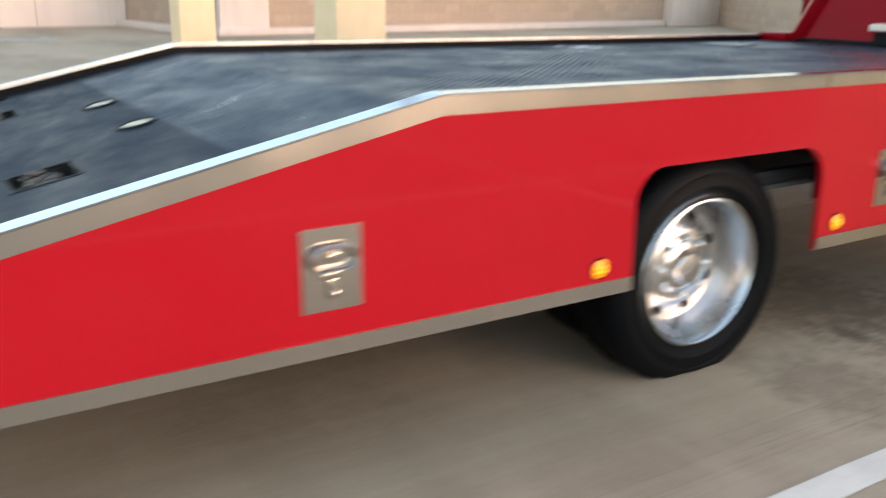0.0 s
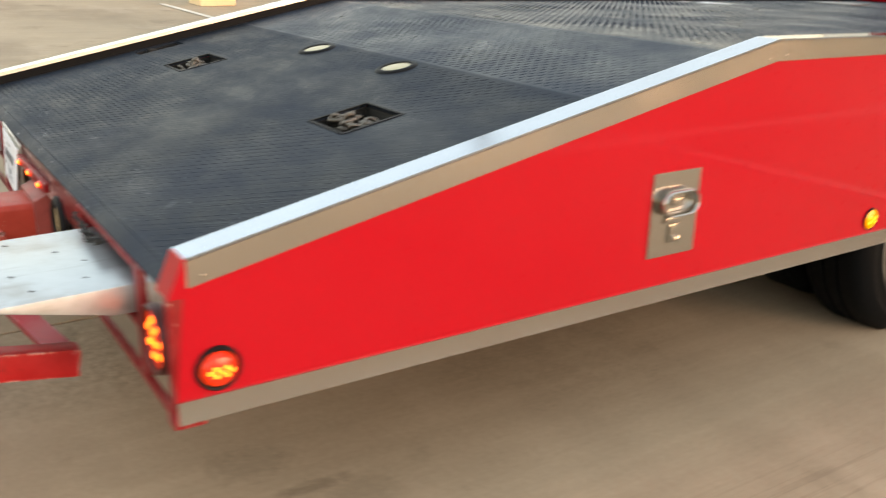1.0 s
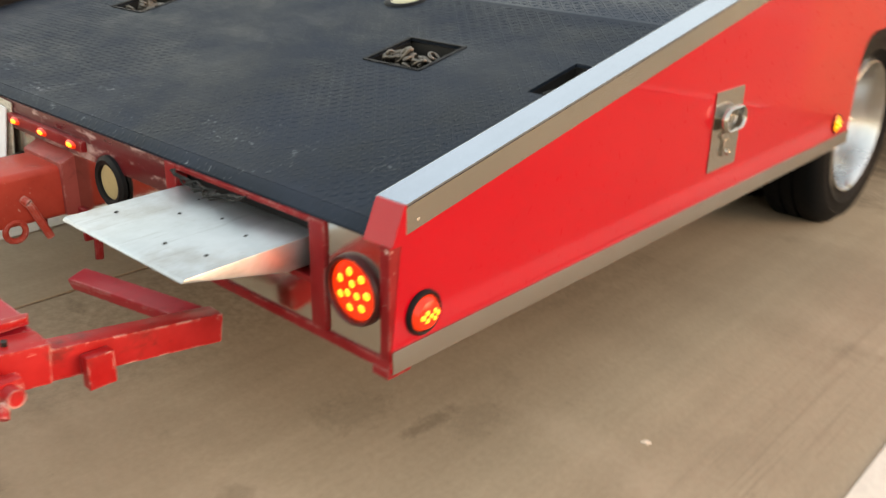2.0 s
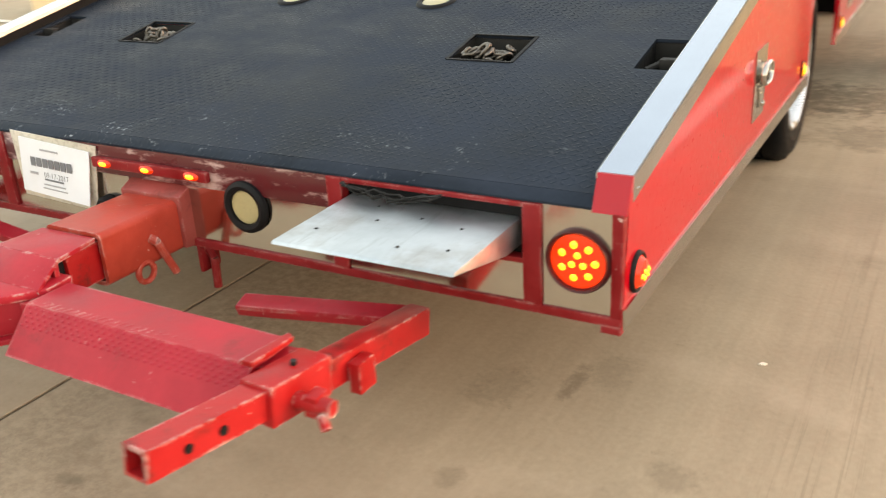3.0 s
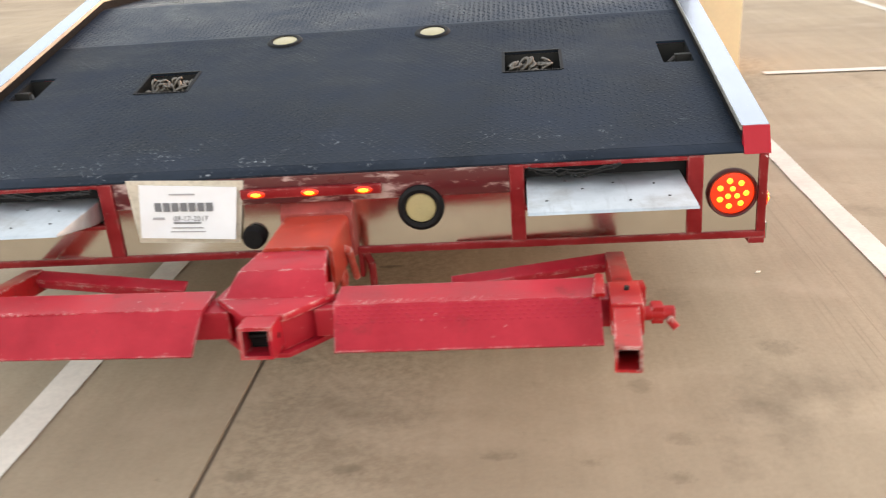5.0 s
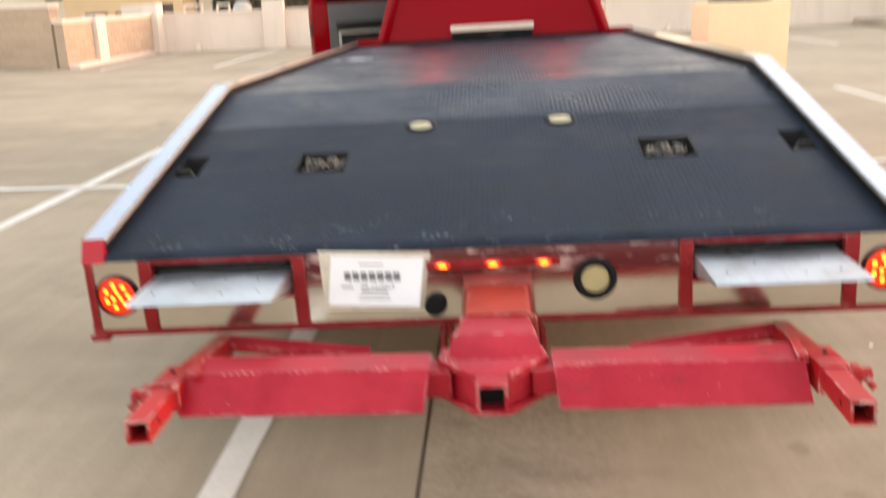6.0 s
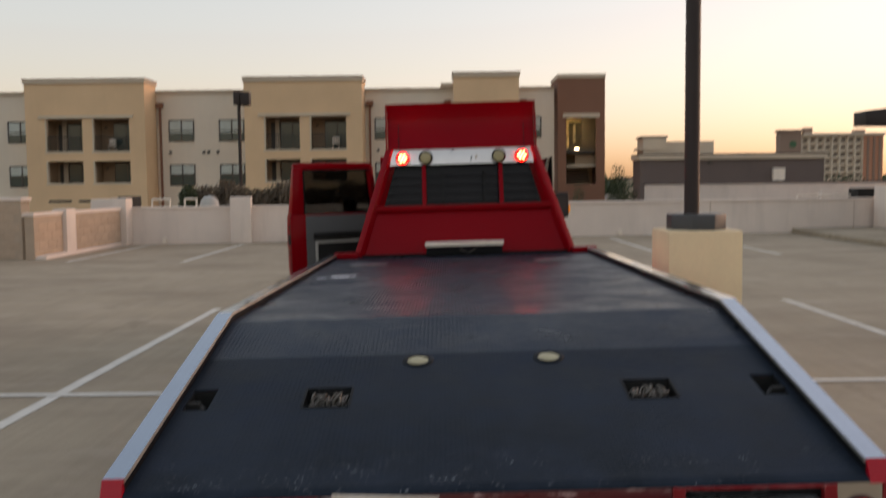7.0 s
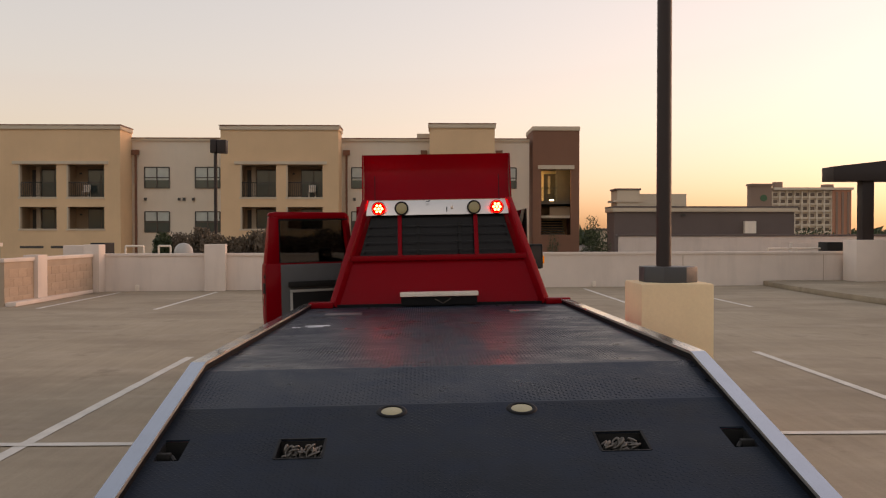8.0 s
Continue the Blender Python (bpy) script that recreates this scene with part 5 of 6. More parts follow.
def round_lamp(name, x, y, z, axis, sign, r, ring, lens, led, pattern, label, parent=None, glass_r=0.80, dome=0.010, rim=1.0, dot=0.115):
    """A round lamp in a rubber ring: lens dome and a cluster of small lights."""
    dm = Matrix.Scale(sign, 4, {"x": (1, 0, 0), "y": (0, 1, 0)}[axis])
    m = Matrix.Translation((x, y, z)) @ dm
    bm = lathe(B(), [(r * glass_r, 0.004), (r * (glass_r + 0.03), 0.013 * rim), (r * (0.5 + 0.5 * (glass_r + 0.04)), 0.016 * rim), (r, 0.010 * rim), (r * 1.02, 0.0)], (0, 0, 0), axis, 36)
    bmesh.ops.transform(bm, matrix=m, verts=bm.verts)
    bmesh.ops.recalc_face_normals(bm, faces=bm.faces)
    lamp = part(name, bm, ring, parent if parent else truck, label)
    bm = lathe(B(), [(0.0008, dome), (r * 0.35, dome * 0.96), (r * 0.62, dome * 0.78), (r * (glass_r + 0.01), 0.005)], (0, 0, 0), axis, 36)
    bmesh.ops.transform(bm, matrix=m, verts=bm.verts)
    bmesh.ops.recalc_face_normals(bm, faces=bm.faces)
    part("lens", bm, lens, lamp)
    for u, v in pattern:
        c = (0, u * r, v * r) if axis == "x" else (u * r, 0, v * r)
        up = dome * (1 - 0.35 * (u * u + v * v)) - 0.0015
        bm = lathe(B(), [(0.0004, up + 0.0045), (r * dot * 0.6, up + 0.003), (r * dot, up - 0.001)], c, axis, 10)
        bmesh.ops.transform(bm, matrix=m, verts=bm.verts)
        bmesh.ops.recalc_face_normals(bm, faces=bm.faces)
        part("led", bm, led, lamp)
    return lamp


SEVEN = [(0, 0)] + [(0.46 * math.cos(a), 0.46 * math.sin(a)) for a in [k * math.pi / 3 for k in range(6)]]
TEN = [(0.20 * math.cos(a), 0.20 * math.sin(a)) for a in [math.pi / 2 + k * 2 * math.pi / 3 for k in range(3)]] + [(0.52 * math.cos(a), 0.52 * math.sin(a)) for a in [k * 2 * math.pi / 7 for k in range(7)]]
for s in (-1, 1):
    round_lamp("side_marker", s * W, 0.046, 0.478, "x", s, 0.042, M_BLACK, M_LENSLIT, M_LEDHOT, [(0, 0), (0.22, 0.17), (-0.22, 0.17), (0.22, -0.17), (-0.22, -0.17), (0.42, 0), (-0.42, 0)], "lit red round marker lamp in black ring", dome=0.022, rim=0.6, dot=0.15)
    for y in (2.005, 3.075):
        round_lamp("side_marker", s * W, y, 0.471, "x", s, 0.032, M_BLACK, M_AMBLENS, M_LEDAMB, [(0, 0), (0.42, 0.2), (-0.42, 0.2), (0.42, -0.25), (-0.42, -0.25)], "lit amber round marker lamp", None, 0.88, 0.012, 0.42, 0.16)

# ---- the tail ----
BOT, TOP = 0.392, 0.622
frame_bar = part("tail_frame", box(B(), -W + 0.001, W - 0.001, -0.034, -0.006, BOT - 0.004, BOT + 0.016, 0.003), M_FRAME, truck, "scratched red steel tail frame")
for x0, x1 in ((-1.219, -1.196), (-1.055, -1.014), (-0.588, -0.548), (0.548, 0.588), (1.014, 1.055), (1.196, 1.219)):
    part("upright", box(B(), x0, x1, -0.035, -0.006, BOT + 0.016, TOP, 0.003), M_FRAME, frame_bar)
for x0, x1 in ((-1.014, -0.588), (0.588, 1.014)):
    part("crossbar", box(B(), x0, x1, -0.034, -0.006, 0.611, TOP, 0.003), M_FRAME, frame_bar)
    part("crossbar", box(B(), x0, x1, -0.034, -0.006, 0.492, 0.504, 0.003), M_FRAME, frame_bar)
    # black sheets line each slot; the void's shade is their colour
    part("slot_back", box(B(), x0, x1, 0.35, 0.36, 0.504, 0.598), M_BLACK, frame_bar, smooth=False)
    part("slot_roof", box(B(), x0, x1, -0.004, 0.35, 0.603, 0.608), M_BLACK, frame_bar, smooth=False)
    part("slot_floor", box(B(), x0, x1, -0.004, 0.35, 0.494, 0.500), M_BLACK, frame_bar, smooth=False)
    part("mirror_plate", box(B(), x0, x1, -0.028, -0.018, BOT + 0.016, 0.492), M_PLATE, frame_bar, "polished stainless plate", smooth=False)
for x0, x1 in ((-1.196, -1.055), (1.055, 1.196)):
    part("mirror_plate", box(B(), x0, x1, -0.028, -0.018, BOT + 0.016, TOP), M_PLATE, frame_bar, "polished stainless plate", smooth=False)
part("mirror_plate", box(B(), -0.548, -0.081, -0.026, -0.018, BOT + 0.016, 0.545), M_PLATE, frame_bar, "polished stainless plate", smooth=False)
part("mirror_plate", box(B(), 0.115, 0.548, -0.026, -0.018, BOT + 0.016, 0.545), M_PLATE, frame_bar, "polished stainless plate", smooth=False)
part("tail_beam", box(B(), -0.548, 0.548, -0.030, -0.008, 0.545, TOP, 0.004), M_SCUFF, frame_bar, "scuffed red crossbeam")
# black sheet stands in for the shade behind the frame's openings
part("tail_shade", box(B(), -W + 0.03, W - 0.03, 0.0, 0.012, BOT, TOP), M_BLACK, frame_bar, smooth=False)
for x in (-1.205, 1.205):
    part("foot", box(B(), x - 0.028, x + 0.014 if x > 0 else x + 0.028, -0.036, 0.02, BASE - 0.012, BASE + 0.006, 0.003), M_FRAME, frame_bar)

for s in (-1, 1):
    round_lamp("tail_lamp", s * 1.130, -0.028, 0.516, "y", -1, 0.066, M_BEZEL, M_LENSLIT, M_LEDHOT, TEN, "lit red round tail lamp in dark ring", glass_r=0.85, dot=0.15)
round_lamp("reversing_lamp", 0.306, -0.028, 0.516, "y", -1, 0.063, M_BLACK, M_CREAM, M_CREAM, [], "unlit cream round lamp in thick black ring", None, 0.66)
bar = part("marker_bar", box(B(), -0.185, 0.205, -0.046, -0.030, 0.565, 0.592, 0.004), M_FRAME, truck, "red identification lamp bar")
for x in (-0.139, 0.009, 0.157):
    for nm, mt, hw, hh, y0, up in (("lens", M_LENSLIT, 0.025, 0.0105, -0.046, 0.006), ("led", M_LEDHOT, 0.0145, 0.0062, -0.0505, 0.0045)):
        bm = lathe(B(), [(0.02, up), (0.55, up * 0.86), (0.86, up * 0.5), (1.0, 0.0)], (0, 0, 0), "y", 20)
        bmesh.ops.transform(bm, matrix=Matrix.Translation((x, y0, 0.578)) @ Matrix.Diagonal((hw, -1, hh, 1)), verts=bm.verts)
        bmesh.ops.recalc_face_normals(bm, faces=bm.faces)
        part(nm, bm, mt, bar)

# paper tag in its clear holder; its print as plain bars
holder = part("tag_holder", hull8(B(), [(-0.496, -0.034, 0.450), (-0.206, -0.040, 0.440), (-0.496, -0.031, 0.450), (-0.206, -0.037, 0.440), (-0.504, -0.034, 0.632), (-0.172, -0.036, 0.617), (-0.504, -0.031, 0.632), (-0.172, -0.033, 0.617)]), M_HOLDER, truck, "dull clear plastic holder", smooth=False)
tag = part("paper_tag", hull8(B(), [(-0.484, -0.046, 0.468), (-0.212, -0.058, 0.457), (-0.484, -0.043, 0.468), (-0.212, -0.055, 0.457), (-0.466, -0.040, 0.619), (-0.191, -0.044, 0.602), (-0.466, -0.037, 0.619), (-0.191, -0.041, 0.602)]), M_PAPER, truck, "white paper tag with grey print bars", smooth=False)


def on_tag(u, v, off):
    """A place on the tag's face: u across, v up, both 0 to 1."""
    a = Vector((-0.490, -0.046, 0.468)).lerp(Vector((-0.212, -0.058, 0.462)), u)
    b = Vector((-0.482, -0.040, 0.622)).lerp(Vector((-0.205, -0.044, 0.612)), u)
    return a.lerp(b, v) + Vector((0, -off, 0))


def tag_bar(u0, u1, v0, v1, material):
    pts = [on_tag(u, v, o) for v in (v0, v1) for o in (0.0014, 0.0004) for u in (u0, u1)]
    part("print_bar", hull8(B(), pts), material, tag, smooth=False)


u = 0.20
for k in range(7):
    tag_bar(u, u + 0.068, 0.50, 0.66, M_INK)
    u += 0.088
tag_bar(0.36, 0.62, 0.80, 0.83, M_INKFAINT)
tag_bar(0.17, 0.29, 0.345, 0.39, M_INKFAINT)
tag_bar(0.38, 0.66, 0.27, 0.30, M_INK)
tag_bar(0.36, 0.68, 0.18, 0.205, M_INKFAINT)
tag_bar(0.34, 0.70, 0.11, 0.13, M_INKFAINT)

# the printed date line
words = bpy.data.curves.new("date_print", "FONT")
words.body, words.size, words.align_x, words.align_y = "09-17-2017", 0.0215, "CENTER", "CENTER"
probe = new("date_print", words)
me = bpy.data.meshes.new_from_object(probe.evaluated_get(bpy.context.evaluated_depsgraph_get()))
bpy.data.objects.remove(probe)
for v in me.vertices:
    v.co = on_tag(0.56 + v.co.x / 0.278, 0.365 + v.co.y / 0.152, 0.0016)
me.materials.append(M_INK)
date_ob = new("date_print", me)
date_ob.parent = tag

# trailer socket
bm = lathe(B(), [(0.001, 0.028), (0.026, 0.028), (0.032, 0.020), (0.034, 0.0)], (0, 0, 0), "y", 24)
bmesh.ops.transform(bm, matrix=Matrix.Translation((-0.165, -0.028, 0.453)) @ Matrix.Scale(-1, 4, (0, 1, 0)), verts=bm.verts)
bmesh.ops.recalc_face_normals(bm, faces=bm.faces)
part("trailer_socket", bm, M_BLACK, truck, "black round trailer socket")

# aluminium ramps sticking out of their slots
for s in (-1, 1):
    x0, x1 = (0.593, 0.998) if s > 0 else (-0.998, -0.593)
    bm = B()
    prism(bm, [(0.30, 0.516), (0.30, 0.576), (-0.02, 0.577), (-0.279, 0.572), (-0.285, 0.566), (-0.07, 0.520)], "x", x0, x1, 0.002)
    ramp = part("ramp", bm, M_ALU, truck, "dull scratched aluminium loading ramp")
    for k, (fx, fy) in enumerate(((0.12, -0.20), (0.35, -0.12), (0.62, -0.22), (0.86, -0.20), (0.55, -0.08), (0.8, -0.1), (0.25, -0.05))):
        bm = lathe(B(), [(0.0006, 0.0018), (0.0026, 0.0015), (0.0042, 0.0)], (x0 + (x1 - x0) * fx, fy, 0.5755 if fy > -0.15 else 0.5742), "z", 8)
        part("rivet", bm, M_DARK, ramp)


def loose_wires(x0, x1, seed):
    """Thin wires that sag and knot above a ramp."""
    rnd = random.Random(seed)
    bm = B()
    for k in range(4):
        n = 12
        sag = rnd.uniform(0.006, 0.022)
        pts = []
        for i in range(n + 1):
            f = i / n
            pts.append((x0 + (x1 - x0) * f, -0.038 - 0.020 * rnd.random(), 0.612 - sag * math.sin(math.pi * f) + rnd.uniform(-0.006, 0.006)))
        for p, q in zip(pts, pts[1:]):
            rod(bm, p, q, 0.0022, 5)
    return part("wiring", bm, M_DARK, truck, "tangled loose dark wiring")


loose_wires(0.60, 0.84, 3)
loose_wires(-0.86, -0.60, 8)

# ---- the wheel lift ----
def rounded_tube(bm, y0, y1, x0, x1, z0, z1, wall, r, n=4):
    """A rectangular tube along y with rounded edges and open ends."""
    def outline(a, b, c, d, rr):
        pts = []
        for cx, cz, a0 in ((b - rr, d - rr, 0), (a + rr, d - rr, 90), (a + rr, c + rr, 180), (b - rr, c + rr, 270)):
            for k in range(n + 1):
                t = radians(a0 + 90 * k / n)
                pts.append((cx + rr * math.cos(t), cz + rr * math.sin(t)))
        return pts
    out, inn = outline(x0, x1, z0, z1, r), outline(x0 + wall, x1 - wall, z0 + wall, z1 - wall, max(r - wall, 0.003))
    rings = [[bm.verts.new((x, y, z)) for x, z in o] for o, y in ((out, y0), (out, y1), (inn, y1), (inn, y0))]
    m = len(out)
    for k in range(4):
        r0, r1 = rings[k], rings[(k + 1) % 4]
        for i in range(m):
            bm.faces.new((r0[i], r0[(i + 1) % m], r1[(i + 1) % m], r1[i]))
    bmesh.ops.recalc_face_normals(bm, faces=bm.faces)
    return bm


part("lift_mount", hull8(B(), [(-0.083, -0.062, 0.392), (0.121, -0.062, 0.392), (-0.10, 0.30, 0.36), (0.13, 0.30, 0.36), (-0.078, -0.062, 0.524), (0.121, -0.062, 0.524), (-0.09, 0.10, 0.60), (0.13, 0.10, 0.60)], 0.006), M_MOUNT, truck, "faded red lift mount")
sleeve = part("boom_sleeve", rounded_tube(B(), -0.295, -0.040, -0.070, 0.110, 0.388, 0.516, 0.011, 0.016), M_SLEEVE, truck, "worn orange-red square boom sleeve")
for s in (-1, 1):
    xe = 0.106 if s > 0 else -0.066
    bm = ring(B(), (xe, -0.185, 0.379), 0.024, 0.0075, "x", 20, 8)
    part("chain_lug", bm, M_SLEEVE, sleeve, "welded steel ring")
    bm = B()
    rod(bm, (xe, -0.158, 0.455), (xe + s * 0.014, -0.150, 0.445), 0.011, 10)
    rod(bm, (xe + s * 0.014, -0.150, 0.445), (xe + s * 0.020, -0.112, 0.352), 0.010, 10)
    part("pin", bm, M_SLEEVE, sleeve)
    # hanging hook behind
    bm = B()
    box(bm, *sorted((s * 0.118, s * 0.132)), -0.03, 0.035, 0.315, 0.400, 0.006)
    rod(bm, (s * 0.132, -0.005, 0.385), (s * 0.150, -0.005, 0.350), 0.011, 10)
    rod(bm, (s * 0.150, -0.005, 0.350), (s * 0.152, -0.010, 0.272), 0.011, 10)
    part("tie_hook", bm, M_FRAME, truck, "red steel tie-down hook")
# the neck: a folded cover over an inner tube, stepping down to the pivot head
neck = B()
XL, XR = -0.074, 0.100
sheet = [(-0.300, 0.509, 0.0), (-0.412, 0.506, 0.020), (-0.486, 0.467, 0.042)]
for (ya, za, wa), (yb, zb, wb) in zip(sheet, sheet[1:]):
    hull8(neck, [(XL - wb, yb, zb - 0.010), (XR + wb * 0.75, yb, zb - 0.010), (XL - wa, ya, za - 0.010), (XR + wa * 0.75, ya, za - 0.010),
                 (XL - wb, yb, zb), (XR + wb * 0.75, yb, zb), (XL - wa, ya, za), (XR + wa * 0.75, ya, za)], 0.002)
neck_ob = part("boom_neck", neck, M_NECK, truck, "chipped crimson folded boom cover")
part("neck_web", box(B(), XL - 0.012, XR + 0.010, -0.424, -0.412, 0.392, 0.496), M_STING, neck_ob, smooth=False)
part("inner_tube", box(B(), -0.057, 0.092, -0.378, -0.18, 0.402, 0.496, 0.006), M_ARM, neck_ob, "bright red inner boom tube")
# black block paints the shade of the gap under the cover
part("neck_shade", box(B(), -0.045, 0.082, -0.4115, -0.379, 0.410, 0.490), M_BLACK, neck_ob, smooth=False)
head = prism(B(), [(-0.125, -0.40), (-0.135, -0.47), (-0.045, -0.575), (0.050, -0.575), (0.142, -0.47), (0.130, -0.40)], "z", 0.448, 0.466, 0.004)
head_ob = part("pivot_head", head, M_NECK, truck, "chipped crimson pivot head plate")
part("head_body", prism(B(), [(-0.115, -0.405), (-0.122, -0.46), (-0.035, -0.565), (0.038, -0.565), (0.127, -0.46), (0.118, -0.405)], "z", 0.372, 0.447, 0.004), M_STING, head_ob)
part("head_foot", prism(B(), [(-0.125, -0.40), (-0.135, -0.47), (-0.045, -0.575), (0.050, -0.575), (0.142, -0.47), (0.130, -0.40)], "z", 0.358, 0.371, 0.004), M_STING, head_ob)


def square_tube(bm, p, q, size, wall):
    """A hollow square bar, open at its ends."""
    p, q = Vector(p), Vector(q)
    d = (q - p).normalized()
    s = d.cross(Vector((0, 0, 1))).normalized()
    u = s.cross(d).normalized()
    rings = []
    for c, half in ((p, size / 2), (q, size / 2), (q, size / 2 - wall), (p, size / 2 - wall)):
        rings.append([bm.verts.new(c + s * half * a + u * half * b) for a, b in ((-1, -1), (1, -1), (1, 1), (-1, 1))])
    for k in range(4):
        r0, r1 = rings[k], rings[(k + 1) % 4]
        for i in range(4):
            bm.faces.new((r0[i], r0[(i + 1) % 4], r1[(i + 1) % 4], r1[i]))
    bmesh.ops.recalc_face_normals(bm, faces=bm.faces)
    return bm


part("stub_tube", square_tube(B(), (0.001, -0.647, 0.433), (0.002, -0.50, 0.420), 0.074, 0.008), M_STING, head_ob, "open square stub tube")
part("stub_hole", lathe(B(), [(0.007, -0.0385), (0.007, 0.0385)], (0.002, -0.600, 0.429), "x", 12, True), M_BLACK, head_ob)
# black sheet inside the open stub, standing for its inner shade
part("stub_dark", box(B(), -0.026, 0.028, -0.60, -0.59, 0.402, 0.454), M_BLACK, head_ob, smooth=False)

# crossbars with their slanted wheel plates, and the L-arms
for s in (-1, 1):
    def mir(p):
        return (s * p[0], p[1], p[2])
    cross = B()
    beam(cross, mir((0.10, -0.470, 0.412)), mir((0.80, -0.475, 0.415)), 0.085, 0.07, 0.005)
    crossbar = part("lift_crossbar", cross, M_STING, truck, "chipped crimson crossbar")
    # folded plate: flat strip on top and a face that slants down to the rear
    sec = [(-0.425, 0.463), (-0.528, 0.463), (-0.606, 0.385), (-0.600, 0.379), (-0.524, 0.453), (-0.425, 0.453)]
    flare, outer, swing = (0.008, 0.742, -0.008) if s > 0 else (0.014, 0.766, 0.012)
    lo = [Vector((s * (0.151 + flare * (0.463 - z) / 0.08), y, z)) for y, z in sec]
    hi = [Vector((s * outer, y + swing, z + 0.002)) for y, z in sec]
    bm = B()
    a, b = [bm.verts.new(p) for p in lo], [bm.verts.new(p) for p in hi]
    n = len(sec)
    for i in range(n):
        bm.faces.new((a[i], a[(i + 1) % n], b[(i + 1) % n], b[i]))
    bm.faces.new((a[0], a[1], a[4], a[5]))
    bm.faces.new((a[1], a[2], a[3], a[4]))
    bm.faces.new((b[0], b[1], b[4], b[5]))
    bm.faces.new((b[1], b[2], b[3], b[4]))
    bmesh.ops.recalc_face_normals(bm, faces=bm.faces)
    part("wheel_plate", bm, M_STING, crossbar, "crimson folded wheel plate", smooth=False)
    if s > 0:
        vs, fs = [], []
        for i in range(5):
            for k in range(30):
                x, f = 0.165 + k * 0.0192 + (0.0096 if i % 2 else 0), 0.06 + i * 0.085
                c = Vector((x, -0.528 - 0.078 * f - 0.008 * (x - 0.151) / 0.591, 0.4632 - 0.078 * f + 0.002 * (x - 0.151) / 0.591))
                u, v, w = Vector((0.0066, 0, 0)), Vector((0, -0.0026, -0.0026)), Vector((0, -0.0012, 0.0012))
                n0 = len(vs)
                vs += [c - u - v * 0.6, c + u * 0.3 - v, c + u + v * 0.6, c - u * 0.3 + v, c + w]
                fs += [(n0, n0 + 1, n0 + 4), (n0 + 1, n0 + 2, n0 + 4), (n0 + 2, n0 + 3, n0 + 4), (n0 + 3, n0, n0 + 4)]
        me = bpy.data.meshes.new("plate_tread")
        me.from_pydata(vs, [], fs)
        me.materials.append(M_PLAINRED)
        dots = new("plate_tread", me)
        dots.parent = crossbar
        tagged(dots, "raised tread dots under red paint", kind="stuff")
    # a row of weld beads along the fold
    bm = B()
    for k in range(26):
        x = 0.20 + k * 0.0185
        beam(bm, mir((x, -0.526, 0.4625)), mir((x + 0.010, -0.510, 0.4632)), 0.008, 0.003, 0.001)
    part("weld_seam", bm, M_STING, crossbar, smooth=False)
    # sleeve on the crossbar's end
    sl = B()
    beam(sl, mir((0.793, -0.592, 0.434)), mir((0.800, -0.440, 0.418)), 0.070, 0.074, 0.005)
    arm_sleeve = part("arm_sleeve", sl, M_ARM, truck, "red square arm sleeve")
    part("sleeve_gusset", prism(B(), [(s * 0.722, -0.545), (s * 0.750, -0.545), (s * 0.756, -0.44), (s * 0.738, -0.43)], "z", 0.466, 0.476, 0.002), M_ARM, arm_sleeve)
    part("arm_tube", square_tube(B(), mir((0.768, -0.822, 0.464)), mir((0.793, -0.56, 0.434)), 0.052, 0.006), M_ARM, arm_sleeve, "open square red tube with pin holes")
    for k in range(2):
        f = 0.32 + 0.30 * k
        c = Vector((0.768, -0.822, 0.462)).lerp(Vector((0.792, -0.60, 0.436)), f)
        part("pin_hole", lathe(B(), [(0.0085, -0.0272), (0.0085, 0.0272)], mir(c), "x", 12, True), M_BLACK, arm_sleeve)
    c = Vector((0.768, -0.822, 0.462)).lerp(Vector((0.792, -0.60, 0.436)), 0.45)
    # shade within the tube's end, drawn as a black sheet
    part("tube_dark", box(B(), s * c.x - 0.024, s * c.x + 0.024, c.y - 0.004, c.y + 0.004, c.z - 0.024, c.z + 0.024), M_BLACK, arm_sleeve, smooth=False)
    arm = B()
    beam(arm, mir((0.802, -0.480, 0.416)), (0.815, -0.112, 0.366) if s > 0 else (-0.802, -0.070, 0.366), 0.050, 0.060, 0.005)
    part("lift_arm", arm, M_ARM, truck, "red steel lift arm")
    # the claw: an upright flange folded to a narrow top edge
    tip, root = (Vector((0.385, -0.158, 0.333)), Vector((0.806, -0.118, 0.366))) if s > 0 else (Vector((-0.362, -0.076, 0.313)), Vector((-0.790, -0.078, 0.366)))
    d = (tip - root).normalized()
    q = Vector((-d.y, d.x, 0)) * (1 if s > 0 else -1)
    up = Vector((0, 0, 1))
    far, fold, low = up * 0.032, q * 0.044 + up * 0.020, q * 0.036 - up * 0.008
    claw = part("lift_claw", hull8(B(), [root + far - up * 0.008, tip + far - up * 0.008, root + fold - up * 0.008, tip + fold - up * 0.008, root + far, tip + far, root + fold, tip + fold], 0.002), M_STING, truck, "crimson angled wheel claw")
    bm = hull8(B(), [root + low - q * 0.008, tip + low - q * 0.008, root + low, tip + low, root + fold - q * 0.008 - up * 0.007, tip + fold - q * 0.008 - up * 0.007, root + fold - up * 0.007, tip + fold - up * 0.007], 0.002)
    bmesh.ops.recalc_face_normals(bm, faces=bm.faces)
    part("claw_flange", bm, M_STING, claw)
    lug = B()
    beam(lug, mir((0.846, -0.395, 0.385)), mir((0.846, -0.345, 0.385)), 0.026, 0.062, 0.003)
    part("strap_lug", lug, M_ARM, arm_sleeve)
    pin = B()
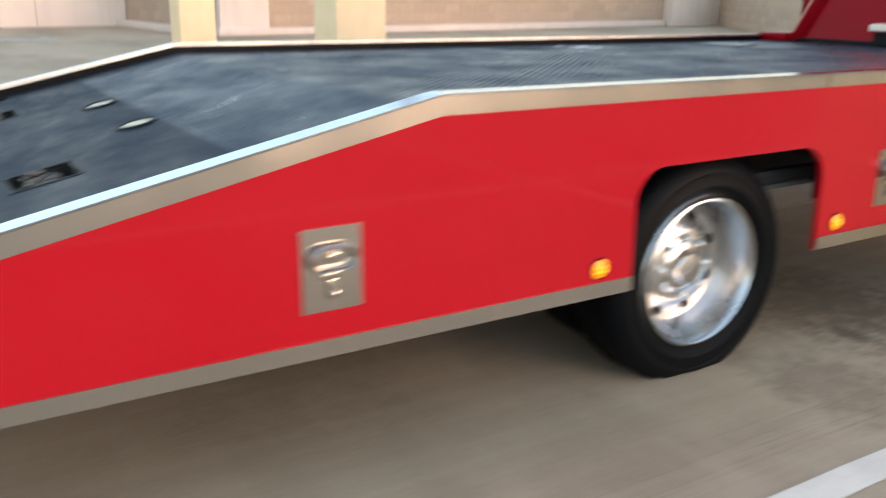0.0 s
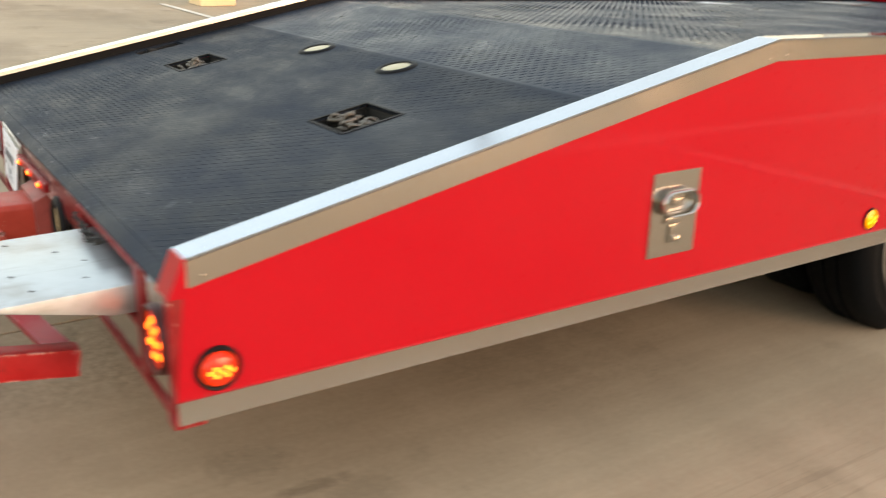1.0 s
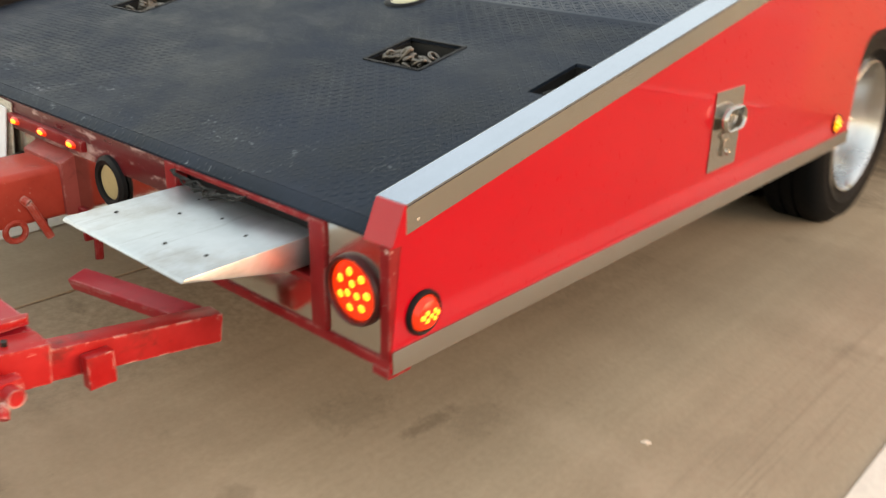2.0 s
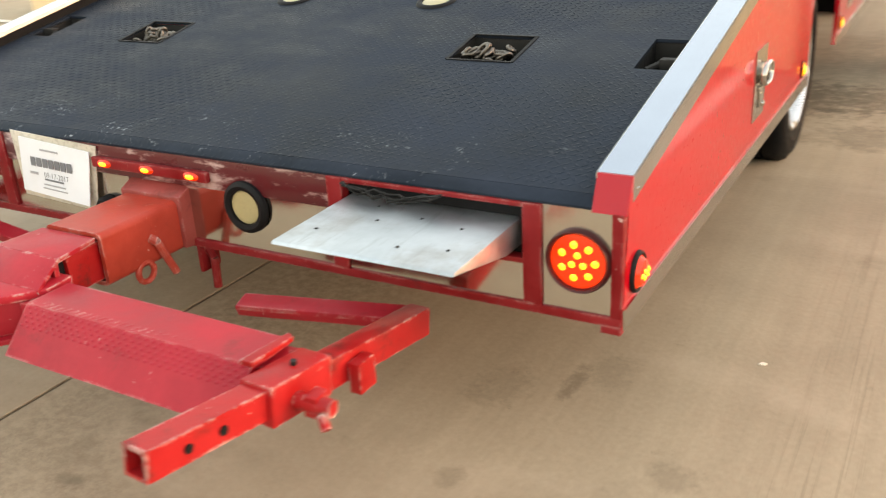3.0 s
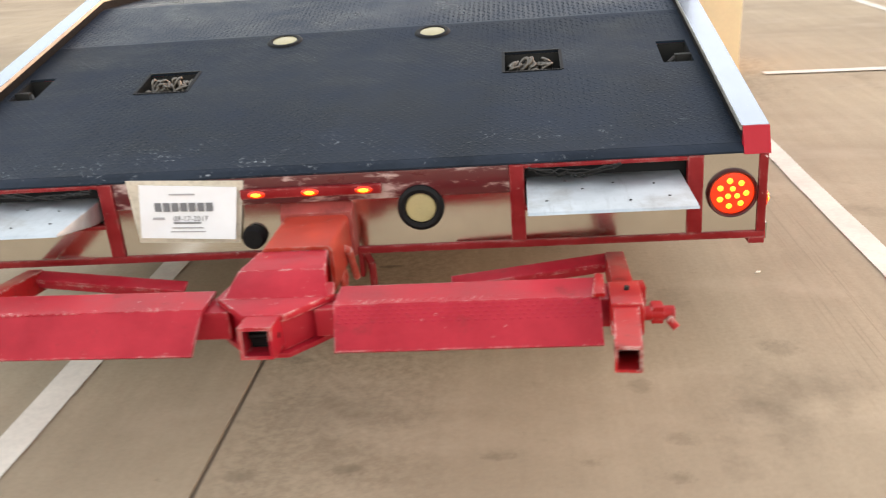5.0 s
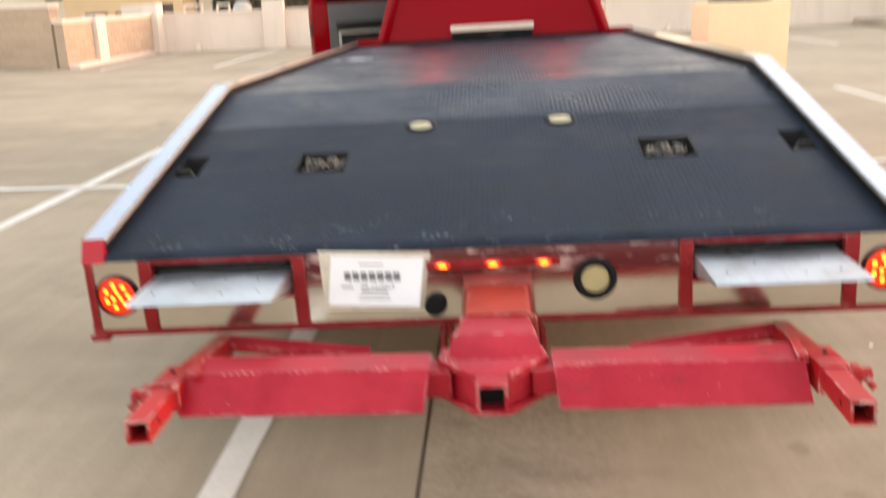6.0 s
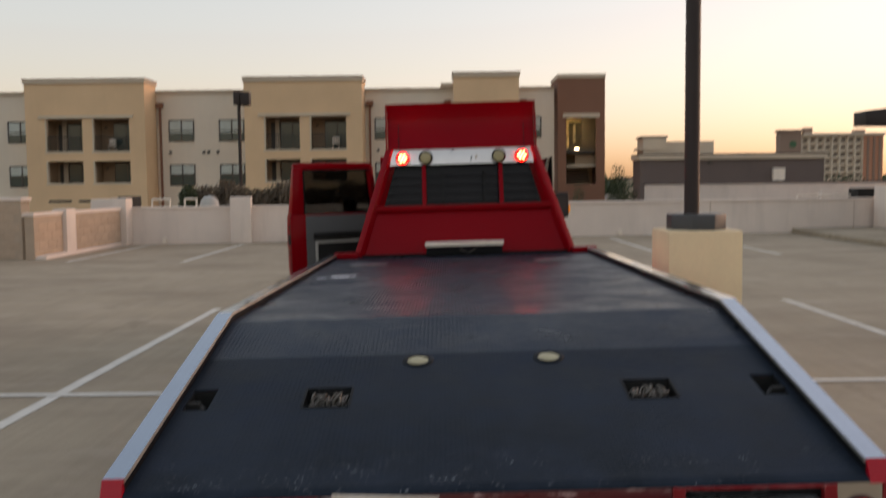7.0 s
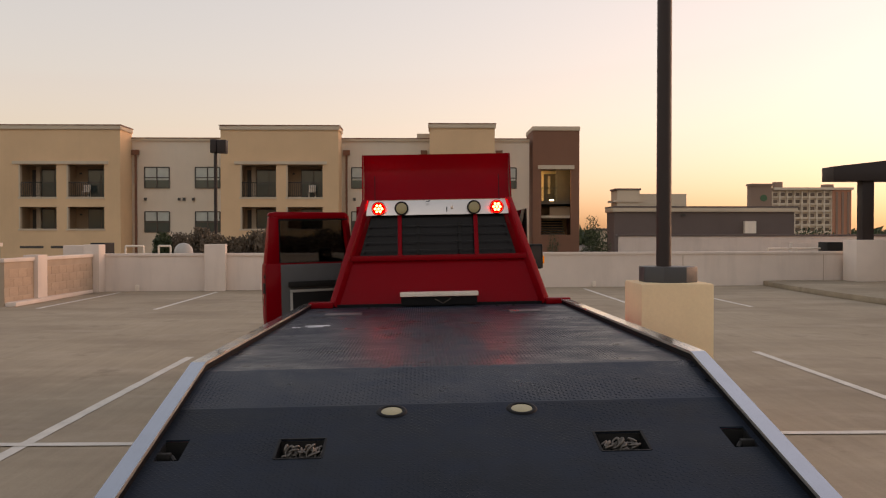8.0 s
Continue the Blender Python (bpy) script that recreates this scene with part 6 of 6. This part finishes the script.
    rod(pin, mir((0.83, -0.535, 0.420)), mir((0.900, -0.530, 0.417)), 0.016, 12)
    beam(pin, mir((0.850, -0.527, 0.418)), mir((0.876, -0.526, 0.417)), 0.038, 0.040, 0.004)
    rod(pin, mir((0.886, -0.545, 0.410)), mir((0.902, -0.556, 0.392)), 0.009, 8)
    part("lock_pin", pin, M_ARM, arm_sleeve, "red spring lock pin")
    knob = B()
    rod(knob, mir((0.80, -0.50, 0.455)), mir((0.802, -0.50, 0.470)), 0.006, 8)
    part("grease_nipple", knob, M_DARK, arm_sleeve)

# ---- wheels ----
AXLE = 2.522


def wheel(x, y, lift, s):
    """Dual rear wheel with a deep polished rim; s: the side it faces."""
    r = 0.391
    dm = Matrix.Translation((x, y, 0.350 + lift)) @ Matrix.Scale(s, 4, (1, 0, 0))

    def made(bm):
        bmesh.ops.transform(bm, matrix=dm, verts=bm.verts)
        for v in bm.verts:
            v.co.z = max(v.co.z, lift)
        bmesh.ops.recalc_face_normals(bm, faces=bm.faces)
        return bm
    tyre_bm = lathe(B(), [(0.258, -0.012), (0.272, 0.0), (0.288, 0.009), (0.291, 0.0115), (0.296, 0.0115), (0.299, 0.010), (0.330, 0.009), (0.333, 0.0112), (0.338, 0.0108), (0.345, 0.008), (0.372, -0.004), (0.386, -0.022), (r, -0.04), (r, -0.075), (r - 0.008, -0.078), (r - 0.008, -0.086), (r, -0.089), (r, -0.125), (r - 0.008, -0.128), (r - 0.008, -0.136), (r, -0.139),
                             (r, -0.175), (0.386, -0.195), (0.372, -0.212), (0.345, -0.222), (0.27, -0.215), (0.24, -0.20)], (0, 0, 0), "x", 72)
    w = part("wheel", made(tyre_bm), M_TYRE, truck, "black tyre on a polished dual rim")
    rim = lathe(B(), [(0.259, -0.012), (0.2505, -0.004), (0.2485, 0.004), (0.243, 0.006), (0.236, -0.002), (0.228, -0.030), (0.216, -0.060), (0.209, -0.100), (0.198, -0.122), (0.170, -0.128), (0.150, -0.118), (0.128, -0.098), (0.112, -0.094), (0.098, -0.094), (0.088, -0.090)], (0, 0, 0), "x", 64)
    part("rim", made(rim), M_RIM, w, "deep polished aluminium rim")
    hub = lathe(B(), [(0.088, -0.096), (0.086, -0.088), (0.074, -0.080), (0.060, -0.078), (0.056, -0.062), (0.048, -0.052), (0.026, -0.048), (0.001, -0.047)], (0, 0, 0), "x", 32)
    part("hub_cap", made(hub), M_CHROME, w, "chrome hub cap")
    for k in range(8):
        a = 2 * math.pi * k / 8
        nut = lathe(B(), [(0.001, -0.064), (0.007, -0.066), (0.012, -0.072), (0.013, -0.098)], (0, 0.100 * math.cos(a), 0.100 * math.sin(a)), "x", 8)
        part("lug_nut", made(nut), M_CHROME, w)
    for k in range(8):
        a = 2 * math.pi * (k + 0.5) / 8
        hole = lathe(B(), [(0.0005, -0.1195), (0.012, -0.1195), (0.019, -0.122)], (0, 0.168 * math.cos(a), 0.168 * math.sin(a)), "x", 14)
        part("hand_hole", made(hole), M_BLACK, w)
    part("brake_drum", made(lathe(B(), [(0.19, -0.135), (0.19, -0.24)], (0, 0, 0), "x", 24, True)), M_DARK, w)
    return w


for s in (-1, 1):
    lift = 0.002 if s > 0 else 0.045
    wheel(s * 1.140, AXLE, lift, s)
    bm = lathe(B(), [(0.22, 0), (0.35, 0.01), (0.386, -0.02), (0.392, -0.05), (0.392, -0.16), (0.37, -0.20), (0.22, -0.20)], (0, 0, 0), "x", 48)
    bmesh.ops.transform(bm, matrix=Matrix.Translation((s * 0.85, AXLE, 0.392 + lift)) @ Matrix.Scale(s, 4, (1, 0, 0)), verts=bm.verts)
    bmesh.ops.recalc_face_normals(bm, faces=bm.faces)
    part("inner_wheel", bm, M_TYRE, truck, "inner dual tyre")
    wheel(s * 1.0, 6.55, lift, s)

# chassis under the bed
for s in (-1, 1):
    x0, x1 = sorted((s * 0.36, s * 0.44))
    part("chassis_rail", box(B(), x0, x1, 1.5, 7.4, 0.56, 0.78), M_BLACK, truck, smooth=False)
    # steel side beam seen through the arch
    x0, x1 = sorted((s * 0.955, s * 1.0))
    side_beam = part("guard_beam", box(B(), x0, x1, 2.82, 3.62, 0.574, 0.622, 0.006), M_GREYD, truck, "grey steel beam behind the wheel")
    x0, x1 = sorted((s * 0.95, s * 1.012))
    part("beam_flange", box(B(), x0, x1, 2.82, 3.62, 0.556, 0.573, 0.004), M_BEAM, side_beam, "paler lower flange")
bm = B()
rod(bm, (-1.0, AXLE, 0.40), (1.0, AXLE, 0.40), 0.06, 14)
part("rear_axle", bm, M_DARK, truck)
for y in (0.35, 1.3, 3.4, 4.6):
    part("cross_member", box(B(), -W + 0.03, W - 0.03, y, y + 0.08, rail_z(y) - 0.22, rail_z(y) - 0.12), M_BLACK, truck, smooth=False)
part("underbed", box(B(), -W + 0.03, W - 0.03, BREAK, FRONT - 0.1, 0.80, 0.82), M_BLACK, truck, smooth=False)

for x in (-0.62, -0.55, 0.18, 0.55, 0.70):
    bm = lathe(B(), [(0.001, 0.012), (0.012, 0.010), (0.016, 0.0)], (x, 5.38, deck_z(5.3)), "z", 10)
    part("bolt", bm, M_DARK, truck)

# ---- headboard ----
before = set(truck.children)
HB = part("headboard", hull8(B(), [(-0.975, 5.56, 0.965), (0.975, 5.56, 0.965), (-0.975, 5.60, 0.965), (0.975, 5.60, 0.965), (-0.83, 5.72, 1.40), (0.83, 5.72, 1.40), (-0.83, 5.76, 1.40), (0.83, 5.76, 1.40)], 0.004), M_CAB, truck, "dark red steel headboard plate")


def hb(x, z, dy=0.0):
    """A place on the leaning headboard."""
    return (x, 5.56 + (z - 0.965) * 0.368 + dy, z)


for s in (-1, 1):
    bm = B()
    beam(bm, hb(s * 0.985, 0.965, -0.01), hb(s * 0.680, 1.955, -0.01), 0.07, 0.07, 0.006)
    part("headboard_post", bm, M_CAB, HB)
    bm = B()
    beam(bm, hb(s * 0.365, 1.40), hb(s * 0.365, 1.82), 0.040, 0.035, 0.004)
    part("window_bar", bm, M_CAB, HB)
bm = B()
beam(bm, hb(-0.83, 1.405, -0.02), hb(0.83, 1.405, -0.02), 0.05, 0.05, 0.005)
part("sill_bar", bm, M_CAB, HB)
for k in range(4):
    z = 1.478 + k * 0.077
    h = 0.80 - (z - 1.40) * 0.28
    bm = B()
    beam(bm, hb(-h + 0.06, z, 0.03), hb(h - 0.06, z, 0.03), 0.014, 0.007, 0.002)
    for e in (-1, 1):
        box(bm, e * (h - 0.06) - 0.012, e * (h - 0.06) + 0.012, hb(0, z, 0.026)[1], hb(0, z, 0.045)[1], z - 0.014, z + 0.010)
    part("louvre_slat", bm, M_SLAT, HB, "dark louvre slat", smooth=False)
for x in (-0.19, 0.21):
    bm = B()
    beam(bm, hb(x, 1.44, 0.052), hb(x, 1.74, 0.052), 0.03, 0.012)
    part("louvre_strap", bm, M_DARK, HB, smooth=False)
part("lamp_board", hull8(B(), [hb(-0.685, 1.812, -0.035), hb(0.685, 1.812, -0.035), hb(-0.685, 1.812, 0.03), hb(0.685, 1.812, 0.03), hb(-0.675, 1.955, -0.035), hb(0.675, 1.955, -0.035), hb(-0.675, 1.955, 0.03), hb(0.675, 1.955, 0.03)], 0.004), polished("lamp_board_steel", (0.80, 0.72, 0.66), 0.25), truck, "bright stainless lamp board")
for x, lit in ((-0.565, True), (-0.345, False), (0.352, False), (0.572, True)):
    p = hb(x, 1.878, -0.060)
    round_lamp("work_lamp", p[0], p[1], p[2], "y", -1, 0.066, M_BLACK if not lit else M_FRAME, M_CREAM if not lit else M_WORKLENS, M_CREAM if not lit else M_LEDRED, SEVEN if lit else [], "lit red round lamp" if lit else "unlit clear round lamp in black ring", dot=0.22)
p = hb(0.09, 1.885, -0.045)
small = part("bracket", box(B(), p[0] - 0.005, p[0] + 0.005, p[1] - 0.012, p[1] + 0.02, p[2] - 0.045, p[2] + 0.0, 0.002), M_DARK, truck, "small dark bracket")
part("bulb", lathe(B(), [(0.001, -0.012), (0.011, -0.008), (0.013, 0.0), (0.009, 0.012), (0.001, 0.014)], (p[0] + 0.05, p[1] - 0.004, p[2] - 0.004), "z", 12), M_BARWHITE, small, "small pale bulb")
part("wire", rod(B(), (p[0] - 0.20, p[1] - 0.004, p[2] + 0.052), (p[0] - 0.16, p[1] + 0.004, p[2] + 0.062), 0.004, 6), M_DARK, small)
# fairing on the cab roof
bm = B()
rows = []
for k in range(9):
    f = k / 8
    z = 1.965 + 0.452 * f
    y = 6.02 + 0.10 * f + 0.07 * math.sin(math.pi * f)
    hw = 0.712 + 0.008 * f
    rows.append([bm.verts.new((x, yy, z)) for x, yy in ((-hw, y), (hw, y), (hw, y + 0.03), (-hw, y + 0.03))])
for r0, r1 in zip(rows, rows[1:]):
    for i in range(4):
        bm.faces.new((r0[i], r0[(i + 1) % 4], r1[(i + 1) % 4], r1[i]))
bm.faces.new(rows[0][::-1])
bm.faces.new(rows[-1])
bmesh.ops.recalc_face_normals(bm, faces=bm.faces)
fairing = part("roof_fairing", bm, M_CAB, truck, "dark red curved roof fairing")
for s in (-1, 1):
    bm = B()
    prism(bm, [(6.01, 1.965), (6.2, 1.965), (6.25, 2.413), (6.115, 2.418)], "x", s * 0.728 - 0.006, s * 0.728 + 0.006)
    part("fairing_cheek", bm, M_CAB, fairing, smooth=False)
for x in (-0.60, 0.60):
    bm = B()
    rod(bm, (x, 5.90, 1.94), (x, 5.93, 2.20), 0.004, 6)
    part("antenna", bm, M_BLACK, truck)
# winch cover with a pale front edge
part("winch_cover", box(B(), -0.365, 0.355, 5.43, 5.52, 1.053, 1.094, 0.006), M_BARWHITE, truck, "white steel winch cover edge")
# solid black block paints the dark of the opening below the cover
part("winch_mouth", box(B(), -0.355, 0.345, 5.47, 5.53, 0.972, 1.045), M_BLACK, truck, "black block for the shaded winch opening", smooth=False)
bm = B()
rod(bm, (0.03, 5.46, 0.985), (0.10, 5.45, 1.03), 0.005, 6)
rod(bm, (-0.05, 5.46, 1.03), (0.03, 5.46, 0.985), 0.005, 6)
part("winch_cable", bm, M_CHAIN, truck)
for x0, x1 in ((-1.21, -0.985), (0.985, 1.21)):
    part("deck_corner", box(B(), x0, x1, 5.46, 5.60, 0.96, 1.015, 0.01), M_CAB, truck, "red bed corner")
part("deck_front_lip", box(B(), -1.1, 1.1, 5.535, 5.56, 0.90, 0.985, 0.004), M_EDGE, truck)
# ---- cab ----
CW = 0.94
cab = B()
box(cab, -CW, CW, 5.86, 5.92, 0.70, 1.36)
box(cab, -0.70, 0.70, 5.94, 7.0, 1.875, 1.935, 0.02)
for e in (-1, 1):
    beam(cab, (e * 0.83, 5.93, 1.34), (e * 0.66, 5.96, 1.90), 0.09, 0.08, 0.01)
box(cab, 0.88, 0.94, 5.92, 7.25, 0.55, 1.30, 0.02)
box(cab, -CW, CW, 7.25, 8.2, 0.45, 1.30, 0.05)
box(cab, -0.90, 0.90, 5.92, 7.25, 0.52, 0.58)
part("cab_body", cab, M_CAB, truck, "dark red pickup cab")
for s in (-1, 1):
    bm = B()
    beam(bm, (s * 0.90, 7.65, 1.28), (s * 0.83, 6.98, 1.92), 0.06, 0.06, 0.008)
    part("windscreen_pillar", bm, M_CAB, truck)
part("rear_window", hull8(B(), [(-0.80, 5.90, 1.37), (0.80, 5.90, 1.37), (-0.80, 5.91, 1.37), (0.80, 5.91, 1.37), (-0.66, 5.96, 1.88), (0.66, 5.96, 1.88), (-0.66, 5.97, 1.88), (0.66, 5.97, 1.88)]), M_REARGLASS, truck, "dark tinted rear window", smooth=False)
part("side_window", box(B(), 0.87, 0.88, 6.0, 7.2, 1.30, 1.86), M_GLASS, truck, "dark tinted side window", smooth=False)
part("windscreen", hull8(B(), [(-0.82, 7.66, 1.30), (0.82, 7.66, 1.30), (-0.82, 7.67, 1.30), (0.82, 7.67, 1.30), (-0.76, 7.0, 1.89), (0.76, 7.0, 1.89), (-0.76, 7.01, 1.89), (0.76, 7.01, 1.89)]), M_GLASS, truck, smooth=False)
for x in (-0.45, 0.45):
    bm = B()
    box(bm, x - 0.26, x + 0.26, 6.3, 6.42, 0.95, 1.55, 0.05)
    box(bm, x - 0.14, x + 0.14, 6.32, 6.40, 1.56, 1.74, 0.04)
    box(bm, x - 0.26, x + 0.26, 6.42, 6.95, 0.85, 1.0, 0.04)
    part("seat", bm, M_TRIM, truck, "dark grey cab seat")

# open driver's door, seen from inside
door_m = Matrix.Translation((-0.93, 7.15, 0)) @ Matrix.Rotation(radians(-152), 4, "Z")


def on_door(bm):
    bmesh.ops.transform(bm, matrix=door_m @ Matrix.Scale(-1, 4, (0, 1, 0)), verts=bm.verts)
    bmesh.ops.recalc_face_normals(bm, faces=bm.faces)
    return bm


# local: x from the hinge to the free edge, y out of the cab, z up
skin = [(-0.03, 0.66), (0.075, 0.66), (0.108, 0.80), (0.122, 0.98), (0.120, 1.16), (0.105, 1.30), (0.095, 1.345), (-0.03, 1.345)]
door_bm = prism(B(), skin, "x", 0.0, 1.0, 0.012)
for a, b in (((0.02, 0.05, 1.32), (0.07, 0.03, 1.845)), ):
    beam(door_bm, a, b, 0.07, 0.07, 0.012)
prism(door_bm, [(0.05, 1.80), (0.10, 1.815), (0.80, 1.815), (0.86, 1.795), (0.955, 1.86), (0.93, 1.885), (0.86, 1.893), (0.08, 1.885), (0.04, 1.86)], "y", -0.005, 0.06, 0.01)
hull8(door_bm, [(0.845, -0.025, 1.33), (0.99, -0.025, 1.33), (0.845, 0.10, 1.33), (0.99, 0.10, 1.33), (0.84, -0.012, 1.84), (0.945, -0.012, 1.84), (0.84, 0.062, 1.84), (0.945, 0.062, 1.84)], 0.014)
door = part("cab_door", on_door(door_bm), M_CAB, truck, "open dark red driver's door")
part("door_glass", on_door(box(B(), 0.06, 0.85, 0.028, 0.034, 1.33, 1.82)), M_TINT, door, "tinted see-through door glass", smooth=False)
bm = B()
for x0, x1, z0, z1 in ((0.832, 0.846, 1.335, 1.81), (0.06, 0.846, 1.800, 1.814), (0.06, 0.846, 1.335, 1.352)):
    box(bm, x0, x1, -0.016, 0.026, z0, z1)
part("window_seal", on_door(bm), M_BLACK, door, "black rubber window seal", smooth=False)
part("door_trim", on_door(box(B(), 0.02, 0.84, -0.055, -0.031, 0.70, 1.332, 0.01)), M_TRIM, door, "grey door trim panel")
part("arm_rest", on_door(box(B(), 0.12, 0.77, -0.105, -0.056, 1.085, 1.15, 0.015)), M_DARK, door, "black arm rest")
bm = B()
for x0, x1, z0, z1 in ((0.14, 0.75, 1.035, 1.062), (0.725, 0.75, 0.72, 1.035), (0.14, 0.165, 0.72, 1.035)):
    box(bm, x0, x1, -0.078, -0.056, z0, z1, 0.006)
part("pocket_frame", on_door(bm), M_GREY, door, "pale grey pocket frame")
part("map_pocket", on_door(box(B(), 0.17, 0.72, -0.066, -0.0565, 0.74, 1.03, 0.004)), M_DARK, door)
part("door_latch", on_door(box(B(), 1.0, 1.010, 0.0, 0.055, 1.03, 1.14, 0.003)), M_DARK, door)
part("door_latch", on_door(box(B(), 1.0, 1.006, 0.055, 0.075, 0.90, 1.02, 0.002)), M_STEEL, door)
part("door_check", on_door(box(B(), 1.0, 1.007, 0.010, 0.030, 1.19, 1.23, 0.002)), M_DARK, door)
part("shut_seam", on_door(box(B(), 0.998, 1.0035, -0.012, -0.004, 0.70, 1.33)), M_DARK, door, smooth=False)
# mirrors on their arms
for x, y in ((1.10, 7.05), (-1.25, 7.32)):
    mbm = B()
    box(mbm, x - 0.075, x + 0.075, y, y + 0.07, 1.22, 1.495, 0.025)
    mir_ob = part("side_mirror", mbm, M_BLACK, truck, "black towing mirror")
    part("mirror_glass", box(B(), x - 0.055, x + 0.055, y - 0.004, y + 0.002, 1.24, 1.475), M_MIRROR if x < 0 else M_GLASS, mir_ob, smooth=False)
    bm = B()
    rod(bm, (x, y + 0.04, 1.38), (0.9 if x > 0 else -0.98, 7.2 if x > 0 else 7.25, 1.33), 0.02, 8)
    part("mirror_arm", bm, M_BLACK, mir_ob)
    if x > 0:
        part("mirror_lamp", box(B(), x + 0.076, x + 0.088, y + 0.0, y + 0.03, 1.28, 1.36, 0.003), M_AMBLENS, mir_ob, "lit amber mirror lamp")


# the headboard and cab sit a little off the bed's middle
for ob in truck.children:
    if ob not in before:
        ob.location = (0.03, 0, -0.042)


# ---- chains lying in the pockets ----
def chain(x0, x1, y0, y1, seed, off):
    rnd = random.Random(seed)
    zt = deck_z((y0 + y1) / 2) - 0.10
    c = thing("chain", "rusty steel chain heaped in the deck pocket", "chain", TILT @ Matrix.Translation(((x0 + x1) / 2, (y0 + y1) / 2, zt)), group="chains in deck pockets")
    bm = ring(B(), (0, 0, 0), 0.018, 0.0050, "y", 14, 6, 1.0)
    bmesh.ops.transform(bm, matrix=Matrix.Diagonal((0.72, 1, 1.25, 1)), verts=bm.verts)
    me = bpy.data.meshes.new("link")
    bm.to_mesh(me)
    bm.free()
    me.materials.append(M_CHAIN)
    for f in me.polygons:
        f.use_smooth = True
    for k in range(46):
        ob = new("link", me)
        ob.parent = c
        f = (k / 46) ** 0.8
        px = off + rnd.uniform(-1, 1) * (0.074 - 0.014 * f)
        py = rnd.uniform(-1, 1) * (0.062 - 0.040 * f)
        ob.matrix_basis = pose(px, py, 0.030 + 0.062 * f + 0.008 * rnd.random(), rnd.uniform(0, 90), rnd.uniform(-40, 40), rnd.uniform(0, 180))
    return c


chain(*POCKETS[0], 4, 0.004)
chain(*POCKETS[1], 9, -0.004)


# ---- separate blocks of the block walls, last ----
def lay_blocks(wall, length, height, thick):
    bm = box(B(), -0.193, 0.193, -0.012, 0.012, -0.093, 0.093, 0.006)
    me = bpy.data.meshes.new("block")
    bm.to_mesh(me)
    bm.free()
    me.materials.append(M_BLOCK)
    rows = int((height - 0.10) / 0.2)
    for side in (-1, 1) if length < 5.5 else (1,) if length > 14 else (-1,):
        for r in range(rows):
            x = 0.2 + (0.2 if r % 2 else 0.0)
            while x < length - 0.2:
                ob = new("block", me)
                ob.parent = wall
                ob.location = (x, side * (thick / 2 - 0.007), 0.1 + r * 0.2)
                x += 0.4


lay_blocks(west_wall, west_len, 1.03, 0.2)
lay_blocks(step_wall, step_len, 1.37, 0.2)
lay_blocks(block_wall, block_len, 1.5, 0.2)
lay_blocks(angle_wall, angle_len, 1.5, 0.2)
